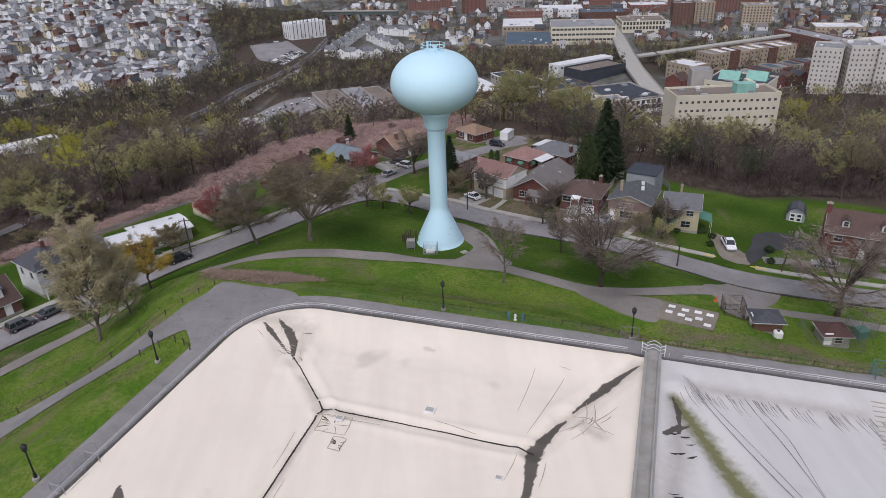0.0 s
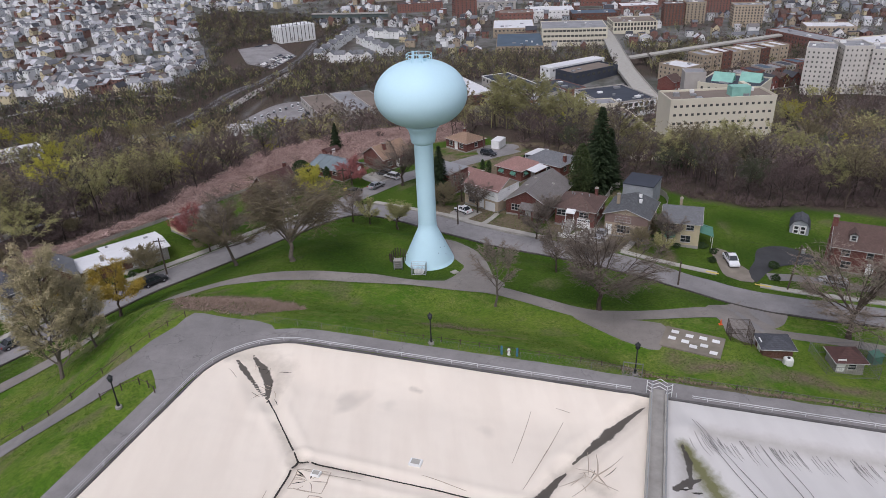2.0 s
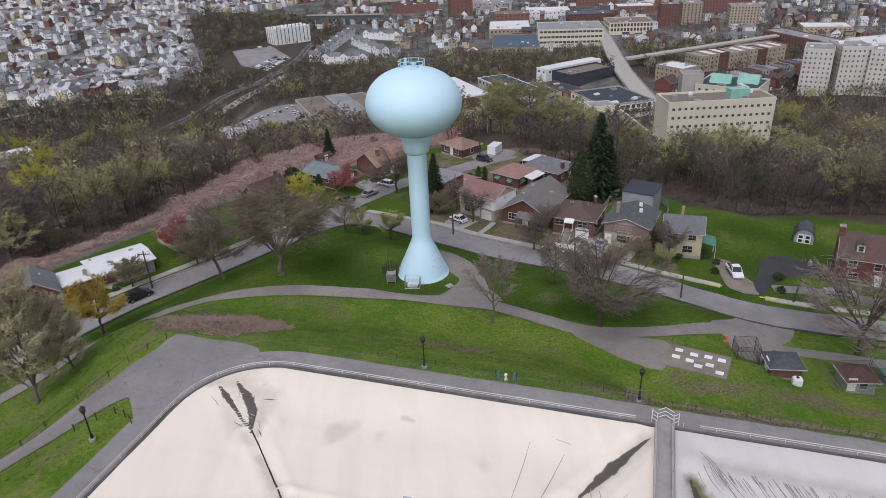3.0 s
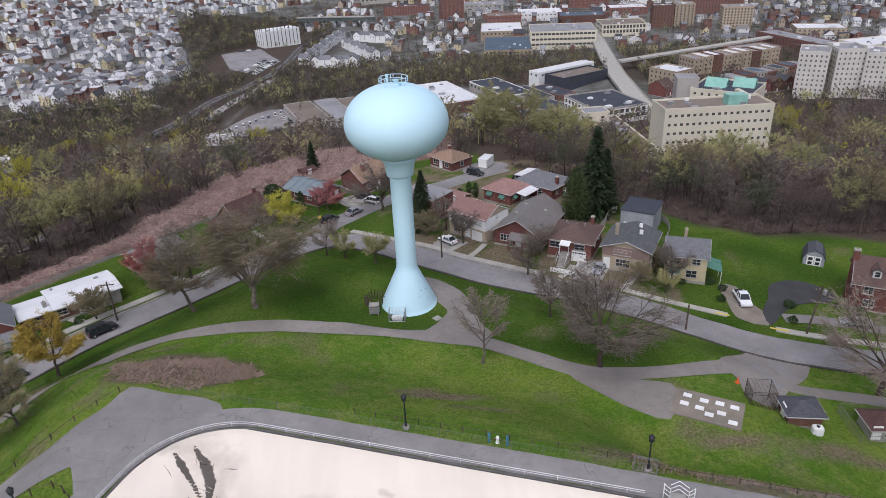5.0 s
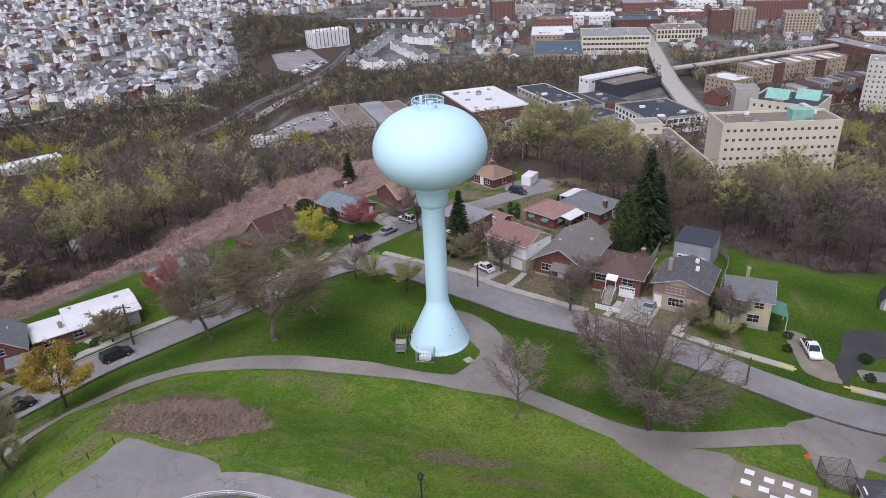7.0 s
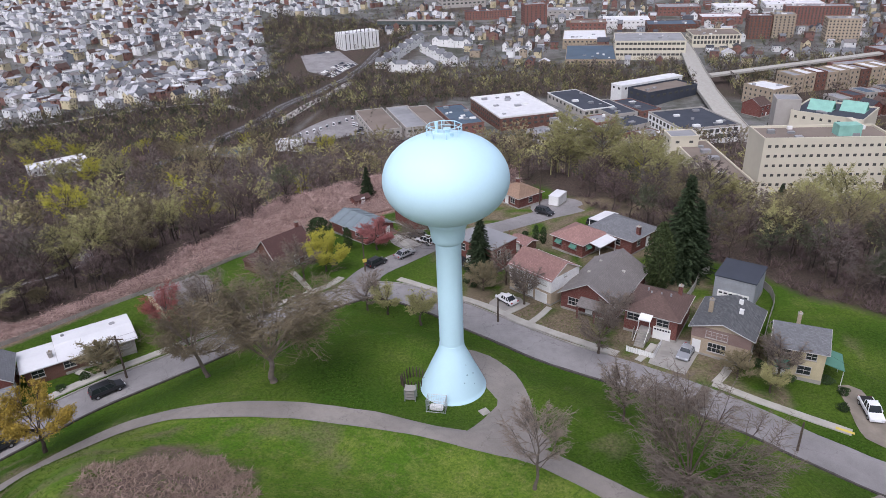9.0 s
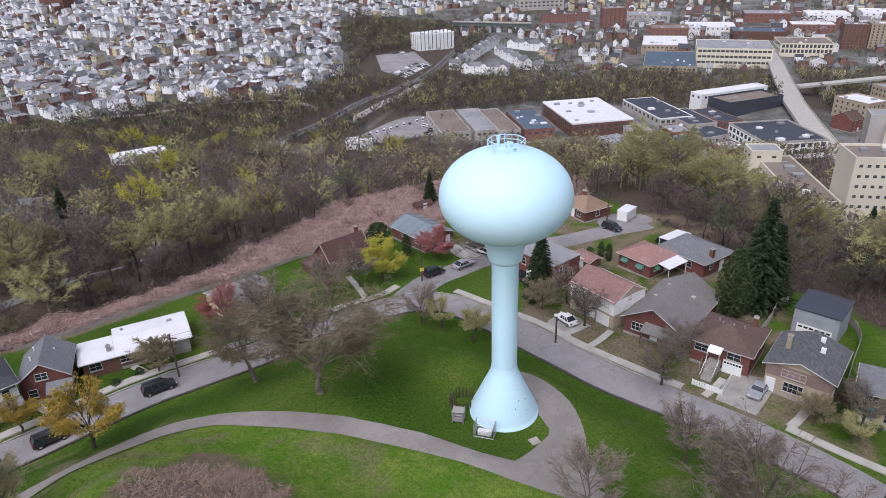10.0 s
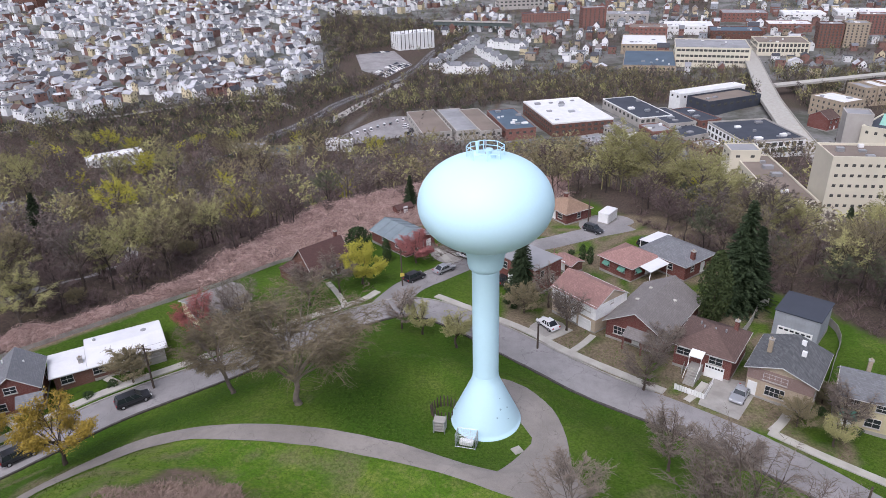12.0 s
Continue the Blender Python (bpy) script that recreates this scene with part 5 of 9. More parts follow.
for vx, vy in ((1.6, 0.2), (1.0, 3.0)):
    bm = bmesh.new()
    box(bm, vx - 0.3, vx + 0.3, vy - 0.2, vy + 0.2, 6.0, 6.75)
    part("roof_vent", bm, WHITE_PAINT, h)
house("detached grey-sided garage with a white double door", 48.8, 29.4, -33, 6.6, 7.4, 4.8, "flat", 0.15, SIDING_GREY, ROOF_BLACK, [], [("front", 0.0, 4.9, 2.2, 6)], 0.15, name="garage", category="garage", gutter=False)
h = house("cream two-storey house with green awnings", 49.6, 8.0, -21, 6.8, 6.0, 5.3, "gable_x", 2.1, SIDING_CREAM, SHINGLE_GREY, [("front", 1.6, 4.2, 1.3, 1.0, 1, None), ("front", -1.6, 4.2, 1.3, 1.0, 1, None), ("front", 1.0, 1.8, 1.7, 1.3, 1, None), ("right", 0, 4.3, 0.9, 1.0, 0, None)], [("front", -1.9, 1.0, 2.05, 0)], 0.35)
bm = bmesh.new()
slab(bm, [(3.4, -2.8, 3.4), (6.0, -2.8, 2.7), (6.0, 1.6, 2.7), (3.4, 1.6, 3.4)], 0.12)
part("awning", bm, GREEN_AWNING, h, "green metal side awning")
bm = bmesh.new()
slab(bm, [(-2.9, -4.3, 2.4), (-0.9, -4.3, 2.4), (-0.9, -3.0, 3.0), (-2.9, -3.0, 3.0)], 0.1)
part("awning", bm, GREEN_AWNING, h, "green front door awning")
for yy in (-2.7, 1.5):
    bm = bmesh.new()
    rod(bm, (5.9, yy, -0.6), (5.9, yy, 2.65), 0.05)
    part("awning_post", bm, WHITE_PAINT, h)
chimney(h, -0.4, 1.4, 5.6, 8.3, 0.5, BRICK_TAN)
h = house("red brick colonial house with dormers in a brown roof", 80.1, -4.1, -30, 12.4, 8.4, 5.3, "gable_x", 3.1, BRICK_RED, SHINGLE_BROWN, [("front", -4.0, 4.1, 1.3, 1.2, 1, None), ("front", -0.2, 4.1, 1.0, 1.2, 0, None), ("front", 3.8, 4.1, 1.3, 1.2, 1, None), ("front", -3.6, 1.8, 1.5, 1.3, 1, None), ("front", 3.8, 1.8, 1.5, 1.3, 1, None), ("left", -1.5, 4.0, 0.9, 1.2, 0, None), ("left", 1.8, 1.9, 0.9, 1.2, 0, None)], [("front", 0.2, 1.0, 2.05, 0)], 0.35)
for dx in (-3.2, 3.2):
    bm = bmesh.new()
    box(bm, dx - 0.6, dx + 0.6, -3.2, -0.9, 5.9, 7.3)
    part("dormer", bm, SIDING_WHITE, h)
    window(h, pose(dx, -3.2, 6.7, 0, 0, 180), 0.7, 0.9, 0)
    bm = bmesh.new()
    slab(bm, [(dx - 0.85, -3.45, 7.2), (dx, -3.45, 7.95), (dx, -0.6, 7.95), (dx - 0.85, -0.6, 7.2)], 0.1)
    slab(bm, [(dx, -3.45, 7.95), (dx + 0.85, -3.45, 7.2), (dx + 0.85, -0.6, 7.2), (dx, -0.6, 7.95)], 0.1)
    part("dormer_roof", bm, SHINGLE_BROWN, h)
chimney(h, -6.4, -0.6, 0.2, 9.4, 0.9)
h = house("red brick bungalow with a faded red roof and carport", 24.0, 50.0, -45, 7.4, 7.6, 3.3, "hip", 1.9, BRICK_RED, SHINGLE_PINK, [("front", -2.0, 2.1, 1.1, 0.9, 0, GREEN_AWNING), ("front", 1.6, 2.1, 1.2, 0.9, 0, GREEN_AWNING), ("right", -2.2, 2.1, 0.9, 0.9, 0, GREEN_AWNING)], [("right", 1.0, 1.0, 2.05, 0)], 0.45)
bm = bmesh.new()
slab(bm, [(3.6, -2.0, 3.3), (6.6, -2.0, 2.9), (6.6, 3.6, 2.9), (3.6, 3.6, 3.3)], 0.14)
part("carport_roof", bm, ROOF_WHITE, h, "white carport roof")
for px, py in ((6.4, -1.8), (6.4, 3.4)):
    bm = bmesh.new()
    rod(bm, (px, py, -1.0), (px, py, 2.85), 0.07)
    part("carport_post", bm, WHITE_PAINT, h)
h = house("red brick bungalow with a grey hip roof", 33.3, 52.6, -46, 10.2, 8.6, 3.5, "hip", 1.9, BRICK_RED, SHINGLE_GREY, [("front", -2.6, 2.2, 1.0, 1.0, 0, None), ("front", 1.8, 2.2, 1.2, 1.1, 0, None), ("right", -2.0, 2.2, 0.9, 1.0, 0, None)], [("right", 1.2, 1.0, 2.05, 0)], 0.5)
chimney(h, 4.6, -1.5, 1.0, 5.4, 0.7)
bm = bmesh.new()
slab(bm, [(-8.4, -0.5, 3.0), (-5.0, -0.5, 3.35), (-5.0, 5.5, 3.35), (-8.4, 5.5, 3.0)], 0.15)
part("carport_roof", bm, ROOF_WHITE, h, "white flat carport roof")
for px, py in ((-8.2, -0.3), (-8.2, 5.3)):
    bm = bmesh.new()
    rod(bm, (px, py, -0.8), (px, py, 2.95), 0.07)
    part("carport_post", bm, WHITE_PAINT, h)
h = house("low red-roofed garden shelter beside a deck", 12.6, 49.5, -45, 4.4, 3.2, 2.3, "gable_x", 0.5, BRICK_BROWN, SHINGLE_PINK, [], [("front", 0, 1.0, 1.9, 0)], 0.3, name="garden_shed", category="shed")
bm = bmesh.new()
box(bm, -5.6, -2.4, -2.0, 2.0, -0.6, 1.0)
for px in (-5.5, -2.5):
    for py in (-1.9, 1.9):
        box(bm, px - 0.07, px + 0.07, py - 0.07, py + 0.07, 1.0, 2.0)
box(bm, -5.6, -2.4, -2.0, -1.9, 1.85, 1.95)
part("deck", bm, SHINGLE_PINK, h, "red-stained timber deck")
house("white box trailer shed on asphalt", 22.6, 76.6, -32, 2.6, 4.4, 2.7, "flat", 0.05, SIDING_WHITE, ROOF_WHITE, [], [("front", 0, 1.9, 2.1, 0)], 0.05, name="storage_trailer", category="trailer", gutter=False)
def barn(x, y, yaw, label):
    """A small garden barn with a two-pitched roof and double doors."""
    t = thing("garden_shed", label, "shed", pose(x, y, gz(x, y), 0, 0, yaw))
    w, d = 1.75, 2.2
    outline = [(-w, -0.6), (w, -0.6), (w, 1.5), (1.2, 2.55), (0, 3.1), (-1.2, 2.55), (-w, 1.5)]
    bm = bmesh.new()
    rings = [[bm.verts.new((px, s_ * d, pz)) for px, pz in outline] for s_ in (-1, 1)]
    bm.faces.new(rings[0])
    bm.faces.new(rings[1][::-1])
    for i in range(7):
        j = (i + 1) % 7
        bm.faces.new((rings[0][i], rings[0][j], rings[1][j], rings[1][i]))
    part("wall", bm, SIDING_GREY, t)
    edge = [(-w - 0.18, 1.35), (-1.25, 2.66), (0, 3.24), (1.25, 2.66), (w + 0.18, 1.35)]
    for (ax, az), (bx, bz) in zip(edge, edge[1:]):
        bm = bmesh.new()
        slab(bm, [(ax, -d - 0.2, az), (bx, -d - 0.2, bz), (bx, d + 0.2, bz), (ax, d + 0.2, az)], 0.09)
        part("roof", bm, SHINGLE_DARK, t)
    for s_ in (-1, 1):
        bm = bmesh.new()
        box(bm, s_ * 0.62 - 0.58, s_ * 0.62 + 0.58, -d - 0.06, -d + 0.02, 0.05, 1.95)
        leaf = part("door", bm, WHITE_PAINT, t)
        for cz in (0.55, 1.4):
            bm = bmesh.new()
            box(bm, s_ * 0.62 - 0.36, s_ * 0.62 + 0.36, -d - 0.09, -d - 0.05, cz - 0.28, cz + 0.28)
            part("door_panel", bm, DARK_STEEL, leaf, "black door panel")


barn(76.3, 12.2, -30, "small grey barn shed with white double doors")
h = house("small brick pump house with a dark hip roof", 46.8, -34.4, -10, 3.9, 3.3, 2.2, "hip", 0.9, BRICK_BROWN, SHINGLE_DARK, [], [("left", 0, 0.9, 1.9, 0)], 0.4, name="pump_house", category="shed")
h = house("maroon hip-roofed utility shed behind a mesh fence", 57.0, -35.2, -8, 3.6, 3.4, 2.1, "hip", 1.2, CONCRETE, SHINGLE_MAROON, [("front", 0.2, 1.3, 1.0, 0.9, 0, None)], [("front", -1.3, 0.9, 1.9, 0)], 0.4, name="utility_shed", category="shed")
house("small red timber shed beside the brambles", -25.6, 79.6, 40, 4.2, 2.6, 1.9, "gable_x", 0.7, BRICK_RED, SHINGLE_MAROON, [], [("front", 0, 0.9, 1.7, 0)], 0.2, name="garden_shed", category="shed", gutter=False)
# distant homes at the foot of the wooded slope
house("small red and white house among bare trees", -205, 160, 20, 10, 8, 5, "gable_x", 2.4, BRICK_RED, SHINGLE_GREY, [("front", -2, 2, 1.2, 1.2, 0, None), ("front", 2, 2, 1.2, 1.2, 0, None)], [("front", 0, 1.0, 2.05, 0)])
house("white house among bare trees", -214, 150, 10, 8, 8, 5, "gable_y", 2.4, SIDING_WHITE, SHINGLE_DARK, [("front", -2, 2, 1.2, 1.2, 0, None), ("front", 2, 4, 1.2, 1.2, 0, None)], [("front", 0, 1.0, 2.05, 0)])

# ---- pavements, walks and drives ----
ribbon("pavement", [(-85, -36), (-73.5, -18.5), (-64.6, -7.4), (-56.3, 3.2), (-45.5, 13.2), (-33, 25.6), (-25, 33.2), (-22.6, 37)], 1.5, PALE_CONCRETE, "pale concrete pavement along the street", "pavement", lift=0.17, thick=0.3, wobble=0.02)
ribbon("pavement", [(-11.5, 36.2), (-3, 30.6), (4.6, 25.3), (11, 19.8), (18.5, 14.5), (24.6, 10.6)], 1.4, PALE_CONCRETE, "pale concrete pavement along the street", "pavement", lift=0.17, thick=0.3, wobble=0.02)
ribbon("pavement", [(36.5, 3.2), (42, -0.6), (47.0, -3.6), (51.2, -6.2)], 1.3, PALE_CONCRETE, "pale concrete pavement along the street", "pavement", lift=0.17, thick=0.3, wobble=0.02)
ribbon("pavement", [(57.0, -10.6), (62, -12.8), (69, -15.2), (80, -18.6), (95, -22)], 1.4, PALE_CONCRETE, "pale concrete pavement along the street", "pavement", lift=0.17, thick=0.3, wobble=0.02)
for a, b in (((56.2, -10.3), (58.6, -11.4)), ((49.5, -5.4), (51.4, -6.5))):
    ribbon("kerb_mark", [a, ((a[0] + b[0]) / 2, (a[1] + b[1]) / 2), b], 0.5, YELLOW_PAINT, "worn yellow kerb paint", "kerb", lift=0.2, wobble=0.02)
ribbon("kerb", [(q.x + t.x * 3.35, q.y + t.y * 3.35) for q, t in zip(smooth_line(STREET, 2.0), side_steps(smooth_line(STREET, 2.0)))][4:78], 0.22, CONCRETE, "low concrete kerb of the street", "kerb", lift=0.2, thick=0.3, across=2, wobble=0.0)
ribbon("kerb", [(q.x - t.x * 3.35, q.y - t.y * 3.35) for q, t in zip(smooth_line(STREET, 2.0), side_steps(smooth_line(STREET, 2.0)))], 0.34, EDGE_STONE, "rough dark stone edging of the park lawn", "kerb", lift=0.2, thick=0.3, across=2, wobble=0.1)
for a, b, w in (((-58.0, 6.6), (-54.4, 4.9), 1.1), ((-68, -3.2), (-62.6, -6.0), 1.0), ((-49.0, 21.6), (-41.8, 18.2), 1.1), ((-33.0, 40), (-27.5, 31.8), 1.1), ((12.0, 26.2), (8.4, 23.0), 1.2), ((15.6, 24.5), (12.0, 19.6), 1.1), ((40.3, 7.6), (36.9, 3.3), 1.2), ((30.6, 13.2), (27.2, 8.8), 1.0), ((-15, 58), (-10.4, 50), 1.6)):
    ribbon("garden_path", [a, ((a[0] + b[0]) / 2 + 0.2, (a[1] + b[1]) / 2), b], w, PALE_CONCRETE, "pale concrete garden walk", "path", lift=0.13, thick=0.2, wobble=0.03)
patch_on_ground("driveway", [(28.6, 8.2), (33.2, 5.2), (36.6, 10.6), (37.6, 13.6), (32.4, 15.0), (30.4, 12.0)], CONCRETE, "cracked pale concrete driveway", "driveway", lift=0.12, sharp=True)
patch_on_ground("driveway", [(5.0, 24.8), (8.2, 22.8), (11.5, 26.5), (9.5, 29), (6.8, 28.5)], CONCRETE, "worn concrete driveway", "driveway", lift=0.12)
patch_on_ground("driveway", [(52.5, -7.2), (56.3, -9.6), (57.8, -6.5), (56.6, -1.5), (57.0, 3.0), (54.2, 4.0), (53.2, -1.0)], GRAVEL, "gravel driveway worn into the lawn", "driveway", lift=0.12)
patch_on_ground("driveway", [(56.8, -9.6), (60, -6.6), (65, -3.4), (71, -3.0), (72.6, 0.5), (69, 4.4), (63.6, 3.6), (60.4, -1.5), (57.4, -5.6)], NEW_ASPHALT, "fresh black asphalt driveway", "driveway", lift=0.13)
ribbon("driveway", [(60, -7.4), (66, -8.6), (73, -11.4), (82, -15.5)], 2.6, ASPHALT, "narrow asphalt drive before the brick house", "driveway", lift=0.1)
patch_on_ground("parking_bay", [(-11.5, 50.4), (-7.4, 55), (-12, 60), (-15.5, 55.5)], CONCRETE, "cluttered concrete forecourt", "paving", lift=0.1)
patch_on_ground("asphalt_yard", [(17, 70.5), (22, 72), (28.5, 75.5), (26, 80), (20, 80), (16.2, 75.5)], STREET_ASPHALT, "asphalt yard at the end of the side street", "paving", lift=0.1)

# ---- concrete slab with pale panels ----
slab_thing = thing("concrete_slab", "stained concrete slab with pale square panels", "slab", pose(35.3, -33.9, gz(35.3, -33.9), 0, 0, -31))
bm = bmesh.new()
box(bm, -4.0, 4.0, -2.6, 2.6, -0.6, 0.25)
part("base", bm, GRAVEL, slab_thing)
for k, (px, py) in enumerate(((-2.6, 1.5), (-0.6, 1.2), (1.2, 1.4), (2.9, 1.3), (-2.7, -0.2), (-0.9, -0.4), (0.3, -1.2), (1.6, -0.4), (3.0, -0.6))):
    if k != 8:
        bm = bmesh.new()
        box(bm, px - 0.5, px + 0.5, py - 0.36, py + 0.36, 0.25, 0.31)
        part("panel", bm, WHITE_PAINT, slab_thing)
bm = bmesh.new()
box(bm, 2.5, 3.5, -2.0, -1.28, 0.25, 0.31)
part("panel", bm, WHITE_PAINT, slab_thing)


FENCE_STEEL = surf("dull_fence_steel", (0.17, 0.17, 0.165), 0.7, (0.7, 0.4), 8.0, bumpy=0.05)


# ---- mesh cages and fences ----
def mesh_cage(label, x, y, yaw, w, d, h, gap=0.3, mat=None, category="cage", name="mesh_cage", roof=False):
    t = thing(name, label, category, pose(x, y, gz(x, y), 0, 0, yaw))
    mat = mat or STEEL
    cs = [(-w / 2, -d / 2), (w / 2, -d / 2), (w / 2, d / 2), (-w / 2, d / 2)]
    for c in cs:
        bm = bmesh.new()
        rod(bm, (*c, -0.5), (*c, h + 0.05), 0.045, sides=6)
        part("post", bm, mat, t)
    for a, b in zip(cs, cs[1:] + cs[:1]):
        bm = bmesh.new()
        rod(bm, (*a, h), (*b, h), 0.035, sides=4)
        rod(bm, (*a, 0.12), (*b, 0.12), 0.03, sides=4)
        va, vb = Vector(a), Vector(b)
        n = int((vb - va).length / gap)
        for k in range(1, n):
            q = va + (vb - va) * k / n
            rod(bm, (q.x, q.y, 0.1), (q.x, q.y, h), 0.012, sides=3)
        for k in range(1, int(h / gap)):
            rod(bm, (*a, k * gap), (*b, k * gap), 0.012, sides=3)
        part("mesh_panel", bm, mat, t)
    return t


cage = mesh_cage("galvanised mesh cage round white equipment", -2.0, -5.9, -8, 2.5, 1.4, 1.9, 0.22)
bm = bmesh.new()
box(bm, -0.85, 0.85, -0.4, 0.4, 0.05, 0.75)
bmesh.ops.bevel(bm, geom=bm.edges, offset=0.12, segments=2, affect="EDGES")
tagged(part("tank", bm, WHITE_PAINT), "white equipment box inside a mesh cage", "tank").matrix_basis = pose(-2.0, -5.9, gz(-2, -5.9), 0, 0, -8)
mesh_cage("tall mesh enclosure with dark netting", 43.0, -31.8, -12, 2.9, 2.7, 2.6, 0.16, BARK)
mesh_cage("mesh fence round the utility shed", 57.0, -35.0, -8, 7.0, 6.0, 1.9, 0.3, FENCE_STEEL, "fence", "mesh_fence")
mesh_cage("tall mesh cage round a green bin", 62.4, -33.6, 10, 3.2, 2.8, 2.8, 0.28, FENCE_STEEL)
bin_thing = thing("waste_bin", "green plastic waste bin in a mesh cage", "bin", pose(62.2, -34.2, gz(62.2, -34.2), 0, 0, 10))
bm = bmesh.new()
box(bm, -0.8, 0.8, -0.6, 0.6, 0, 1.2)
part("body", bm, GREEN_AWNING, bin_thing)
bm = bmesh.new()
slab(bm, [(-0.88, -0.7, 1.3), (0.88, -0.7, 1.3), (0.88, 0.7, 1.55), (-0.88, 0.7, 1.55)], 0.12)
part("lid", bm, GREEN_AWNING, bin_thing)
t = thing("chemical_tote", "white plastic tote with a dark lid beside the pump house", "tank", pose(47.6, -37.0, gz(47.6, -37.0), 0, 0, -14))
bm = bmesh.new()
box(bm, -0.6, 0.6, -0.5, 0.5, 0, 1.15)
bmesh.ops.bevel(bm, geom=bm.edges, offset=0.12, segments=2, affect="EDGES")
part("body", bm, WHITE_PAINT, t)
bm = bmesh.new()
lathe(bm, [(0.2, 1.15), (0.2, 1.25)], 12)
part("lid", bm, DARK_STEEL, t)
# weathered stand and wooden pen by the tower
t = thing("equipment_stand", "weathered grey steel stand beside the tower", "stand", pose(-5.6, -3.6, gz(-5.6, -3.6), 0, 0, -4))
for px in (-0.7, 0.7):
    for py in (-0.6, 0.6):
        bm = bmesh.new()
        box(bm, px - 0.06, px + 0.06, py - 0.06, py + 0.06, -0.3, 1.9)
        part("leg", bm, STEEL, t)
for z in (0.35, 0.8, 1.25, 1.7):
    bm = bmesh.new()
    box(bm, -0.75, 0.75, -0.65, 0.65, z, z + 0.06)
    part("shelf", bm, CONCRETE, t)
t = thing("timber_pen", "dark weathered timber pen with brush beside the tower", "pen", pose(-5.4, -0.2, gz(-5.4, -0.2), 0, 0, 10))
for a in range(0, 360, 15):
    ca, sa = math.cos(math.radians(a)), math.sin(math.radians(a))
    bm = bmesh.new()
    rod(bm, (1.7 * ca, 1.4 * sa, -0.3), (1.85 * ca, 1.5 * sa, 1.5 + 0.25 * math.sin(a * 3.3)), 0.12, 0.08, 5)
    part("stake", bm, BARK, t)
t = thing("drain_cover", "square concrete drain cover in the grass", "cover", pose(4.2, -6.4, gz(4.2, -6.4) + 0.02, 0, 0, 35))
bm = bmesh.new()
box(bm, -0.6, 0.6, -0.6, 0.6, -0.2, 0.1)
bmesh.ops.bevel(bm, geom=bm.edges, offset=0.03, segments=1, affect="EDGES")
part("lid", bm, CONCRETE, t)


def fence_run(name, label, pts, every, h, post_r, rails, mat, mesh=False, board=False):
    t = thing(name, label, "fence", kind="structure")
    line = smooth_line(pts, every)
    for p in line:
        bm = bmesh.new()
        z = gz(p.x, p.y)
        rod(bm, (p.x, p.y, z - 0.3), (p.x, p.y, z + h), post_r, sides=5)
        part("post", bm, mat, t)
    for a, b in zip(line, line[1:]):
        za, zb = gz(a.x, a.y), gz(b.x, b.y)
        bm = bmesh.new()
        if board:
            n = max(1, int((b - a).length / 0.3))
            for k in range(n):
                p, q = a + (b - a) * (k + 0.06) / n, a + (b - a) * (k + 0.94) / n
                z = za + (zb - za) * (k + 0.5) / n
                o = Vector((-(b - a).y, (b - a).x)).normalized() * 0.02
                prism(bm, [(p.x + o.x, p.y + o.y), (q.x + o.x, q.y + o.y), (q.x - o.x, q.y - o.y), (p.x - o.x, p.y - o.y)], z + 0.05, z + h - 0.03 * (k % 2))
            part("panel", bm, mat, t)
        else:
            for z in rails:
                rod(bm, (a.x, a.y, za + z), (b.x, b.y, zb + z), post_r * 0.55, sides=4)
            if mesh:
                n = max(2, int((b - a).length / 0.35))
                for k in range(n):
                    p, q = a + (b - a) * k / n, a + (b - a) * (k + 1) / n
                    z0, z1 = za + (zb - za) * k / n, za + (zb - za) * (k + 1) / n
                    rod(bm, (p.x, p.y, z0 + 0.05), (q.x, q.y, z1 + h), 0.008, sides=3)
                    rod(bm, (p.x, p.y, z0 + h), (q.x, q.y, z1 + 0.05), 0.008, sides=3)
            part("span", bm, mat, t)
    return t


bank = [from_rim(u, OFF_ROAD + 0.25) for u in (-13, 0, 14, 28, 37)]
fence_run("chain_link_fence", "low chain-link fence above the lawn bank", bank, 3.0, 1.0, 0.025, (1.0,), FENCE_STEEL, True)
fence_run("chain_link_fence", "low chain-link fence above the lawn bank", [from_rim(u, OFF_ROAD + 0.25) for u in (42.5, 52, 62, 74, 88)], 3.0, 1.0, 0.025, (1.0,), FENCE_STEEL, True)
fence_run("post_and_wire_fence", "short timber posts with wire along the bank", [from_rim(u, OFF_ROAD + 1.9) for u in (8, 22, 36, 48, 62)], 2.2, 0.7, 0.06, (0.55,), BARK)
fence_run("post_and_wire_fence", "short timber posts along the service road", [(-32.5, -33.5), (-37.5, -39.6), (-44, -43.5), (-52, -47.5), (-62, -53.5)], 2.6, 0.8, 0.07, (0.6,), BARK)
fence_run("post_and_wire_fence", "short timber posts round the grass wedge", [(-31.3, -49.5), (-33.6, -47.6), (-37.5, -49.0)], 1.7, 1.0, 0.07, (0.8,), BARK)
fence_run("garden_fence", "low weathered board fence behind the gardens", [(-80, 9), (-72, 17), (-62, 27.5), (-52, 38.5), (-45.5, 48), (-38, 54)], 2.6, 0.85, 0.06, (0.5,), CONCRETE, False, True)
fence_run("white_picket_fence", "white vinyl fence round a front lawn", [(26.0, 11.4), (29.6, 9.4)], 1.5, 1.0, 0.05, (0.5, 0.95), WHITE_PAINT, False, True)
fence_run("white_picket_fence", "white fence beside the entrance steps", [(29.8, 9.6), (31.6, 13.0)], 1.5, 1.1, 0.05, (0.5, 1.0), WHITE_PAINT, False, True)
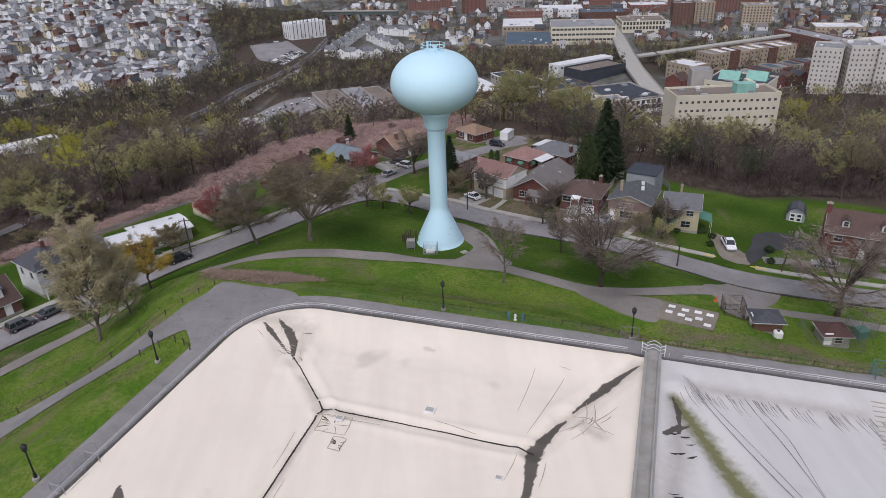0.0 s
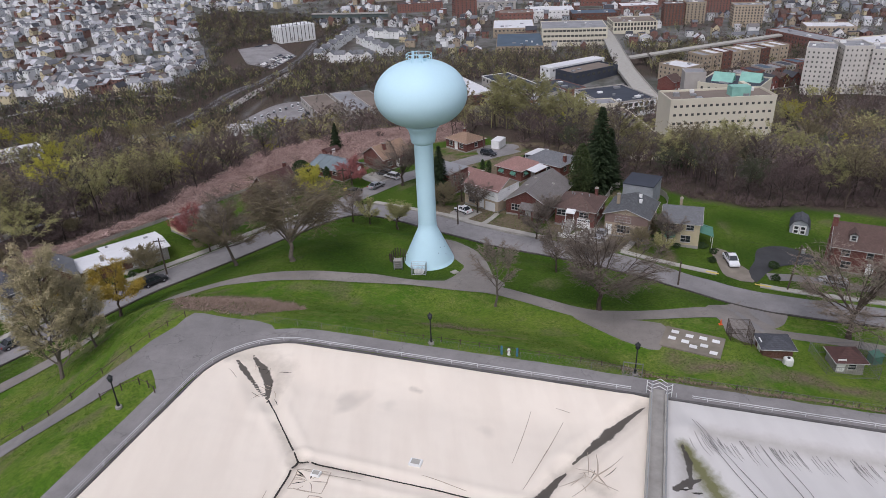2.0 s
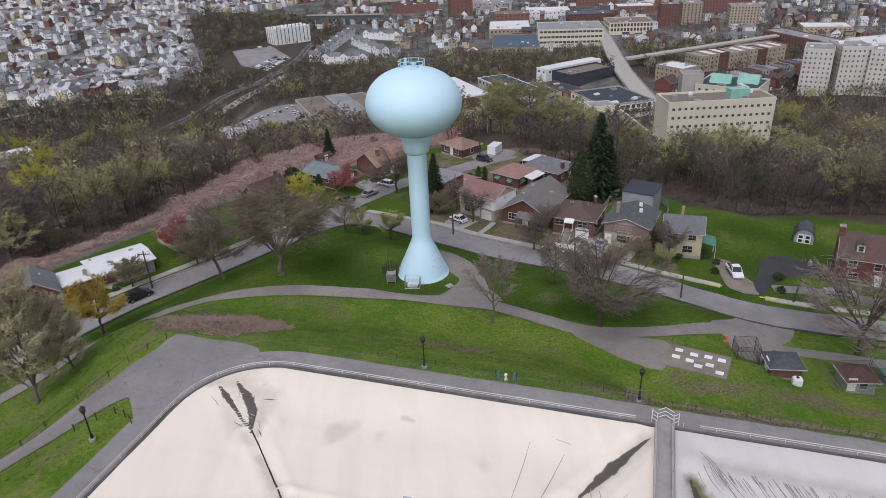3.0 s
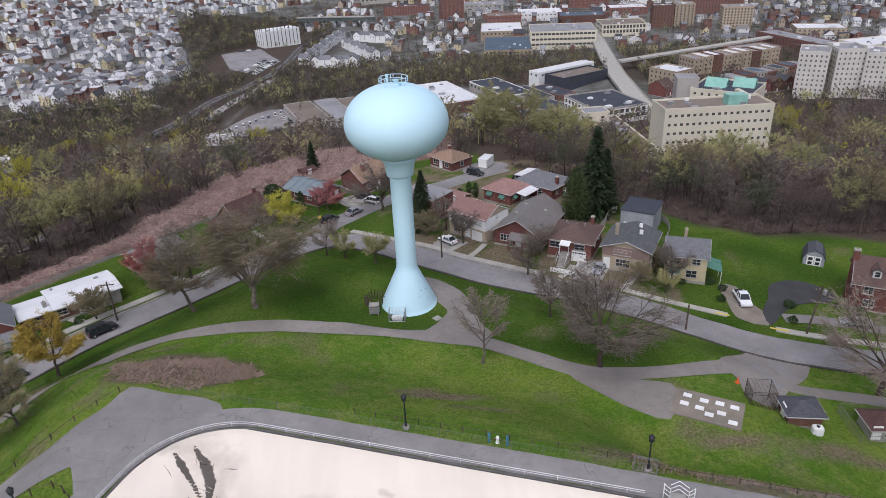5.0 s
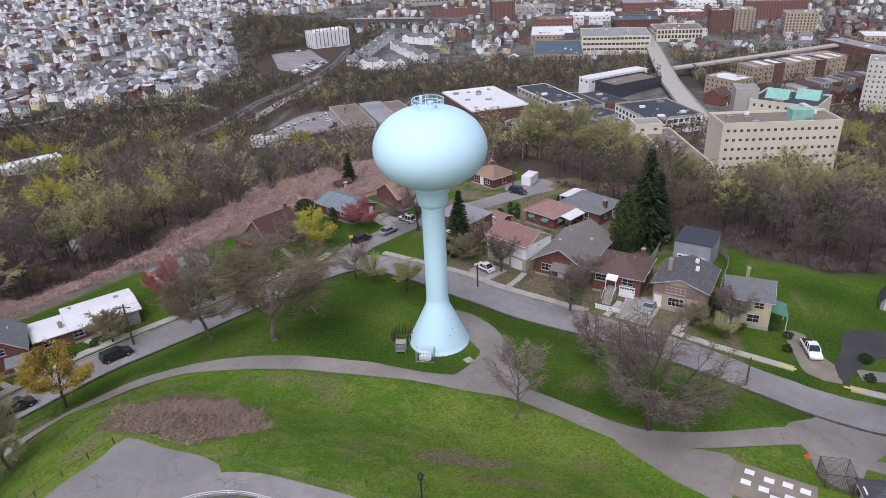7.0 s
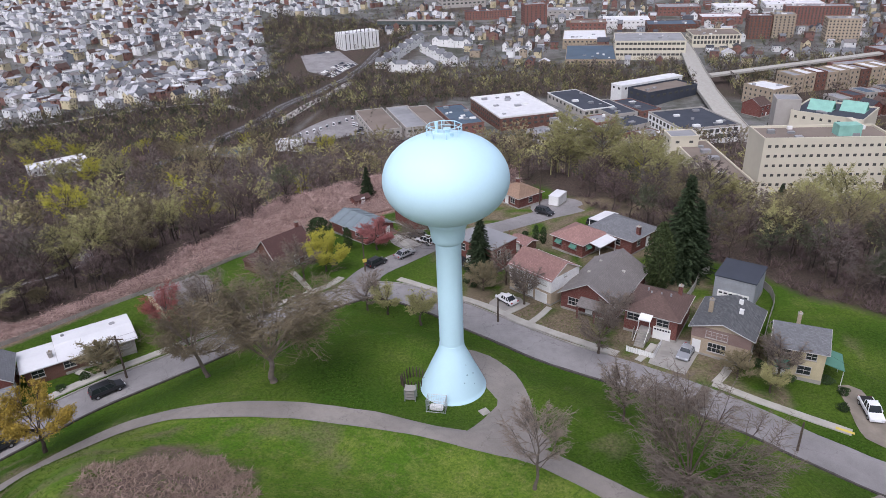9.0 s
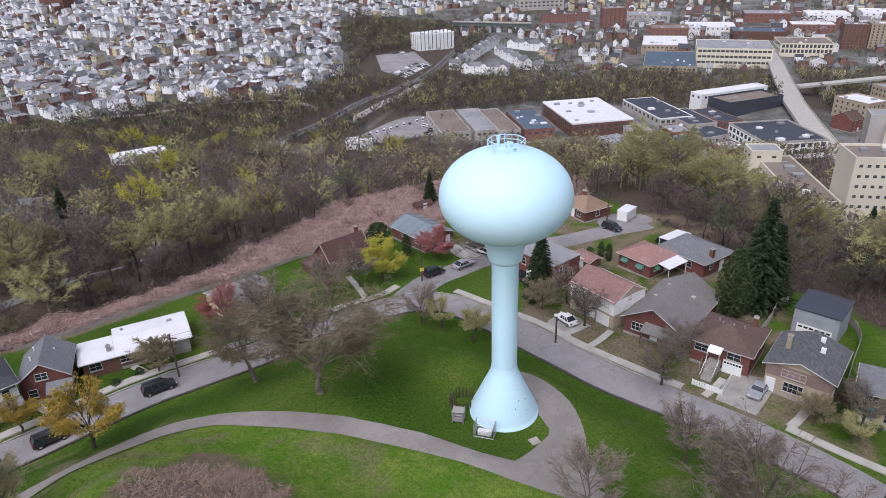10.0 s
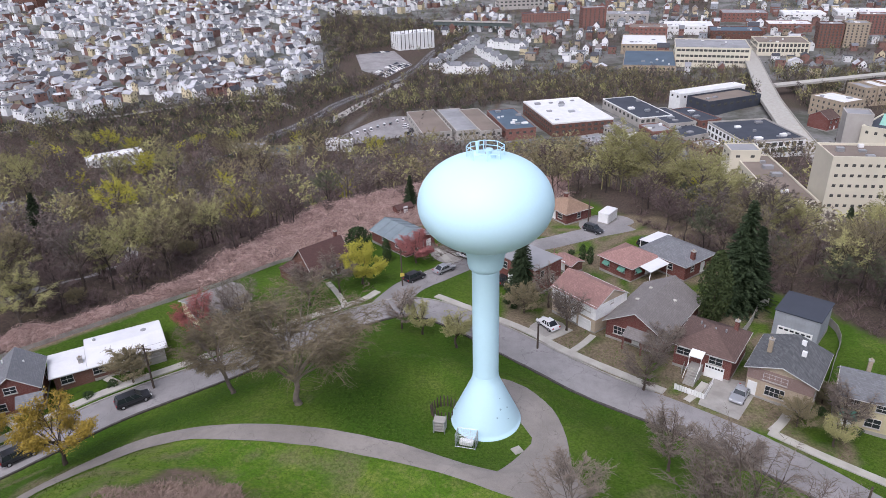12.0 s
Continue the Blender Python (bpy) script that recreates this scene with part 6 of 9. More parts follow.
fence_run("board_fence", "pale board fence along the back garden", [(38.5, 25.5), (41.5, 30.5), (44.5, 36.5), (46.5, 38)], 2.0, 1.6, 0.06, (0.5,), PALE_CONCRETE, False, True)
fence_run("board_fence", "grey board fence behind the garage", [(48.0, 15.0), (50.8, 20.5), (54.2, 27.2), (54.6, 33.0), (50.5, 35.5)], 2.0, 1.5, 0.06, (0.5,), CONCRETE, False, True)
fence_run("board_fence", "pale board fence beside the hip-roofed house", [(27.6, 15.0), (29.8, 20.5), (31.0, 25.8)], 2.0, 1.3, 0.06, (0.5,), PALE_CONCRETE, False, True)


# ---- lamps, poles, wires ----
def park_lamp(x, y):
    z = gz(x, y)
    t = thing("street_lamp", "black cast-iron park lamp with a lantern head", "lamp", pose(x, y, z), "park lamps")
    bm = bmesh.new()
    lathe(bm, [(0.34, -0.4), (0.34, 0.3), (0.3, 0.35)], 12)
    part("plinth", bm, CONCRETE, t)
    bm = bmesh.new()
    lathe(bm, [(0.16, 0.3), (0.16, 0.7), (0.09, 0.95), (0.07, 3.3), (0.11, 3.35), (0.11, 3.45)], 10)
    part("post", bm, DARK_STEEL, t)
    bm = bmesh.new()
    lathe(bm, [(0.12, 3.45), (0.24, 3.62), (0.26, 4.0)], 10)
    part("lantern", bm, GLASS, t)
    bm = bmesh.new()
    lathe(bm, [(0.31, 3.98), (0.3, 4.06), (0.12, 4.24), (0.03, 4.4)], 10)
    part("cap", bm, DARK_STEEL, t)


for x, y in ((-0.9, -43.2), (21.0, -51.4), (-34.4, -51.6), (-39.6, -69.5)):
    park_lamp(x, y)


def utility_pole(x, y, h, lean=(0, 0), arm=True, lamp=False, dark=True, sign=False):
    z = gz(x, y)
    t = thing("utility_pole", "dark wooden utility pole beside the street", "pole", pose(x, y, z), "utility poles")
    bm = bmesh.new()
    top = (lean[0], lean[1], h)
    rod(bm, (0, 0, -0.5), top, 0.17, 0.12, 8)
    part("shaft", bm, BARK, t)
    if arm:
        bm = bmesh.new()
        box(bm, -1.1 + lean[0], 1.1 + lean[0], lean[1] - 0.06, lean[1] + 0.06, h - 0.7, h - 0.56)
        part("crossarm", bm, BARK, t)
        for k in (-1.0, -0.4, 0.4, 1.0):
            bm = bmesh.new()
            lathe(bm, [(0.05, h - 0.56), (0.07, h - 0.46), (0.04, h - 0.36)], 8, x=k + lean[0], y=lean[1])
            part("insulator", bm, CONCRETE, t)
    if lamp:
        bm = bmesh.new()
        lathe(bm, [(0.32, h - 1.5), (0.34, h - 0.7), (0.2, h - 0.6)], 12, x=lean[0] + 0.45, y=lean[1])
        part("transformer", bm, STEEL, t)
    if sign:
        bm = bmesh.new()
        box(bm, -0.4, 0.4, -0.24, -0.19, 2.2, 2.9, 0, pose(0, 0, 0, 0, 0, 25))
        part("sign", bm, YELLOW_PAINT, t, "yellow warning sign")
    return Vector((x + lean[0], y + lean[1], z + h))


tops = [utility_pole(-63.5, -15.0, 7.6), utility_pole(-49.4, 4.9, 7.6), utility_pole(-18.4, 39.6, 7.8, sign=True), utility_pole(6.7, 20.0, 4.6, arm=False), utility_pole(42.7, -10.0, 4.6, arm=False), utility_pole(61.0, -12.2, 8.4, (1.1, 0.2), lamp=True)]
for a, b in ((0, 1), (1, 2)):
    for dz in (0.0, -0.9):
        bm = bmesh.new()
        p, q = tops[a] + Vector((0, 0, dz - 0.3)), tops[b] + Vector((0, 0, dz - 0.3))
        last = p
        for k in range(1, 13):
            f = k / 12
            c = p + (q - p) * f - Vector((0, 0, 1.4 * 4 * f * (1 - f)))
            rod(bm, last, c, 0.018, sides=3)
            last = c
        tagged(part("overhead_wire", bm, DARK_STEEL), "thin black overhead wire", "wire", kind="structure")
for p, q in ((tops[5] + Vector((0, 0, -1)), Vector((78, 0, 2))), (tops[5] + Vector((0, 0, -1.4)), Vector((50, 6, 2))), (tops[2] + Vector((0, 0, -1)), Vector((-32, 42, 1))), (tops[2] + Vector((0, 0, -1)), Vector((4, 40, 1)))):
    bm = bmesh.new()
    last = p
    for k in range(1, 11):
        f = k / 10
        c = p + (q - p) * f - Vector((0, 0, 0.8 * 4 * f * (1 - f)))
        rod(bm, last, c, 0.016, sides=3)
        last = c
    tagged(part("overhead_wire", bm, DARK_STEEL), "thin black service wire", "wire", kind="structure")
# tall pole behind the tower and lattice mast beside the rim
utility_pole(18.2, 75.0, 7.5, arm=False)
mast = thing("lattice_mast", "leaning galvanised lattice mast at the rim", "mast", pose(*from_rim(66.2, -40.0), RIM))
for sx in (-0.7, 0.7):
    for sy in (-0.7, 0.7):
        bm = bmesh.new()
        rod(bm, (sx, sy, -0.5), (sx * 0.4 + 1.0, sy * 0.4, 9), 0.06, sides=5)
        part("leg", bm, PALE_BARK, mast)
for k in range(8):
    bm = bmesh.new()
    f, g = k / 8, (k + 1) / 8
    for (ax, ay), (bx, by) in (((-1, -1), (1, -1)), ((1, -1), (1, 1)), ((1, 1), (-1, 1)), ((-1, 1), (-1, -1))):
        s0, s1 = 0.7 - 0.42 * f, 0.7 - 0.42 * g
        rod(bm, (ax * s0 + f, ay * s0, 9 * f), (bx * s1 + g, by * s1, 9 * g), 0.03, sides=3)
    part("bracing", bm, PALE_BARK, mast)
mesh_cage("blue-grey pipe frame at the end of the rim", *from_rim(63.8, -41.6), -20, 2.6, 1.8, 1.6, 0.5, BLUE_IRON, "frame", "pipe_frame")
mesh_cage("white pipe gate frame at the reservoir edge", *from_rim(-9.8, -77.6), -20, 1.6, 4.2, 1.1, 0.7, STEEL, "gate", "gate_frame")
mesh_cage("steel gate in the chain-link fence", *from_rim(37.2, OFF_ROAD + 0.3), -20, 2.0, 0.12, 1.7, 0.5, FENCE_STEEL, "gate", "fence_gate")

# ---- hydrant, bollards, cones ----
t = thing("fire_hydrant", "white and red fire hydrant by the reservoir road", "hydrant", pose(7.9, -46.3, gz(7.9, -46.3)))
bm = bmesh.new()
lathe(bm, [(0.2, -0.1), (0.2, 0.08), (0.14, 0.1), (0.14, 0.6), (0.18, 0.62), (0.17, 0.75), (0.05, 0.9)], 12)
part("barrel", bm, WHITE_PAINT, t)
bm = bmesh.new()
rod(bm, (-0.28, 0, 0.5), (0.28, 0, 0.5), 0.08, sides=8)
part("outlet", bm, BRICK_RED, t)
for x, y in ((7.1, -46.1), (8.8, -46.7)):
    t = thing("bollard", "blue painted steel bollard guarding the hydrant", "bollard", pose(x, y, gz(x, y)), "bollards by the hydrant")
    bm = bmesh.new()
    lathe(bm, [(0.13, -0.2), (0.13, 1.05), (0.08, 1.15)], 12)
    part("post", bm, BLUE_IRON, t)
ORANGE = surf("orange_plastic", (0.75, 0.13, 0.03), 0.5, (0.8, 0.2), 6.0)
t = thing("traffic_cone", "orange traffic cone on the asphalt", "cone", pose(42.4, -27.2, gz(42.4, -27.2) + 0.1))
bm = bmesh.new()
lathe(bm, [(0.26, 0.03), (0.16, 0.06), (0.05, 0.85)], 12)
part("cone", bm, ORANGE, t)
bm = bmesh.new()
box(bm, -0.28, 0.28, -0.28, 0.28, 0, 0.04)
part("base", bm, ORANGE, t)
TYRE = surf("black_rubber", (0.018, 0.018, 0.018), 0.8, (0.8, 0.2), 10.0)
LAMP_RED = surf("red_tail_lamp", (0.35, 0.02, 0.02), 0.3, (0.9, 0.1), 5.0, bumpy=0)
LAMP_CLEAR = surf("clear_headlamp", (0.7, 0.72, 0.74), 0.15, (0.9, 0.1), 5.0, bumpy=0)
CAR_PAINT = {n: surf(n + "_car_paint", c, 0.28, (0.92, 0.1), 3.0, 0.3, metal=mt, bumpy=0, spec=0.6) for n, c, mt in (("black", (0.03, 0.032, 0.037), 0.3), ("silver", (0.42, 0.43, 0.45), 0.5), ("white", (0.75, 0.75, 0.76), 0.0), ("grey", (0.10, 0.105, 0.115), 0.3), ("red", (0.3, 0.03, 0.03), 0.1))}


def vehicle(x, y, yaw, colour, kind="suv", label="", length=4.7, z=None, name="car"):
    """A parked vehicle, nose along its own x."""
    L, W = length / 2, 0.92
    t = thing(name, label, "car" if kind != "pickup" else "truck", pose(x, y, (gz(x, y) if z is None else z) + 0.11, 0, 0, yaw))
    paint = CAR_PAINT[colour]
    roof = {"suv": 1.68, "sedan": 1.44, "pickup": 1.78, "van": 2.1}[kind]
    belt = 0.98 if kind != "sedan" else 0.9
    side = [(-L, 0.35), (-L + 0.04, belt - 0.1), (-L + 0.12, belt), (L - 1.15 if kind != "sedan" else L - 1.25, belt), (L - 0.12, belt - 0.18), (L, belt - 0.42), (L, 0.35)]
    bm = bmesh.new()
    def loft(outline, w0, w1, zmid):
        rings = []
        for s in (-1, 1):
            rings.append([bm.verts.new((px, s * (w0 if pz <= zmid else w1), pz)) for px, pz in outline])
        n = len(outline)
        bm.faces.new(rings[0])
        bm.faces.new(rings[1][::-1])
        for i in range(n):
            j = (i + 1) % n
            bm.faces.new((rings[0][i], rings[0][j], rings[1][j], rings[1][i]))
    loft(side, W, W, 9)
    bmesh.ops.bevel(bm, geom=bm.edges, offset=0.06, segments=2, affect="EDGES")
    part("body", bm, paint, t)
    if kind == "sedan":
        cab = [(-L + 0.55, belt - 0.05), (-L + 1.25, roof), (0.35, roof), (L - 1.35, belt - 0.05)]
    elif kind == "pickup":
        cab = [(-0.55, belt - 0.05), (-0.45, roof), (0.75, roof), (L - 1.2, belt - 0.05)]
    else:
        cab = [(-L + 0.12, belt - 0.05), (-L + 0.42, roof), (0.5, roof), (L - 1.1, belt - 0.05)]
    bm = bmesh.new()
    loft(cab, W - 0.08, W - 0.22, belt)
    bmesh.ops.bevel(bm, geom=bm.edges, offset=0.05, segments=2, affect="EDGES")
    part("cabin_glass", bm, GLASS, t, "dark tinted windows")
    bm = bmesh.new()
    box(bm, cab[1][0] + 0.05, cab[2][0] - 0.02, -W + 0.24, W - 0.24, roof - 0.05, roof + 0.035)
    bmesh.ops.bevel(bm, geom=bm.edges, offset=0.03, segments=1, affect="EDGES")
    part("roof", bm, paint, t)
    for (ax, az), (bx, bz) in ((cab[0], cab[1]), (cab[3], cab[2])):
        for s in (-1, 1):
            bm = bmesh.new()
            rod(bm, (ax, s * (W - 0.06), az), (bx, s * (W - 0.2), bz), 0.045, sides=5)
            part("pillar", bm, paint, t)
    for f in (0.36, 0.68) if kind != "pickup" else (0.5,):
        for s in (-1, 1):
            bm = bmesh.new()
            low, high = cab[0][0] + (cab[3][0] - cab[0][0]) * f, cab[1][0] + (cab[2][0] - cab[1][0]) * f
            rod(bm, (low, s * (W - 0.07), belt - 0.03), (high, s * (W - 0.2), roof - 0.02), 0.05, sides=4)
            part("pillar", bm, paint, t)
    for s in (-1, 1):
        bm = bmesh.new()
        box(bm, -L + 0.3, L - 0.3, s * W - 0.015, s * W + 0.02, 0.36, 0.5)
        part("sill", bm, TYRE, t)
    if kind == "pickup":
        bm = bmesh.new()
        box(bm, -L + 0.15, -0.6, -W + 0.14, W - 0.14, belt - 0.02, belt + 0.02)
        part("bed", bm, TYRE, t, "dark open load bed")
    for wx in (-L + 0.85, L - 0.9):
        for s in (-1, 1):
            bm = bmesh.new()
            rod(bm, (wx, s * (W - 0.2), 0.33), (wx, s * (W + 0.02), 0.33), 0.34, sides=16)
            wheel = part("wheel", bm, TYRE, t)
            bm = bmesh.new()
            rod(bm, (wx, s * W, 0.33), (wx, s * (W + 0.035), 0.33), 0.2, sides=10)
            part("rim", bm, STEEL, wheel)
    for s in (-1, 1):
        bm = bmesh.new()
        box(bm, L - 0.06, L + 0.015, s * 0.62 - 0.2, s * 0.62 + 0.2, 0.6, 0.76)
        part("headlight", bm, LAMP_CLEAR, t)
        bm = bmesh.new()
        box(bm, -L - 0.015, -L + 0.08, s * 0.7 - 0.15, s * 0.7 + 0.15, 0.7, 0.92)
        part("tail_light", bm, LAMP_RED, t)
        bm = bmesh.new()
        box(bm, 0.75, 0.92, s * (W + 0.02) - 0.02, s * (W + 0.14), belt, belt + 0.14)
        part("mirror", bm, paint, t)
    return t


vehicle(-50.6, 1.4, 44, "black", "suv", "black sport utility car parked at the kerb", 4.8)
vehicle(-59.4, -10.6, 50, "black", "suv", "black car parked under a yellow tree", 4.6)
vehicle(-69.9, -20.2, 53, "grey", "suv", "dark grey hatchback with a roof window parked at the kerb", 4.5)
vehicle(-66.8, -16.4, 52, "grey", "sedan", "dark grey sedan parked at the kerb", 4.6)
vehicle(-11.4, 46.8, 47, "silver", "sedan", "silver sedan parked on the side street", 4.6)
vehicle(-16.6, 42.6, 50, "black", "suv", "dark green-black estate car at the corner", 4.4)
vehicle(34.6, 10.2, 238, "silver", "sedan", "silver compact car on a concrete driveway", 4.1)
vehicle(18.9, 69.6, -40, "black", "suv", "black car parked at an angle in the yard", 4.6)
vehicle(8.4, 26.6, 130, "white", "sedan", "small white car on a worn driveway", 4.2)
vehicle(55.6, -2.0, 262, "white", "pickup", "white pickup truck on gravel", 4.9, name="pickup_truck")
vehicle(70.3, -10.2, 158, "silver", "sedan", "silver sedan on the asphalt drive", 4.7)
vehicle(-7.6, 53.4, 140, "white", "suv", "white car on the forecourt beside a house", 4.4)
vehicle(-9.6, 56.5, 140, "grey", "suv", "grey car on the forecourt beside a house", 4.4)
vehicle(1.0, 43.0, 45, "black", "suv", "black pickup beside the flat-roofed house", 4.8)
vehicle(29.5, 62, -30, "black", "suv", "dark car beside a stone wall", 4.3)

# ---- trees ----
class Sticks:
    """Collects branches, twigs and leaves as plain triangles and quads."""

    def __init__(self):
        self.v, self.f = [], []

    def bar(self, a, b, r0, r1, sides=4):
        d = b - a
        if d.length < 1e-5:
            return
        q = d.to_track_quat("Z", "Y")
        n = len(self.v)
        for p, r in ((a, r0), (b, r1)):
            for i in range(sides):
                t = 6.28318 * i / sides
                self.v.append(p + q @ Vector((r * math.cos(t), r * math.sin(t), 0)))
        for i in range(sides):
            j = (i + 1) % sides
            self.f.append((n + i, n + j, n + sides + j, n + sides + i))

    def blade(self, a, b, w, rng):
        d = b - a
        s = d.cross(Vector((rng.uniform(-1, 1), rng.uniform(-1, 1), rng.uniform(-1, 1))))
        if s.length < 1e-5:
            return
        s = s.normalized() * w * 0.5
        n = len(self.v)
        self.v += [a - s, a + s, b]
        self.f.append((n, n + 1, n + 2))

    def leaf(self, p, size, rng):
        a = Vector((rng.uniform(-1, 1), rng.uniform(-1, 1), rng.uniform(-1, 1))).normalized() * size
        b = a.cross(Vector((rng.uniform(-1, 1), rng.uniform(-1, 1), rng.uniform(-1, 1)))).normalized() * size * 0.6
        n = len(self.v)
        self.v += [p - a, p + b, p + a, p - b]
        self.f.append((n, n + 1, n + 2, n + 3))

    def mesh(self, name, material):
        me = bpy.data.meshes.new(name)
        me.from_pydata([tuple(p) for p in self.v], [], self.f)
        me.materials.append(material)
        return me


def plant(meshes, x, y, label, yaw=0.0, s=1.0, category="tree", group="", name="tree"):
    t = thing(name, label, category, pose(x, y, gz(x, y), 0, 0, yaw) @ Matrix.Scale(s, 4), group)
    mesh_part("trunk", meshes[0], None, t)
    mesh_part("crown", meshes[1], None, t)
    return t


def spruce_meshes(seed, height, width, mat):
    rng = random.Random(seed)
    wood, crown = Sticks(), Sticks()
    wood.bar(Vector((0, 0, -0.3)), Vector((0, 0, height)), height * 0.018, 0.02, 6)
    z = height * 0.06
    while z < height * 0.985:
        f = 1 - z / height
        n = int(9 + 8 * f)
        for k in range(n):
            a = rng.uniform(0, 6.28)
            r = width * (f ** 0.85) * rng.uniform(0.6, 1.1)
            tip = Vector((r * math.cos(a), r * math.sin(a), z - r * 0.22 + rng.uniform(-0.2, 0.2)))
            root = Vector((0, 0, z + r * 0.1))
            m = int(4 + r * 5)
            for j in range(m):
                g = (j + 1) / m
                p = root.lerp(tip, g)
                for s in (-1, 1):
                    o = Vector((-math.sin(a), math.cos(a), -0.25)) * s * (0.28 + 0.35 * (1 - g) * r * 0.5) + Vector((math.cos(a), math.sin(a), 0)) * 0.35
                    crown.blade(p, p + o * rng.uniform(0.7, 1.2), 0.22, rng)
        z += height * 0.016 + 0.08
    return wood.mesh("trunk", BARK), crown.mesh("crown", mat)


def shrub_meshes(seed, w, h, mat, n=500, size=0.14, bark=None):
    """A dense bush or columnar evergreen of small leaves on short stems."""
    rng = random.Random(seed)
    wood, crown = Sticks(), Sticks()
    wood.bar(Vector((0, 0, -0.2)), Vector((0, 0, h * 0.75)), 0.07, 0.02, 5)
    for k in range(n):
        a, u = rng.uniform(0, 6.28), rng.random()
        zz = h * (0.03 + 0.97 * u)
        r = 0.5 * w * math.sin(min(3.1, 0.35 + 2.7 * u)) ** 0.7 * rng.uniform(0.55, 1.08) * (1 + 0.2 * math.sin(3 * a + seed))
        crown.leaf(Vector((r * math.cos(a), r * math.sin(a), zz)), size * rng.uniform(0.6, 1.4), rng)
    return wood.mesh("trunk", bark or BARK), crown.mesh("crown", mat)


def limbed(seed, height, width, levels=(8, 7, 5, 5), clear=0.2, droop=0.0, girth=0.028, twig=0.035, rise=0.75, lean=0.0, leaf=0.0, leaves=0, sides=6, spread=0.9, flatwood=False, fork=0.0, mid=0.0):
    """A tree by its forks: a bent stem, limbs that arch out and up, branches, then fine twigs, with buds or leaves on them.
    fork: the height, as a share, at which the stem ends in spreading limbs (0: the stem runs to the top)."""
    rng = random.Random(seed)
    wood, crown = Sticks(), Sticks()
    r = height * girth
    n1, n2, n3, n4 = levels

    def thick(a, b, r0, r1, k):
        if flatwood and k < 4:
            crown.blade(a, b, r0 * 2.2, rng)
        else:
            wood.bar(a, b, r0, r1, k)

    steps = 2 if flatwood else 5
    taper = 0.4 if fork else 0.85
    low = clear / (fork or 0.8)
    stem = [Vector((0, 0, -0.4))]
    for k in range(1, steps + 1):
        f = k / steps
        stem.append(Vector((lean * height * f + rng.uniform(-0.02, 0.02) * height, rng.uniform(-0.02, 0.02) * height, height * (fork or 0.8) * f)))
    if not flatwood:
        wood.bar(stem[0], Vector((0, 0, 0.5)), r * 1.55, r * 1.05, sides)
        stem[0] = Vector((0, 0, 0.3))
    for k in range(steps):
        f = k / steps
        wood.bar(stem[k], stem[k + 1], r * (1.05 - taper * f), r * (1.03 - taper * (k + 1) / steps), sides if f < 0.4 else max(3, sides - 2))

    def arch(a, heading, length, up, bend):
        """Three points of a curved bough."""
        d = Vector((math.cos(heading), math.sin(heading), up)).normalized()
        m = a + d * length * 0.5
        e = Vector((math.cos(heading + rng.gauss(0, 0.25)), math.sin(heading + rng.gauss(0, 0.25)), up + bend)).normalized()
        return [a, m + Vector((rng.gauss(0, 0.04), rng.gauss(0, 0.04), 0)) * length, m + e * length * 0.5]

    def on(path, f):
        return path[0].lerp(path[1], f * 2) if f < 0.5 else path[1].lerp(path[2], f * 2 - 1)

    for i in range(n1):
        f = low + (1 - low) * ((i + rng.random() * 0.6) / n1) ** 0.9 * 0.97
        near = min(steps - 1, int(f * steps))
        a = stem[near].lerp(stem[near + 1], f * steps - near)
        head = i * 2.4 + rng.uniform(-0.5, 0.5)
        if fork:
            up = math.tan(math.radians(26 + 54 * ((i * 0.618) % 1.0) ** 0.9)) * rise
        else:
            up = rise * rng.uniform(0.6, 1.3) + 1.3 * max(0.0, f - 0.6)
        d = Vector((math.cos(head), math.sin(head), up)).normalized()
        c0 = height * (mid or 0.54 + 0.35 * clear)
        ex, ez = width * 0.5, height - c0
        q = Vector(((a.x - lean * c0) / ex, a.y / ex, (a.z - c0) / ez))
        e = Vector((d.x / ex, d.y / ex, d.z / ez))
        root = max(0.02, q.dot(e) ** 2 - e.dot(e) * (q.dot(q) - 1))
        ln = max(height * 0.08, (-q.dot(e) + math.sqrt(root)) / e.dot(e) * rng.uniform(0.7, 1.0))
        limb = arch(a, head, ln, up, 0.25 - droop)
        rl = r * ((0.4 if fork else 0.5) - (0.1 if fork else 0.27) * f)
        thick(limb[0], limb[1], rl, rl * 0.7, max(3, sides - 2))
        thick(limb[1], limb[2], rl * 0.7, rl * 0.35, 3)
        for j in range(n2):
            g = 0.22 + 0.78 * (j + rng.random()) / n2
            p = on(limb, g)
            h2 = head + rng.choice((-1, 1)) * rng.uniform(0.3, 1.2) * spread
            l2 = ln * rng.uniform(0.28, 0.5) * (1.15 - 0.45 * g)
            bough = arch(p, h2, l2, up * 0.6 + rng.uniform(-0.3, 0.7), 0.2 - 1.6 * droop)
            rb = rl * 0.32 * (1.2 - 0.6 * g) + 0.012
            thick(bough[0], bough[1], rb, rb * 0.7, 3)
            thick(bough[1], bough[2], rb * 0.7, rb * 0.4, 3)
            for q in range(n3):
                p2 = on(bough, 0.2 + 0.8 * (q + rng.random()) / n3)
                h3 = h2 + rng.gauss(0, 0.9)
                l3 = l2 * rng.uniform(0.35, 0.65)
                e3 = p2 + Vector((math.cos(h3), math.sin(h3), rng.uniform(-0.25, 0.95) - 1.6 * droop)).normalized() * l3
                crown.blade(p2, e3, twig * 1.9, rng)
                for w in range(n4):
                    p3 = p2.lerp(e3, (w + rng.random()) / n4)
                    h4 = h3 + rng.gauss(0, 0.9)
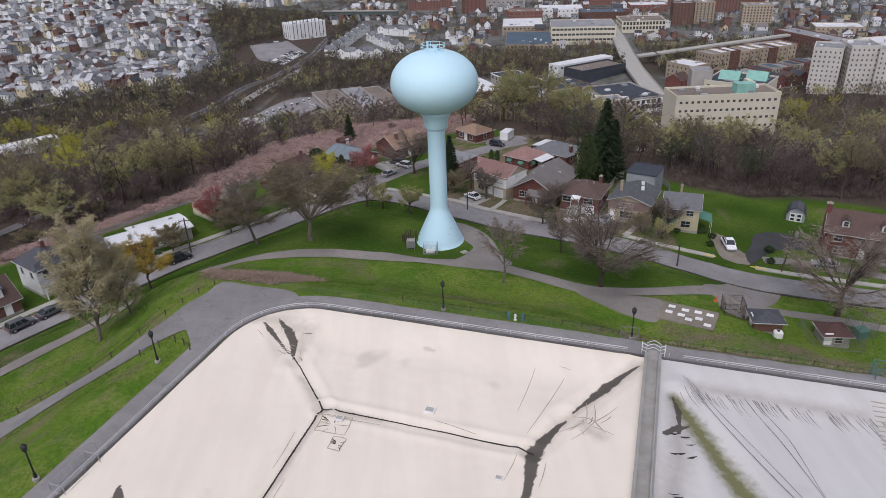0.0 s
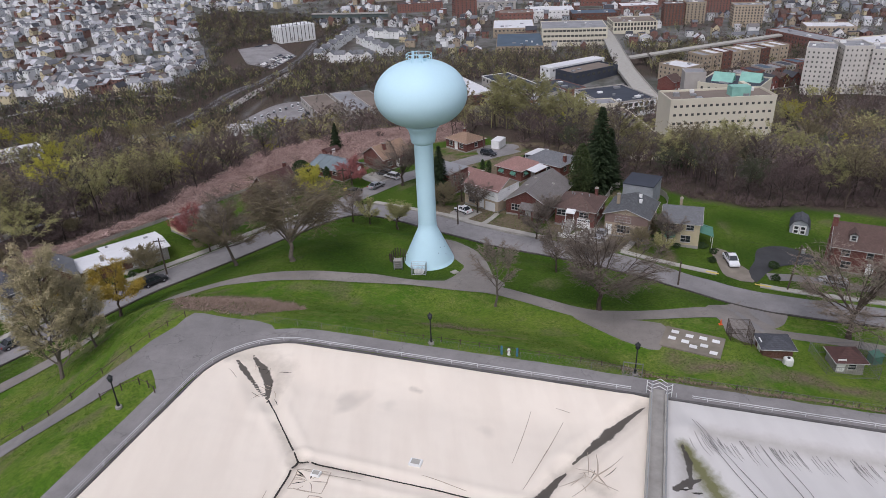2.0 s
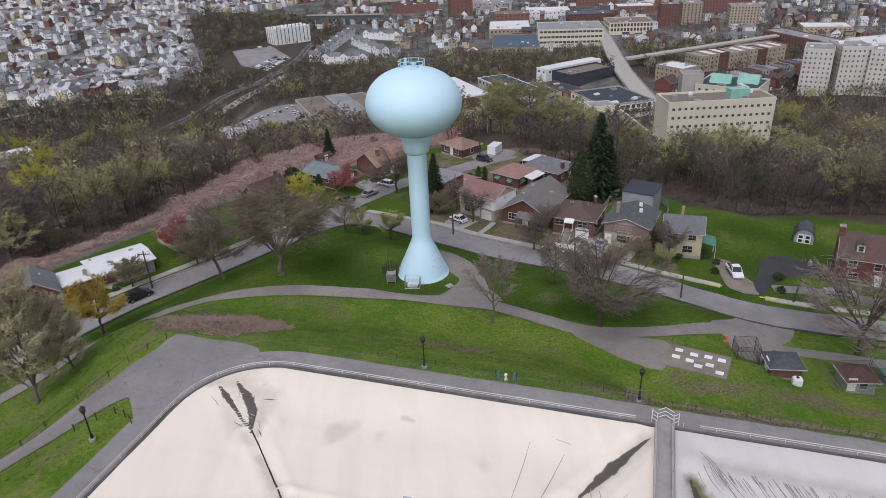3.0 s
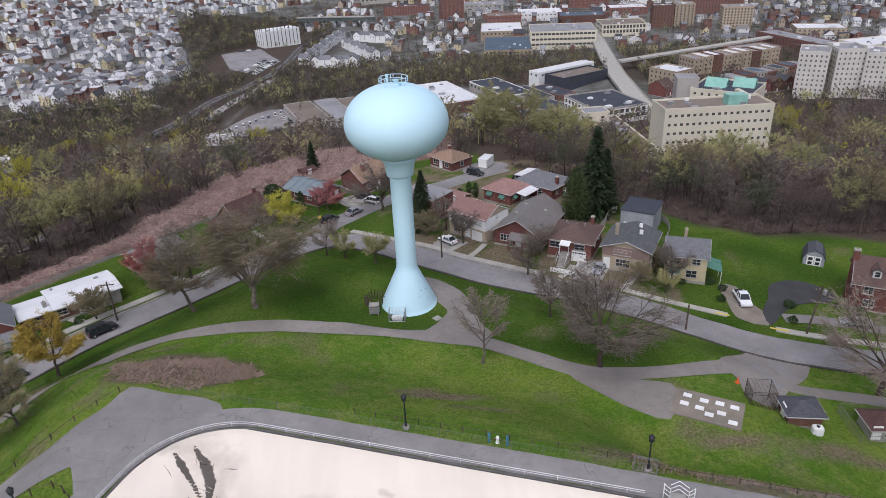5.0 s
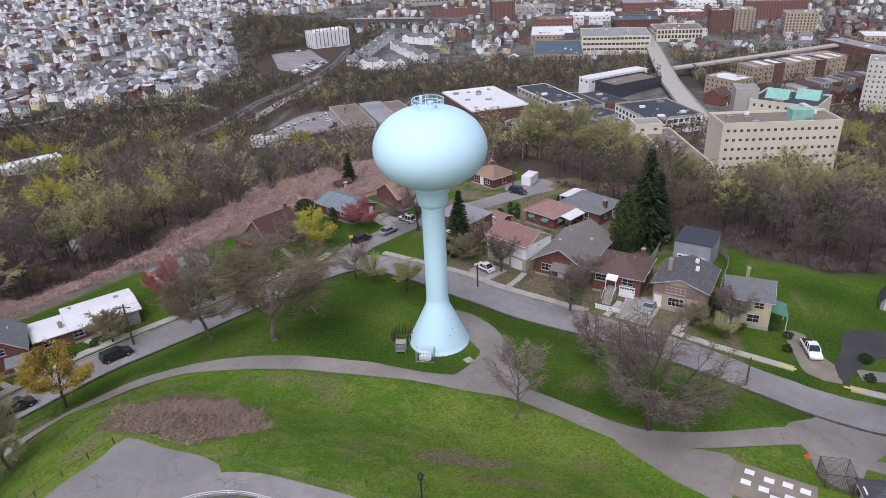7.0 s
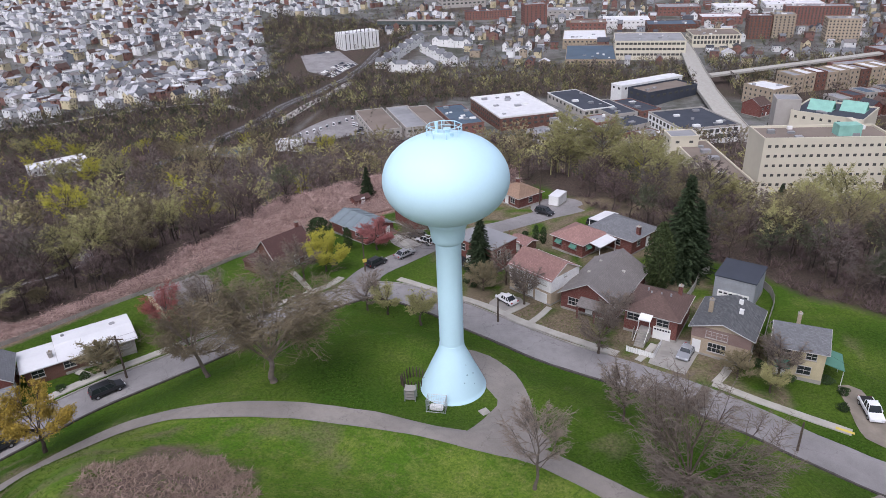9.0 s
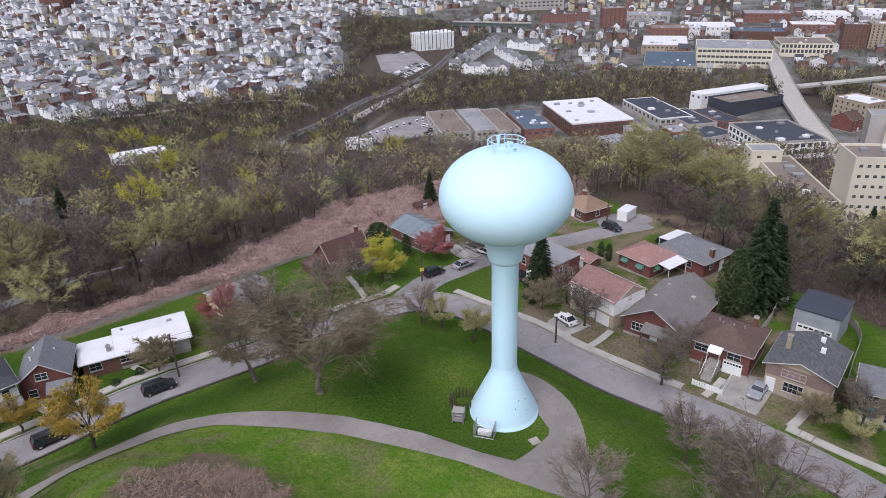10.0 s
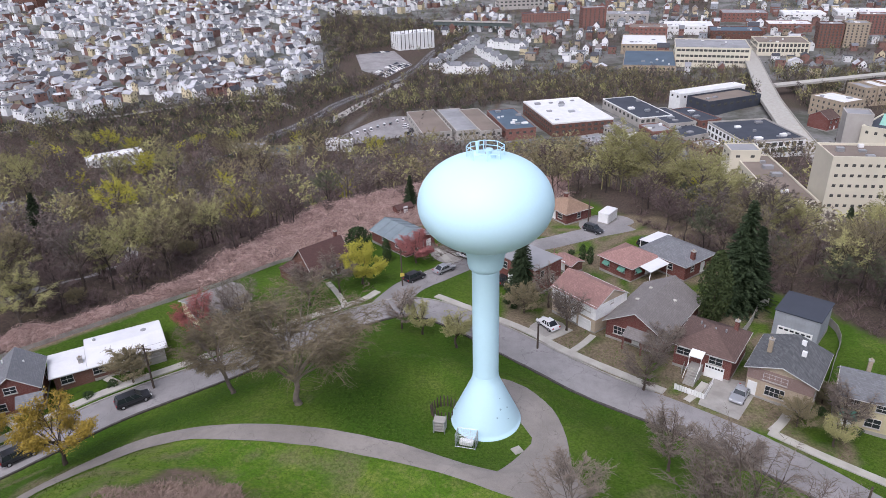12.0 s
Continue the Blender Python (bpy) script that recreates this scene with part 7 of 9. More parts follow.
                    e4 = p3 + Vector((math.cos(h4), math.sin(h4), rng.uniform(-0.35, 0.95) - 2.0 * droop)).normalized() * l3 * rng.uniform(0.4, 0.8)
                    crown.blade(p3, e4, twig * 1.25, rng)
                    for v in range(leaves):
                        crown.leaf(p3.lerp(e4, rng.uniform(0.3, 1.05)) + Vector((rng.gauss(0, 0.1), rng.gauss(0, 0.1), rng.gauss(0, 0.1))), leaf * rng.uniform(0.6, 1.3), rng)
    return wood, crown


def grown(seed, height, width, bark, crown_mat, *args, **kw):
    wood, crown = limbed(seed, height, width, *args, **kw)
    return wood.mesh("trunk", bark), crown.mesh("crown", crown_mat)


BIG_BARE = grown(3, 13.5, 15.0, BARK, TWIGS_NEAR, (15, 9, 8, 7), 0.2, 0.02, 0.027, 0.05, 0.75, sides=8, fork=0.34)
WIDE_OAK = grown(8, 15.5, 19.0, PALE_BARK, BUDS_HAZE, (17, 9, 9, 8), 0.2, 0.16, 0.027, 0.06, 0.85, leaf=0.075, leaves=1, sides=9, fork=0.3)
SLIM_BARE = grown(15, 11.5, 7.5, PALE_BARK, TWIGS_NEAR, (15, 8, 7, 5), 0.22, 0.0, 0.017, 0.045, 1.2, sides=6)
LEAN_BARE = grown(16, 12.0, 11.0, PALE_BARK, BUDS_HAZE, (13, 9, 8, 7), 0.32, 0.1, 0.026, 0.048, 0.7, lean=-0.1, leaf=0.06, leaves=1, sides=7, fork=0.45)
SMALL_BARE = grown(21, 8.2, 7.8, BARK, TWIGS_NEAR, (12, 8, 8, 6), 0.22, 0.0, 0.022, 0.046, 0.85, sides=6, fork=0.4)
BUDS_PALE = leafy("pale_tan_buds", (0.42, 0.365, 0.21), (0.26, 0.22, 0.14))
BUDDING = grown(27, 18.5, 8.2, PALE_BARK, BUDS_PALE, (30, 8, 7, 6), 0.05, 0.0, 0.014, 0.06, 1.7, lean=0.05, leaf=0.10, leaves=2, sides=7, mid=0.40)
GOLD_TREE = grown(33, 6.8, 8.0, BARK, BUDS_GOLD, (13, 8, 6, 6), 0.28, 0.05, 0.028, 0.035, 0.7, leaf=0.085, leaves=3, fork=0.4)
YELLOW_TREE = grown(35, 7.6, 8.6, BARK, BUDS_YELLOW, (14, 8, 7, 6), 0.16, 0.0, 0.028, 0.04, 0.9, leaf=0.12, leaves=4, fork=0.35)
YELLOW_SMALL = grown(36, 6.2, 5.8, BARK, BUDS_GREEN, (12, 8, 7, 6), 0.24, 0.05, 0.03, 0.04, 0.8, leaf=0.085, leaves=1, fork=0.4)
RED_MAPLE = grown(41, 8.0, 7.8, BARK, BUDS_RED, (14, 8, 7, 6), 0.18, 0.05, 0.026, 0.04, 0.85, leaf=0.085, leaves=2, fork=0.35)
CORAL_TREE = grown(43, 6.6, 7.8, BARK, BUDS_PINK, (14, 8, 7, 6), 0.18, 0.1, 0.028, 0.04, 0.75, leaf=0.10, leaves=3, fork=0.35)
WHITE_TREE = grown(45, 5.5, 6.0, BARK, BUDS_WHITE, (9, 6, 5, 5), 0.2, 0.05, 0.028, 0.04, 0.75, leaf=0.11, leaves=2, fork=0.35)
BROWN_BUSH = grown(47, 4.6, 5.8, BARK, BUDS_OLIVE, (16, 8, 7, 6), 0.04, 0.05, 0.024, 0.05, 0.95, leaf=0.07, leaves=1)

plant(SLIM_BARE, 9.5, -21.1, "slender bare tree with pale bark on the lawn", 40)
plant(BIG_BARE, 25.1, -23.2, "large bare spreading tree beside the park lane", 10, 1.0)
plant(SMALL_BARE, 21.8, -7.5, "small bare tree on the lawn by the street", 80, 1.05)
plant(SMALL_BARE, 27.6, -9.8, "bare young tree on the lawn by the street", 200, 1.1)
plant(WIDE_OAK, -24.0, -3.2, "wide spreading oak just coming into bud", 120, 1.0)
plant(LEAN_BARE, -35.2, 1.5, "leaning budding tree on the park verge", 10, 1.0)
plant(SMALL_BARE, -15.5, 23.2, "bare tree at the edge of the lawn", 300, 0.9)
plant(YELLOW_SMALL, -11.9, 22.2, "small dark-trunked tree in yellow bud on the verge", 15, 0.95)
plant(YELLOW_SMALL, -6.0, 18.8, "low spreading tree in yellow-green bud", 150, 1.1)
plant(GOLD_TREE, -50.8, -13.2, "round tree in golden spring leaf by the lane", 60, 1.35)
plant(GOLD_TREE, -64.5, -9.4, "golden budding tree before a brick house", 130, 0.85)
plant(BUDDING, -49.2, -35.6, "tall feathery tree in pale green bud on the bank", 30)
plant(BUDDING, -46.2, -31.2, "slim budding tree on the bank", 210, 0.62)
plant(BIG_BARE, 62.6, -27.4, "large bare tree beside the utility shed", 250, 1.1)
plant(WHITE_TREE, -63.5, -45.5, "small tree in white blossom at the lane", 10)
plant(BROWN_BUSH, -53.2, 5.9, "dense brown budding bush before the bungalow", 20, 1.25)
plant(RED_MAPLE, -47.6, 17.8, "maple in dark red flower behind the street", 10)
plant(BROWN_BUSH, -43.6, 14.0, "tall brown leafless shrub at the pavement", 90, 1.35)
plant(BIG_BARE, -40.5, 18.5, "broad bare tree behind the pavement", 33, 0.75)
plant(SMALL_BARE, -33.5, 30.5, "bare tree before the brown-roofed house", 133, 1.1)
plant(SMALL_BARE, -29.5, 36.0, "bare multi-stemmed tree before the brown-roofed house", 77, 1.0)
plant(YELLOW_TREE, -26.2, 40.2, "bright yellow-green tree before the corner house", 0)
plant(CORAL_TREE, -17.6, 50.4, "tree in coral pink blossom", 0)
plant(BIG_BARE, -5.0, 47.5, "large bare tree beside the side street", 200, 0.85)
plant(SMALL_BARE, 21.7, 10.8, "bare street tree before the houses", 270, 1.05)
plant(SMALL_BARE, 11.4, 25.6, "bare tree before the pink-roofed house", 120, 1.0)
plant(BROWN_BUSH, 4.4, 31.0, "tangled leafless shrubs before a brick house", 10, 1.2)
plant(SMALL_BARE, 8.6, 33.5, "bare tree beside a driveway", 45, 0.9)
plant(SMALL_BARE, 25.4, 18.4, "bare tree before the grey-roofed house", 222, 0.85)
plant(SMALL_BARE, 45.8, 4.2, "bare tree before the cream house", 99, 1.0)
plant(BROWN_BUSH, 40.4, 4.8, "leafless shrubs in a sloping front garden", 0, 0.9)
plant(YELLOW_SMALL, 43.8, 1.6, "shrub in yellow bud on the front lawn", 70, 0.75)
plant(BROWN_BUSH, 45.6, 10.5, "leafless shrub beside the cream house", 50, 0.7)
SPRUCE = spruce_meshes(51, 15.5, 4.5, NEEDLES)
plant(SPRUCE, 40.8, 36.6, "tall dark green spruce", 0, 1.3, name="spruce")
plant(SPRUCE, 44.2, 40.2, "tall dark green spruce", 77, 0.93, name="spruce")
plant(SPRUCE, 3.9, 38.6, "dark green spruce beside a brick house", 140, 0.8, name="spruce")
plant(SPRUCE, -24.5, 84.5, "small dark spruce among bare trees", 30, 0.55, name="spruce")
plant(SPRUCE, 95.0, 120.0, "dark spruce before the beige building", 30, 0.9, name="spruce")
plant(SPRUCE, -150, 110, "dark spruce at the foot of the slope", 30, 1.1, name="spruce")
LEAF_OLIVE = leafy("olive_evergreen_leaves", (0.080, 0.105, 0.038), (0.042, 0.060, 0.022))
COLUMN = shrub_meshes(61, 3.2, 8.6, LEAF_OLIVE, 5200, 0.14)
plant(COLUMN, 35.3, 31.0, "broad columnar dark evergreen", 0, 1.5, name="evergreen")
ROUND_DARK = shrub_meshes(62, 4.4, 4.8, LEAF_DARK, 1500, 0.2)
plant(ROUND_DARK, -30.4, 54.6, "round dense dark green tree beside a lawn", 0, 1.2, name="evergreen")
ARBOR = shrub_meshes(63, 1.5, 4.0, LEAF_DARK, 900, 0.14)
for x, y, s in ((-23.6, 50.6, 1.25), (15.6, 54.0, 0.9), (17.0, 52.4, 0.95)):
    plant(ARBOR, x, y, "narrow dark green arborvitae", 0, s, name="arborvitae")
HEDGE = shrub_meshes(64, 1.6, 1.1, LEAF_DARK, 420, 0.12)
for k, (x, y, s) in enumerate(((-55.9, 4.9, 1.0), (-58.0, 2.0, 0.9), (52.8, 4.4, 1.1), (54.0, 2.0, 1.0), (52.2, -1.6, 1.0), (62.6, -4.2, 1.2), (73.0, -6.6, 1.1), (1.4, 34.4, 0.9), (2.6, 32.6, 0.8), (13.6, 57.0, 0.9), (70.6, -4.6, 0.8), (44.6, 8.0, 1.0), (47.8, 4.6, 0.9), (60.8, -8.6, 1.0))):
    plant(HEDGE, x, y, "small clipped dark green bush", 40 * k, s, "bush", name="bush")

# woodland on the slopes: the nearest trees singly, the rest as one mass
WOOD_MATS = [TWIGS_GREY, TWIGS, TWIGS_MAUVE, BUDS_OLIVE, BUDS_GREEN, BUDS_YELLOW, IVY_GREY]
WOOD_SHAPES = ((14, 8.5, 0), (11.5, 9.0, 1), (15.5, 8.0, 0), (9.0, 9.0, 2), (13, 10.0, 3), (12, 10.5, 4), (11, 10.0, 5), (5.5, 7.5, 2), (8.5, 9.5, 6))
WOOD_KINDS = [grown(100 + k, h, w, BARK if k in (0, 2, 4) else SHADE_BARK, WOOD_MATS[m], (11, 6, 5, 5) if h > 6 else (14, 6, 5, 5), 0.04 if h < 6 else 0.26, 0.0 if h > 6 else 0.18, 0.016, 0.064, 1.25 if h > 6 else 0.9, leaf=0.105 if m > 2 else 0.0, leaves=(0, 0, 0, 1, 1, 2, 1)[m], sides=5) for k, (h, w, m) in enumerate(WOOD_SHAPES)]


def far_shape(seed, h, w, m, levels, twig, leaf, flat=True):
    """Vertices, faces and material of one tree for a mass of trees."""
    wood, crown = limbed(seed, h, w, levels, 0.04 if h < 6 else 0.24, 0.0 if h > 6 else 0.15, 0.018, twig, 1.25 if h > 6 else 0.9, leaf=leaf if m > 2 else 0.0, leaves=1 if m > 2 and leaf else 0, sides=3, flatwood=flat)
    a, b = wood.mesh("trunk", BARK), crown.mesh("crown", BARK)
    out, faces, base = [], [], 0
    for me in (a, b):
        v = np.empty(len(me.vertices) * 3, dtype=np.float32)
        me.vertices.foreach_get("co", v)
        out.append(v.reshape(-1, 3))
        faces += [tuple(i + base for i in p.vertices) for p in me.polygons]
        base += len(me.vertices)
        bpy.data.meshes.remove(me)
    return np.concatenate(out), faces, m


DENSE = [far_shape(150 + k, h, w, m, (9, 4, 4, 3), 0.15, 0.2) for k, (h, w, m) in enumerate(WOOD_SHAPES)]
SPARSE = [far_shape(200 + k, h, w, m, (8, 4, 3, 2), 0.25, 0.26) for k, (h, w, m) in enumerate(WOOD_SHAPES)]
TINY = [far_shape(300 + k, h * 0.95, w * 0.95, m, (6, 2, 2, 1), 1.0, 0.0) for k, (h, w, m) in enumerate(WOOD_SHAPES)]


def mass_of_trees(name, label, spots, prototypes, mats, category="woodland"):
    """Many far trees in one object, real branch geometry."""
    verts, loops, counts, mat_ids, tints, base = [], [], [], [], [], 0
    flat = [(v, np.array([i for q in f for i in q], dtype=np.int32), np.array([len(q) for q in f], dtype=np.int32), m) for v, f, m in prototypes]
    tint_rng = random.Random(12)
    for x, y, z, yaw, s, k in spots:
        v, idx, num, m = flat[k]
        c, sn = math.cos(yaw), math.sin(yaw)
        w = np.empty_like(v)
        w[:, 0], w[:, 1], w[:, 2] = (v[:, 0] * c - v[:, 1] * sn) * s + x, (v[:, 0] * sn + v[:, 1] * c) * s + y, v[:, 2] * s + z
        verts.append(w)
        loops.append(idx + base)
        counts.append(num)
        mat_ids.append(np.full(len(num), m, dtype=np.int32))
        tints.append(np.full(len(v), tint_rng.uniform(-0.95, 0.95), dtype=np.float32))
        base += len(v)
    loops, counts = np.concatenate(loops), np.concatenate(counts)
    me = bpy.data.meshes.new(name)
    me.vertices.add(base)
    me.vertices.foreach_set("co", np.concatenate(verts).ravel())
    me.loops.add(len(loops))
    me.loops.foreach_set("vertex_index", loops)
    me.polygons.add(len(counts))
    me.polygons.foreach_set("loop_start", np.concatenate(([0], np.cumsum(counts)[:-1])).astype(np.int32))
    me.polygons.foreach_set("material_index", np.concatenate(mat_ids))
    me.attributes.new("tint", "FLOAT", "POINT").data.foreach_set("value", np.concatenate(tints))
    for m in mats:
        me.materials.append(m)
    me.update(calc_edges=True)
    return tagged(new(name, me), label, category, kind="stuff")


rng = random.Random(77)
near_spots, far_spots = [], []


def in_view(x, y, slack=1.08):
    """Within the fan that the whole walk looks into."""
    return -0.90 * slack * (y + 70) - 12 < x < 0.72 * slack * (y + 118) + 12


def clearing(x, y):
    """Open places inside the wooded belt."""
    if y < lin(x, -112, -10, -100, -2, -75, 19, -66, 29, -60, 42, -54, 60, -46, 84, -25, 104, 5, 112, 20, 104, 400, 0) + 6 * rough(x, y, 9, 2) - 2 and x < 10:
        return True                                            # bramble strip
    if 0 < y < 100 and abs(x - lin(y, 8, -104, 20, -94, 34, -87.5, 50, -86, 66, -92, 80, -100, 98, -112)) < 4.5:
        return True                                            # the lane in the wood
    for cx, cy, r in ((-208, 154, 15), (-234, 278, 15), (-173, 326, 13), (-147, 318, 13), (-114, 336, 9), (24, 88, 9), (130, 170, 31), (112, 190, 26), (96, 190, 16), (-104, 80, 6), (-128, 115, 10), (-122, 103, 9), (-222, 188, 9), (-170, 203, 8)):
        if math.hypot(x - cx, y - cy) < r:
            return True
    return False


y = 22.0
while y < 345:
    gap = 5.8 + y * 0.011
    x = -0.95 * (y + 70) - 12
    while x < 0.75 * (y + 118) + 12:
        px, py = x + rng.uniform(-0.45, 0.45) * gap, y + rng.uniform(-0.45, 0.45) * gap
        x += gap
        if wooded(px, py) < 0.5 or not in_view(px, py) or clearing(px, py) or (py > 330 and -130 < px < 230):
            continue
        t, t2 = rough(px, py, 30, 12), rough(px, py, 22, 15)
        k = rng.choice((0, 0, 0, 1, 1, 2, 3, 3, 7, 8))
        if t > 0.08 and rng.random() < 0.75:
            k = rng.choice((4, 4, 5))
        elif t2 > 0.2:
            k = rng.choice((3, 3, 7, 7, 1))
        if rng.random() < 0.025 and not (px > 40 and py < 90):
            k = 6
        dist = math.hypot(px - 2, py + 80)
        (near_spots if dist < 175 else far_spots).append((px, py, gz(px, py), rng.uniform(0, 6.28), rng.uniform(0.75, 1.15), k))
    y += gap
for px, py, s_, k in ((-133, 127, 1.75, 6), (-128, 132, 1.35, 5), (-231, 203, 1.76, 5), (-222, 196, 1.62, 5), (-242, 208, 1.62, 5), (-249, 299, 1.69, 6), (-231, 294, 1.35, 6), (-261, 296, 1.49, 5), (-175, 214, 1.62, 6), (-166, 220, 1.62, 5), (-185, 208, 1.49, 5), (-152, 249, 1.76, 4), (-142, 246, 1.69, 4), (-127, 235, 1.76, 4), (-81, 288, 1.49, 6), (201, 236, 1.62, 6), (194, 228, 1.49, 5), (125, 148, 1.62, 5), (98, 31, 1.00, 4), (103, 36, 1.00, 5), (82, 60, 1.10, 4), (88, 66, 1.00, 4), (74, 58, 1.00, 4), (66, 47, 1.05, 4), (110, 130, 1.49, 5), (122, 134, 1.49, 5), (140, 140, 1.49, 5), (150, 136, 1.55, 4)):
    near_spots.append((px, py, gz(px, py), rng.uniform(0, 6.28), s_, k))
for px, py, s_, k in ((-83, 21, 0.8, 4), (-89, 27, 0.9, 1), (-79, 40, 0.75, 3), (-95, 38, 0.9, 4), (-99, 24, 0.9, 0), (-77, 56, 0.9, 8), (-75, 67, 0.9, 4), (-70, 50, 0.8, 7), (-62, 63, 0.9, 7), (-57, 70, 0.8, 7), (-52, 80, 0.9, 7), (-47, 90, 0.9, 3), (-40, 98, 0.9, 7), (-66, 56, 0.7, 3), (-92, 12, 0.8, 3), (-84, 32, 0.7, 7), (-105, 14, 0.9, 4), (-110, 5, 0.9, 1), (-58, 52, 0.55, 7), (-64, 44, 0.6, 7), (-70, 36, 0.6, 3), (-73, 28, 0.6, 7), (-78, 22, 0.6, 7), (-85, 14, 0.7, 3), (-90, 6, 0.7, 7), (-50, 68, 0.5, 7), (-44, 78, 0.55, 7), (-36, 86, 0.5, 3), (-28, 92, 0.6, 7), (-18, 98, 0.6, 1), (-6, 102, 0.7, 3), (4, 100, 0.7, 7), (12, 98, 0.8, 1), (17, 96, 0.8, 3), (-12, 94, 0.5, 7), (20, 92, 0.7, 0), (24, 96, 0.8, 1)):
    near_spots.append((px, py, gz(px, py), rng.uniform(0, 6.28), s_, k))
near_spots.sort(key=lambda q: math.hypot(q[0] - 2, q[1] + 80))
LABELS = ("bare grey woodland tree", "bare brown woodland tree", "tall bare woodland tree", "low mauve-twigged bare tree", "olive budding woodland tree", "woodland tree in pale green bud", "woodland tree in bright yellow-green leaf", "rounded bare thicket", "ivy-clad dark green-grey tree")
for x, y, z, yaw, s, k in near_spots[:280]:
    plant(WOOD_KINDS[k], x, y, LABELS[k] + " on the slope", math.degrees(yaw), s, group="woodland trees")
if near_spots[280:]:
    mass_of_trees("woodland", "bare spring woodland on the slope below the houses", near_spots[280:], DENSE, WOOD_MATS)
mass_of_trees("woodland", "bare spring woodland down into the valley", far_spots, SPARSE, WOOD_MATS)
brush = Sticks()
rng = random.Random(88)
for k in range(9000):
    y = 24 + 300 * rng.random() ** 1.5
    x = rng.uniform(-0.93 * (y + 70) - 12, 0.75 * (y + 118) + 12)
    if wooded(x, y) < 0.5 or (y > 330 and -130 < x < 230) or (clearing(x, y) and rng.random() < 0.85):
        continue
    r = rng.uniform(1.0, 2.6)
    p = Vector((x, y, gz(x, y)))
    for j in range(14):
        a = rng.uniform(0, 6.28)
        f = rng.uniform(0.3, 1.0)
        q = p + Vector((r * f * math.cos(a), r * f * math.sin(a), r * (1.15 - 0.6 * f) * rng.uniform(0.8, 1.3)))
        brush.blade(p + (q - p) * 0.25, q, 0.10 + 0.0008 * y, rng)
tagged(mesh_part("undergrowth", brush.mesh("undergrowth", TWIGS_MAUVE), None), "tangled leafless undergrowth of the slopes", "undergrowth", kind="stuff")
# big budding trees at the end of the side street
BIG_BUD = grown(71, 17, 16, PALE_BARK, BUDS_GREEN, (18, 9, 7, 6), 0.12, 0.1, 0.026, 0.07, 0.85, leaf=0.13, leaves=1, sides=6)
for k, (x, y, s) in enumerate(((36, 96, 1.1), (28, 101, 1.05), (45, 88, 1.0), (52, 94, 1.0), (100, 112, 0.95), (109, 104, 0.9), (118, 116, 0.9), (138, 120, 0.9), (58, 70, 0.75), (90, 92, 0.9))):
    plant(BIG_BUD, x, y, "large spreading tree in pale green bud", 67 * k, s)
for k, (x, y, s) in enumerate(((-82, 20, 0.6), (-90, 25, 0.68), (-97, 14, 0.62), (-80, 42, 0.5), (-104, 34, 0.7))):
    plant(BIG_BUD, x, y, "olive budding tree below the bramble strip", 51 * k, s)
for k, (x, y, s) in enumerate(((-76, 27, 0.8), (-85, 13, 0.9), (-93, 8, 0.9), (-72, 38, 0.7), (-66, 50, 0.8))):
    plant(BROWN_BUSH, x, y, "tangled brown thicket beside the bramble strip", 63 * k, s, "bush", name="bush")

# bramble strip along the crest, dry stalks on the bank
rng = random.Random(5)
bram, stalk = Sticks(), Sticks()
for k in range(62000):
    x = rng.uniform(-112, 14)
    near_y = lin(x, -112, -8, -100, -4, -75, 16, -68, 24, -51, 41, -46, 50, -36, 58, -25, 70, 5, 88, 14, 91)
    far_y = lin(x, -112, -10, -100, -2, -75, 19, -66, 29, -60, 42, -54, 60, -46, 84, -25, 104, 14, 112) + 6 * rough(x, near_y, 8, 11)
    y = near_y + (far_y - near_y) * rng.random()
    if wooded(x, y) < 0.45 or not in_view(x, y):
        continue
    p = Vector((x, y, gz(x, y)))
    hh = rng.uniform(0.4, 1.1) * (1.3 + 1.3 * rough(x, y, 3.5, 14))
    q = p + Vector((rng.gauss(0, 0.7), rng.gauss(0, 0.7), hh))
    bram.blade(p, q, 0.10, rng)
    bram.blade(q - Vector((0, 0, 0.1)), q + Vector((rng.gauss(0, 1.0), rng.gauss(0, 1.0), -0.4 * hh)), 0.09, rng)
    bram.blade(p, p + Vector((rng.gauss(0, 1.2), rng.gauss(0, 1.2), hh * 0.8)), 0.08, rng)
tagged(mesh_part("brambles", bram.mesh("brambles", BRAMBLE), None), "pinkish dry bramble thicket along the crest", "brambles", kind="stuff")
for k in range(12000):
    a, r = rng.uniform(0, 6.28), rng.random() ** 0.5
    x, y = -27.5 + 8.6 * r * math.cos(a) - 2.0 * math.sin(2 * a), -25.6 + 7.8 * r * math.sin(a) + 1.0 * math.cos(2 * a)
    if r + 0.8 * rough(x, y, 3.5, 41) + 0.4 * rough(x, y, 1.2, 42) > 0.9:
        continue
    if plateau(x, y) < 1.0:
        continue
    p = Vector((x, y, gz(x, y)))
    stalk.blade(p, p + Vector((rng.gauss(0, 0.4), rng.gauss(0, 0.4), rng.uniform(0.1, 0.45))), 0.09, rng)
for k in range(3500):
    u = rng.uniform(36, 66)
    x, y = from_rim(u, rng.uniform(-40.6, -35.8) + 2.2 * rough(u, 0, 5, 7))
    p = Vector((x, y, gz(x, y)))
    stalk.blade(p, p + Vector((rng.gauss(0, 0.2), rng.gauss(0, 0.2), rng.uniform(0.12, 0.5))), 0.08, rng)
tagged(mesh_part("dry_stalks", stalk.mesh("dry_stalks", DRY_WEED), None), "patches of dry brown stalks on the bank", "weeds", kind="stuff")
tuft = Sticks()
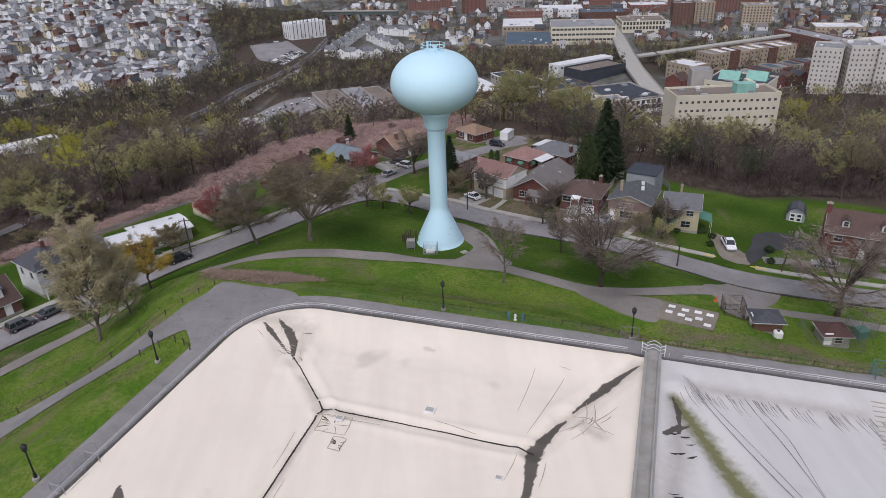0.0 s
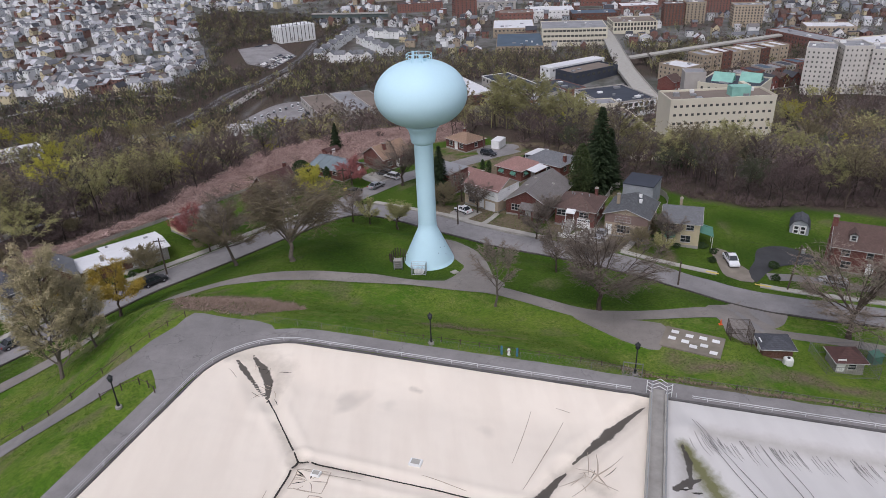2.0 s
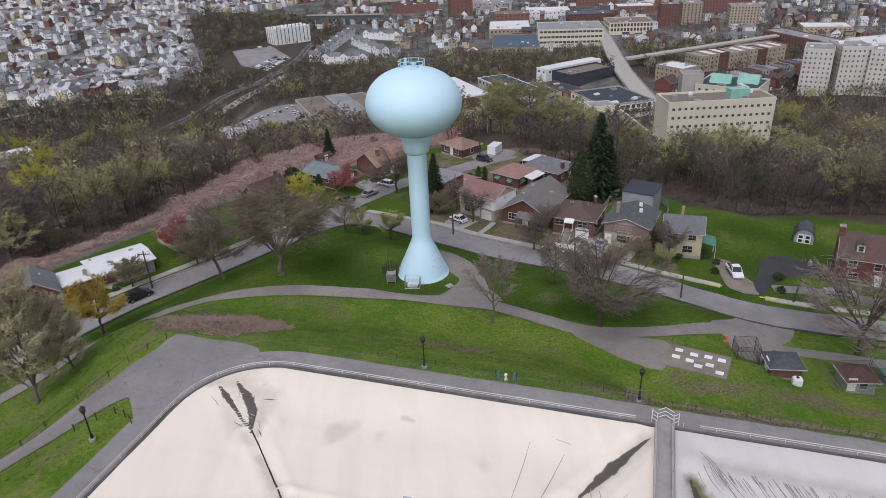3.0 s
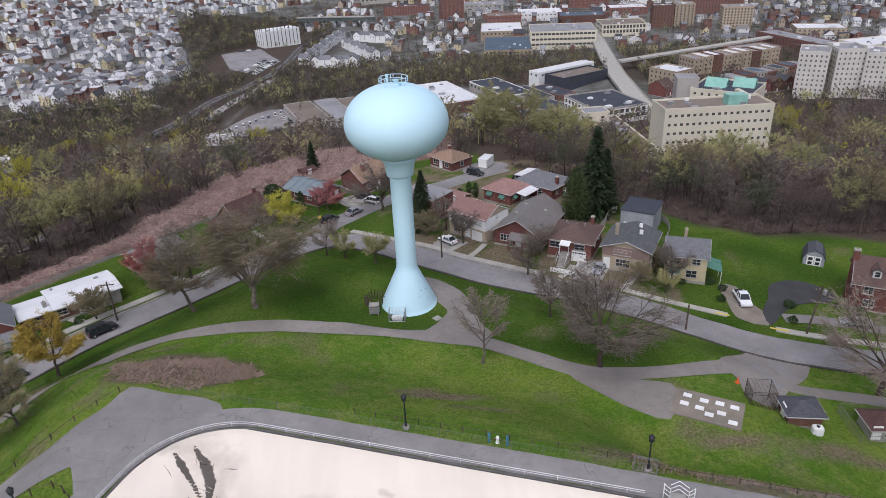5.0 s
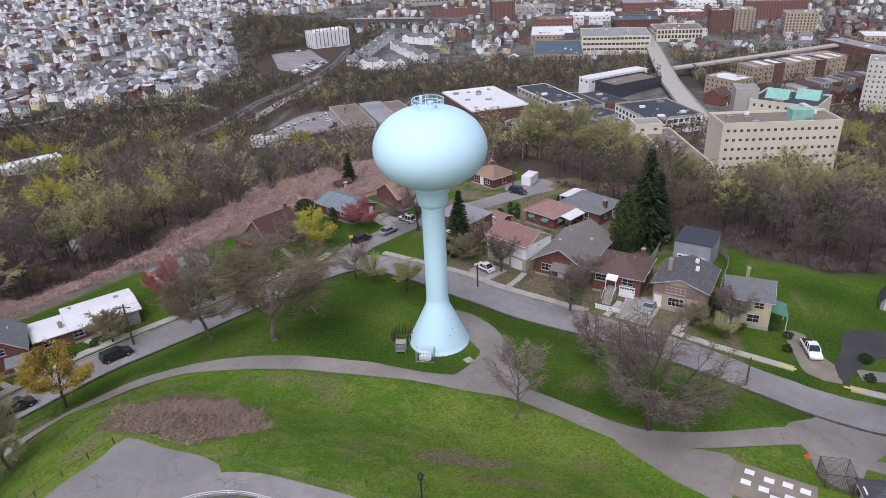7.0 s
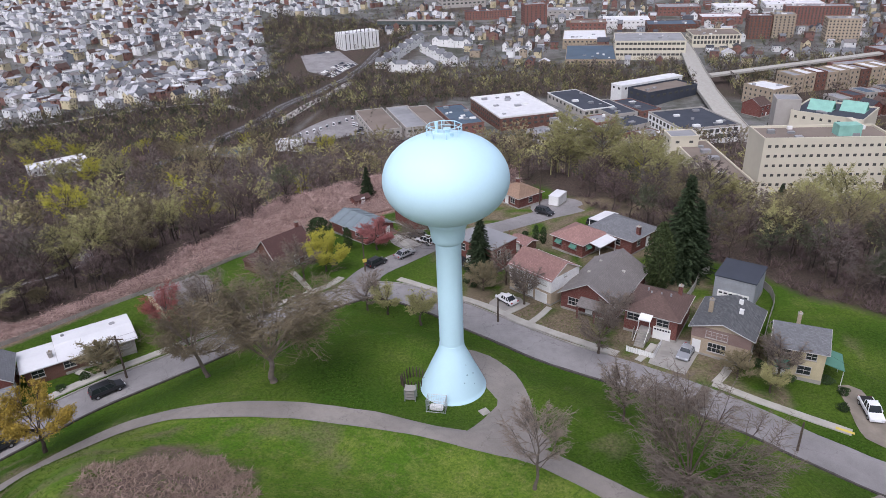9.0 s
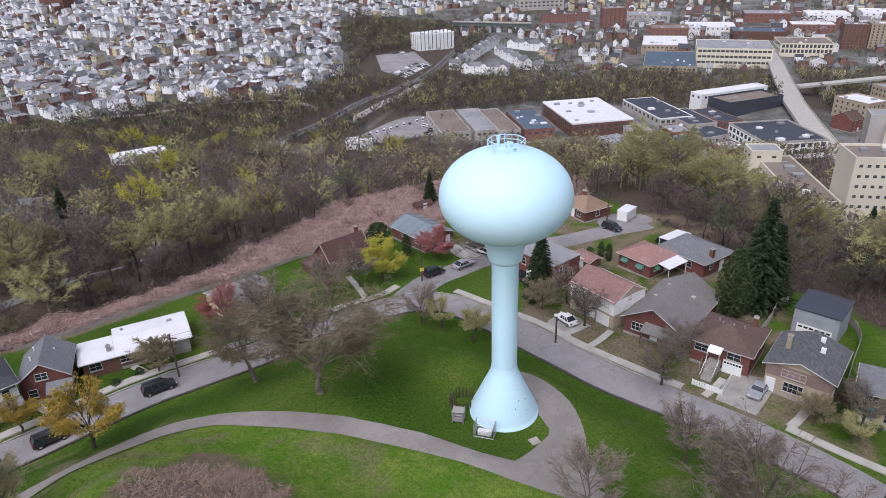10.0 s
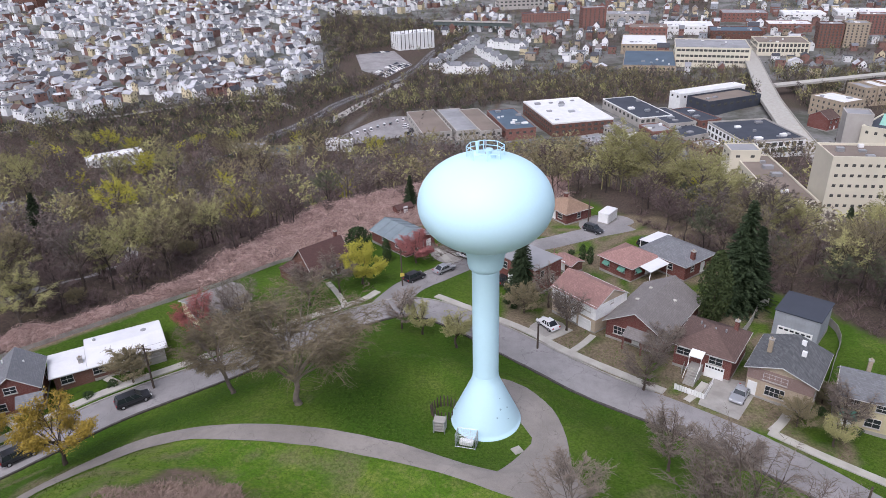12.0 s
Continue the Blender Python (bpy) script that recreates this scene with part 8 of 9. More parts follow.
for k in range(130000):
    x, y = rng.uniform(-66, 66), rng.uniform(-56, 26)
    if rough(x, y, 4, 21) + 0.6 * rough(x, y, 1.2, 22) < -0.12 or math.hypot(x, y) < 5.5 or inside_rim(x, y) > -4 or wooded(x, y) > 0.3 or on_paving(x, y):
        continue
    p = Vector((x, y, gz(x, y)))
    tuft.blade(p, p + Vector((rng.gauss(0, 0.12), rng.gauss(0, 0.12), rng.uniform(0.06, 0.13 if plateau(x, y) < 0.4 else 0.2))), 0.09, rng)
GRASS = leafy("grass_tufts", (0.096, 0.150, 0.016), (0.048, 0.092, 0.009))
tagged(mesh_part("grass_tufts", tuft.mesh("grass_tufts", GRASS), None), "uneven tufts of spring grass on the lawns", "grass", kind="stuff")

# ---- valley: works, bridge, railway and large buildings ----
def pane_mesh(name, w, h, material=None):
    bm = bmesh.new()
    box(bm, -w / 2, w / 2, -0.06, 0.06, -h / 2, h / 2)
    me = bpy.data.meshes.new(name)
    bm.to_mesh(me)
    bm.free()
    me.materials.append(material or GLASS)
    return me


PANES = {}


def block(label, x, y, yaw, w, d, z0, z1, wall_mat, roof_mat, rows=0, cols=(0, 0), win=(1.3, 1.5), parapet=0.7, name="building", category="building", units=0, faces=("front", "left"), band=None, seed=0):
    """A flat-roofed building with real windows, parapet and roof units."""
    t = thing(name, label, category, pose(x, y, z0, 0, 0, yaw))
    h = z1 - z0
    bm = bmesh.new()
    box(bm, -w / 2, w / 2, -d / 2, d / 2, -6, h)
    part("wall", bm, wall_mat, t)
    bm = bmesh.new()
    box(bm, -w / 2 + 0.4, w / 2 - 0.4, -d / 2 + 0.4, d / 2 - 0.4, h - 0.1, h + 0.06)
    part("roof", bm, roof_mat, t)
    bm = bmesh.new()
    for a, b, c, e in ((-w / 2 - 0.1, w / 2 + 0.1, -d / 2 - 0.1, -d / 2 + 0.4), (-w / 2 - 0.1, w / 2 + 0.1, d / 2 - 0.4, d / 2 + 0.1), (-w / 2 - 0.1, -w / 2 + 0.4, -d / 2 + 0.4, d / 2 - 0.4), (w / 2 - 0.4, w / 2 + 0.1, -d / 2 + 0.4, d / 2 - 0.4)):
        box(bm, a, b, c, e, h - 0.3, h + parapet)
    part("parapet", bm, band or wall_mat, t)
    key = win
    if key not in PANES:
        PANES[key] = pane_mesh("window", *win, CURTAINED)
    for fi, face in enumerate(faces):
        n = cols[fi] if fi < len(cols) else cols[-1]
        span = w if face in ("front", "back") else d
        for r in range(rows):
            zz = h - 2.2 - r * max(3.0, (h - 2.5) / max(1, rows))
            if zz < 1:
                break
            for c in range(n):
                u = span * ((c + 0.5) / n - 0.5) * 0.96
                o = new("window", PANES[key])
                o.parent = t
                o.matrix_basis = face_pose(face, w, d, u, zz)
    rg = random.Random(seed + 3)
    for k in range(units):
        ux, uy, us = rg.uniform(-0.4, 0.4) * w, rg.uniform(-0.4, 0.4) * d, rg.uniform(0.8, 2.2)
        bm = bmesh.new()
        box(bm, ux - us, ux + us, uy - us * 0.7, uy + us * 0.7, h, h + rg.uniform(0.6, 1.5))
        part("roof_unit", bm, rg.choice((STEEL, WHITE_PAINT, ROOF_GREY)), t)
    return t


BR = coursed("weathered_red_brick", (0.235, 0.105, 0.082), (0.24, 0.19, 0.17), 4.0)
b = block("beige seven-storey slab building with rows of dark windows", 128.2, 171.5, -1, 44.5, 16, -46, -18, BEIGE_WALL, ROOF_GRAVEL, 7, (17, 0), (1.15, 1.0), 0.9, units=6, faces=("front",), band=BEIGE_WALL, seed=1)
bm = bmesh.new()
box(bm, 4.5, 12.5, -4.5, 0.5, 28, 32.0)
part("penthouse", bm, COPPER, b, "green copper-clad roof house")
bm = bmesh.new()
box(bm, 12.5, 14.5, 0.5, 8, 28, 31.5)
part("stair_house", bm, BEIGE_WALL, b)
block("long low beige wing with a brown gravel roof", 96.8, 190, 2, 14, 52, -52, -34, BEIGE_WALL, ROOF_GRAVEL, 3, (3, 14), (1.1, 1.2), 0.6, units=4, faces=("front", "left"), seed=2)
block("beige stair block with a pale roof", 91, 213, 2, 12, 10, -52, -29.5, BEIGE_WALL, ROOF_GREY, 1, (2, 2), (1.6, 1.0), 0.4, seed=3)
b = block("beige hospital wing with green copper roof lights", 190, 284, -40, 34, 30, -62, -40, BEIGE_WALL, ROOF_BLACK, 3, (8, 8), (1.3, 1.4), 0.8, units=3, seed=4)
for px, py in ((-6, -2), (8, 4)):
    bm = bmesh.new()
    slab(bm, [(px - 6, py - 4, 22), (px + 6, py - 4, 22), (px + 6, py, 27), (px - 6, py, 27)], 0.4)
    slab(bm, [(px + 6, py + 4, 22), (px - 6, py + 4, 22), (px - 6, py, 27), (px + 6, py, 27)], 0.4)
    box(bm, px - 5.8, px + 5.8, py - 3.8, py + 3.8, 20, 22.2)
    part("roof_light", bm, COPPER, b, "green copper gabled roof light")
b = block("plain grey concrete stair tower with yellow bracing", 168, 292, -12, 12, 12, -70, -35, GREY_WALL, ROOF_GREY, 0, (0, 0), seed=5)
bm = bmesh.new()
for k in range(4):
    rod(bm, (3.4, -6.1, 18 + 3 * k), (5.6, -6.1, 21 + 3 * k), 0.22, sides=4)
    rod(bm, (5.6, -6.1, 18 + 3 * k), (3.4, -6.1, 21 + 3 * k), 0.22, sides=4)
part("bracing", bm, YELLOW_PAINT, b, "yellow steel cross-bracing")
for k, (x, y, yaw, top) in enumerate(((293, 372, -32, -40), (313, 368, -14, -38.5), (331, 356, -32, -40), (352, 354, -14, -37), (372, 342, -32, -39))):
    block("pale grey stone apartment block with bay fronts", x, y, yaw, 19, 26, -72, top, PALE_STONE, ROOF_GREY, 9, (6, 7), (0.95, 1.3), 1.0, units=3, seed=10 + k, faces=("front", "left"), name="apartment_building", category="apartments")
for k in range(9):
    block("row of tan and brown brick apartments with flat pale roofs", 247 + 9.6 * k, 471 + 2.7 * k, 16, 9.3, 20, -74, -61 + 0.5 * (k % 3), BRICK_BROWN if k % 4 == 2 else BRICK_TAN, ROOF_WHITE if k % 3 else ROOF_GREY, 3, (2, 5), (1.2, 1.6), 0.8, seed=20 + k, name="row_house", category="apartments")
for k in range(7):
    block("brick row house with a grey roof", 254 + 11 * k, 408 + 5 * k, 16, 9.5, 16, -73, -64 + 0.7 * (k % 3), BR if k % 2 else GREY_WALL, (ROOF_GREY, ROOF_BLACK, ROOF_BLUE)[k % 3], 2, (3, 4), (1.2, 1.6), 0.5, seed=30 + k, name="row_house", category="apartments")
for k in range(6):
    house("dark red brick gabled house below the apartments", 246 + 10 * k, 382 + 3 * k, 16, 8.0, 12, 7.5, "gable_y", 3.0, BRICK_RED if k % 3 else BRICK_BROWN, SHINGLE_BROWN if k % 2 else SHINGLE_DARK, [("front", -1.8, 5.4, 1.1, 1.5, 0, None), ("front", 1.8, 5.4, 1.1, 1.5, 0, None)], [("front", 0, 1.0, 2.05, 0)], gutter=False)
block("long red brick block with a pale roof", 398, 560, -78, 112, 24, -82, -68, BR, ROOF_GREY, 3, (24, 5), (1.3, 1.7), 0.8, units=5, seed=40)
block("low red brick hall beside the bridge arm", 338, 545, 16, 46, 26, -80, -70, BR, ROOF_GREY, 2, (10, 5), (1.4, 1.6), 0.8, units=3, seed=41)
block("pale flat-roofed clinic with blue window bands", 442, 520, 10, 52, 34, -78, -66, BEIGE_WALL, ROOF_WHITE, 2, (12, 6), (2.4, 1.6), 0.8, units=3, seed=42)
WK = -72
block("white-roofed brick works building with roof units", 28, 404, 19, 42, 62, WK, -63, BRICK_BROWN, ROOF_WHITE, 2, (9, 14), (2.2, 1.6), 0.8, units=10, band=WHITE_PAINT, seed=50)
for k, (cx, cy, w, m) in enumerate(((-66, 384, 20, ROOF_GRAVEL), (-46, 388, 16, ROOF_GREY), (-31, 386, 14, ROOF_GRAVEL))):
    block("long brown works shed with a flat roof", cx, cy, 20, w, 58, WK, -66 + 0.5 * k, GREY_WALL, m, 1, (4, 8), (2.0, 1.4), 0.5, seed=51 + k)
block("brick works with a blue-black skylit roof", -10, 388, 18, 20, 52, WK, -65, BR, ROOF_BLUE, 1, (4, 8), (2.0, 1.4), 0.5, units=8, seed=54)
block("low works with a charcoal roof and white end wall", 78, 424, 20, 24, 58, WK, -65.5, GREY_WALL, ROOF_BLACK, 1, (6, 9), (2.4, 2.0), 0.4, band=WHITE_PAINT, units=3, seed=55)
for k, (cx, cy, w, d, m) in enumerate(((96, 402, 20, 40, ROOF_BLACK), (116, 410, 16, 34, ROOF_BLACK), (104, 372, 24, 22, ROOF_BLACK), (84, 372, 14, 18, ROOF_GREY), (60, 376, 12, 18, ROOF_GREY), (88, 352, 16, 22, ROOF_BLACK), (66, 350, 18, 14, ROOF_WHITE), (110, 340, 14, 16, ROOF_GREY), (46, 352, 14, 20, ROOF_GREY))):
    block("small brick workshop with a dark flat roof", cx, cy, 20 + 6 * (k % 3), w, d, WK, -66 - (k % 3), BR if k % 2 else GREY_WALL, m, 1, (4, 5), (1.6, 1.6), 0.5, units=3, seed=60 + k)
block("black warehouse with a stepped white and dark roof", 143, 446, 30, 48, 22, WK, -63, ROOF_BLACK, ROOF_GRAVEL, 1, (8, 3), (3.0, 2.0), 1.2, units=2, seed=70)
block("long white-roofed range behind a black warehouse", 137, 470, 30, 62, 12, WK, -62.5, WHITE_PAINT, ROOF_WHITE, 1, (10, 2), (2.0, 1.6), 0.4, seed=71)
block("large building with a black roof and white ground floor", 139, 353, 14, 38, 44, WK, -62, WHITE_PAINT, ROOF_BLACK, 2, (9, 9), (2.6, 2.4), 0.9, units=9, band=GREY_WALL, seed=72)
h = house("red brick gabled house by the bridge ramp", 192, 390, 35, 11, 14, 8, "gable_x", 4, BRICK_RED, SHINGLE_BROWN, [("front", -2.5, 5.5, 1.2, 1.6, 0, None), ("front", 2.5, 5.5, 1.2, 1.6, 0, None), ("front", -2.5, 2.2, 1.2, 1.6, 0, None)], [("front", 1.5, 1.0, 2.05, 0)])
block("pale stucco block beside the bridge", 212, 424, 30, 20, 26, WK, -59, BRICK_TAN, ROOF_WHITE, 3, (5, 6), (1.2, 1.6), 0.8, units=3, seed=73)
# the road bridge and its ramp
bridge = thing("road_bridge", "pale concrete road bridge over the railway hollow", "bridge", kind="structure")
line = [Vector(p) for p in ((171, 308, -72.5), (169, 353, -70.0), (168, 382, -66.0), (176, 446, -66.0), (195, 538, -70.0), (225, 671, -78.0), (243, 766, -82.5))]
bm = bmesh.new()
for a, b in zip(line, line[1:]):
    s = Vector((-(b - a).y, (b - a).x, 0)).normalized() * 7.0
    slab(bm, [a - s, b - s, b + s, a + s], 1.4)
part("deck", bm, PALE_CONCRETE, bridge)
for sgn in (-1, 1):
    bm = bmesh.new()
    for a, b in zip(line, line[1:]):
        s = Vector((-(b - a).y, (b - a).x, 0)).normalized() * 6.8 * sgn
        slab(bm, [a + s * 1.0 + Vector((0, 0, 1)), b + s + Vector((0, 0, 1)), b + s * 1.05 + Vector((0, 0, 1)), a + s * 1.05 + Vector((0, 0, 1))], 1.1)
    part("parapet", bm, PALE_CONCRETE, bridge)
for k in range(1, 5):
    p = line[k]
    bm = bmesh.new()
    box(bm, p.x - 4, p.x + 4, p.y - 1, p.y + 1, -95, p.z - 1.3)
    part("pier", bm, CONCRETE, bridge)
bridge2 = thing("road_bridge", "side arm of the concrete bridge", "bridge", kind="structure")
bm = bmesh.new()
slab(bm, [(196, 499, -67), (196, 508, -67), (378, 593, -69), (378, 584, -69)], 1.6)
part("deck", bm, PALE_CONCRETE, bridge2)
for k in range(4):
    bm = bmesh.new()
    x, y = 196 + 36.3 * (k + 0.7), 503 + 17.0 * (k + 0.7)
    box(bm, x - 2, x + 2, y - 3, y + 3, -95, -69)
    part("pier", bm, CONCRETE, bridge2)
far_bridge = thing("steel_bridge", "grey-green steel girder bridge with a pale deck across the far hollow", "bridge", kind="structure")
IRON_GREEN = surf("grey_green_bridge_steel", (0.10, 0.125, 0.12), 0.7, (0.7, 0.4), 1.0, 0.2)
bm = bmesh.new()
slab(bm, [(-138, 927, -70.5), (-138, 936, -70.5), (-27, 909, -70.5), (-27, 900, -70.5)], 4.5)
part("girder", bm, IRON_GREEN, far_bridge)
bm = bmesh.new()
slab(bm, [(-138, 926, -69.6), (-138, 937, -69.6), (-27, 910, -69.6), (-27, 899, -69.6)], 0.9)
part("deck", bm, CONCRETE, far_bridge)
for f in (0.18, 0.48, 0.8):
    bm = bmesh.new()
    x, y = -138 + f * 111, 927 + f * -27 + 4
    for dx, dy in ((-4, -3), (4, -3), (-4, 3), (4, 3)):
        rod(bm, (x + dx, y + dy, -92), (x + dx * 0.6, y + dy, -74), 0.7, sides=4)
    for dy in (-3, 3):
        rod(bm, (x - 4, y + dy, -90), (x + 2.5, y + dy, -75), 0.45, sides=4)
        rod(bm, (x + 4, y + dy, -90), (x - 2.5, y + dy, -75), 0.45, sides=4)
    part("pier", bm, IRON_GREEN, far_bridge)
# railway and the roads in the hollow
BALLAST = surf("dark_ballast", (0.10, 0.09, 0.085), 0.95, (0.7, 0.5), 1.0, 0.1)
RAIL_LINE = [(-186, 290), (-168, 362), (-157, 417), (-148, 466), (-140, 516), (-129, 590), (-119, 662), (-114, 754), (-100, 860), (-70, 980)]
ribbon("railway_bed", RAIL_LINE, 11.0, BALLAST, "dark ballast railway bed along the hollow", "railway", lift=0.5, every=6, across=5, wobble=0.5)
for off in (-3.2, -1.7, 1.7, 3.2):
    ribbon("rail", [(x + off, y) for x, y in RAIL_LINE], 0.28, STEEL, "steel rail", "railway", lift=0.75, every=6, across=2, wobble=0)
ribbon("access_road", [(-142, 400), (-133, 440), (-126, 490), (-121, 540), (-117, 575)], 9.0, CONCRETE, "pale gravel road beside the railway", "road", lift=0.5, every=5)
patch_on_ground("car_park", [(-142, 607), (-126, 674), (-163, 760), (-204, 733), (-178, 653)], STREET_ASPHALT, "large grey car park in the hollow", "car park", lift=0.7, grid=8, sharp=True)
bm = bmesh.new()
rg = random.Random(17)
lot_rows = [((-144, 612), (-129, 676)), ((-150, 618), (-136, 680)), ((-158, 632), (-144, 690)), ((-166, 752), (-186, 740))]
for a, b in lot_rows:
    n = int(math.hypot(b[0] - a[0], b[1] - a[1]) / 2.9)
    for k in range(n):
        if rg.random() < 0.3:
            continue
        x, y = a[0] + (b[0] - a[0]) * k / n, a[1] + (b[1] - a[1]) * k / n
        z = gz(x, y) + 0.75
        dark = rg.random() < 0.5
        first = len(bm.faces)
        prism(bm, [(x - 2.2, y - 0.8), (x + 2.2, y - 0.9), (x + 2.2, y + 0.9), (x - 2.2, y + 0.8)], z + 0.25, z + 0.85)
        prism(bm, [(x - 1.3, y - 0.7), (x + 0.9, y - 0.7), (x + 0.9, y + 0.7), (x - 1.3, y + 0.7)], z + 0.85, z + 1.45)
        bm.faces.ensure_lookup_table()
        for f in bm.faces[first:]:
            f.material_index = 1 if dark else 0
far_cars = part("parked_cars", bm, WHITE_PAINT)
far_cars.data.materials.append(ROOF_BLACK)
tagged(far_cars, "rows of parked cars in the far car park", "cars", kind="stuff")
patch_on_ground("van_yard", [(-128, 352), (-104, 356), (-84, 368), (-72, 380), (-82, 412), (-104, 408), (-122, 376)], STREET_ASPHALT, "asphalt yard with parked vans", "car park", lift=0.5, grid=6)
ribbon("valley_road", [(-440, 345), (-387, 362), (-350, 404), (-315, 420), (-262, 458), (-215, 470), (-180, 440)], 6.5, CONCRETE, "road below the hillside town", "road", lift=0.6, every=6)
ribbon("slope_track", [(-104, 8), (-94, 20), (-87.5, 34), (-86, 50), (-92, 66), (-100, 80), (-112, 98)], 3.2, ASPHALT, "grey asphalt lane in the wooded slope", "road", lift=0.15, every=3)
block("white-roofed shed among the trees", -234, 280, 40, 30, 12, gz(-234, 280), gz(-234, 280) + 6, WHITE_PAINT, ROOF_WHITE, 1, (6, 2), (1.4, 1.2), 0.3, seed=80)
block("pale flat-roofed shed beside the valley road", -173, 326, 8, 22, 12, -73, -66.5, BRICK_TAN, ROOF_GREY, 1, (4, 2), (1.4, 1.2), 0.3, seed=81)
block("grey shed beside the van yard", -147, 318, 8, 22, 14, -73, -66, GREY_WALL, ROOF_BLUE, 1, (4, 2), (1.4, 1.2), 0.3, seed=82)
for k, (x, y) in enumerate(((-122, 340), (-112, 338))):
    block("white box building beside the van yard", x, y, 15, 8, 9, -73, -66.5, WHITE_PAINT, ROOF_WHITE, 1, (3, 2), (1.0, 1.0), 0.2, seed=83 + k)
rg = random.Random(9)
van_colours = ["white", "white", "white", "silver", "grey"]
for k in range(9):
    vehicle(-118 + 3.8 * k, 372 + 4.2 * k + rg.uniform(-1, 1), 100 + rg.uniform(-6, 6), rg.choice(van_colours), "van", "parked van in the yard", 5.6, name="van")
for k in range(8):
    vehicle(-86 + rg.uniform(0, 10), 372 + 4.5 * k, 30, rg.choice(("white", "silver", "grey", "black")), "suv", "parked car in the yard", 4.6)
# large buildings of the far town
FARB = [("white eleven-bay block by the hollow", -145, 790, 34, 48, 24, 19, WHITE_PAINT, ROOF_WHITE, 2, (9, 4), (0.9, 14)), ("long slate-blue-roofed hall with skylights", 122, 664, -8, 50, 84, 9, BRICK_TAN, ROOF_BLUE, 2, (12, 10), (2.2, 1.8)),
        ("pale-roofed hall beside the slate-blue roof", 132, 776, -8, 50, 70, 10, BRICK_TAN, ROOF_WHITE, 1, (10, 8), (2.2, 1.8)), ("long beige factory with three window bands", 188, 692, -9, 72, 56, 19, BEIGE_WALL, ROOF_GREY, 3, (16, 8), (3.6, 2.2)),
        ("cream office block with deep window bands", 272, 742, -6, 52, 44, 13, BEIGE_WALL, ROOF_GRAVEL, 2, (13, 8), (2.6, 3.4)), ("pinkish brick apartment tower", 84, 940, 10, 32, 22, 28, BR, ROOF_GREY, 8, (5, 5), (1.6, 1.8)),
        ("brown brick apartment tower", 337, 782, -10, 25, 22, 26, BRICK_BROWN, ROOF_GREY, 9, (6, 5), (1.6, 1.8)), ("tan brick apartment tower", 363, 780, -10, 24, 24, 26, BRICK_TAN, ROOF_GREY, 9, (5, 5), (1.6, 1.8)), ("long red brick flats with many windows", 438, 862, -14, 76, 24, 23, BR, ROOF_GREY, 7, (18, 6), (1.6, 1.8)), ("tan brick flats with many windows", 412, 738, -14, 34, 24, 25, BRICK_TAN, ROOF_GREY, 7, (9, 6), (1.6, 1.8)),
        ("glass-fronted office block at the edge of town", -22, 1140, 14, 76, 30, 30, GREY_WALL, ROOF_GREY, 5, (10, 4), (4.0, 2.4)), ("plain white flat-roofed warehouse", 205, 900, -8, 60, 44, 10, WHITE_PAINT, ROOF_WHITE, 1, (10, 6), (2, 1.6)), ("brick warehouse with a grey roof", 300, 1000, -8, 60, 44, 12, BR, ROOF_GREY, 2, (10, 6), (2, 1.6)), ("low white-roofed store building", 380, 1000, -8, 54, 40, 9, WHITE_PAINT, ROOF_WHITE, 1, (8, 5), (2, 1.6)),
        ("pale brick flat-roofed store", 470, 660, -18, 50, 34, 10, BRICK_TAN, ROOF_WHITE, 2, (10, 6), (1.8, 1.8)), ("low grey-roofed market hall", 252, 850, -8, 60, 40, 9, BRICK_BROWN, ROOF_BLUE, 1, (10, 6), (2, 1.6)), ("brick store with a pale roof", 330, 900, -8, 52, 36, 10, BR, ROOF_WHITE, 2, (9, 6), (2, 1.6)), ("red brick hall with a gravel roof", 150, 870, -8, 46, 34, 12, BR, ROOF_GRAVEL, 2, (8, 6), (2, 1.6)), ("long grey-roofed depot with a plain wall", 140, 1010, -8, 60, 40, 10, GREY_WALL, ROOF_GREY, 1, (8, 6), (2, 1.6)), ("long brick terrace with a dark roof", 20, 1010, 6, 70, 18, 12, BR, ROOF_BLACK, 3, (16, 4), (1.4, 1.8)), ("wide low supermarket with a white roof", 470, 1010, -12, 80, 50, 9, WHITE_PAINT, ROOF_WHITE, 1, (10, 6), (2, 1.6)), ("brick church hall on the hillside", -806, 1010, -24, 70, 30, 16, BRICK_BROWN, COPPER, 2, (14, 5), (1.6, 2.6))]
for k, (lb, x, y, yaw, w, d, hh, wm, rm, rows, cols, win) in enumerate(FARB):
    z = gz(x, y)
    block(lb, x, y, yaw, w, d, z, z + hh, wm, rm, rows, cols, win, 0.8, units=6, faces=("front", "left"), seed=90 + k)

# ---- the town on the far hillside ----
WALLS = [SIDING_WHITE, SIDING_GREY, BRICK_RED, SIDING_CREAM, BRICK_TAN, WHITE_PAINT]
DULL_WHITE = surf("greyed_white_siding", (0.70, 0.70, 0.69), 0.75, (0.75, 0.4), 3.0, 0.3, bumpy=0.05, vary=0.2)
DULL_ROOF = surf("weathered_pale_roof", (0.54, 0.54, 0.56), 0.8, (0.7, 0.4), 3.0, 0.2, bumpy=0.05, vary=0.25)
BRICK_MUTED = coursed("dull_red_brick", (0.235, 0.118, 0.094), (0.24, 0.19, 0.17), 4.0)
TOWN_WHITE = surf("white_siding_of_the_town", (0.84, 0.84, 0.83), 0.7, (0.8, 0.3), 3.0, 0.3, bumpy=0.05, vary=0.08)
WALLS[0], WALLS[2], WALLS[5] = TOWN_WHITE, BRICK_MUTED, DULL_WHITE
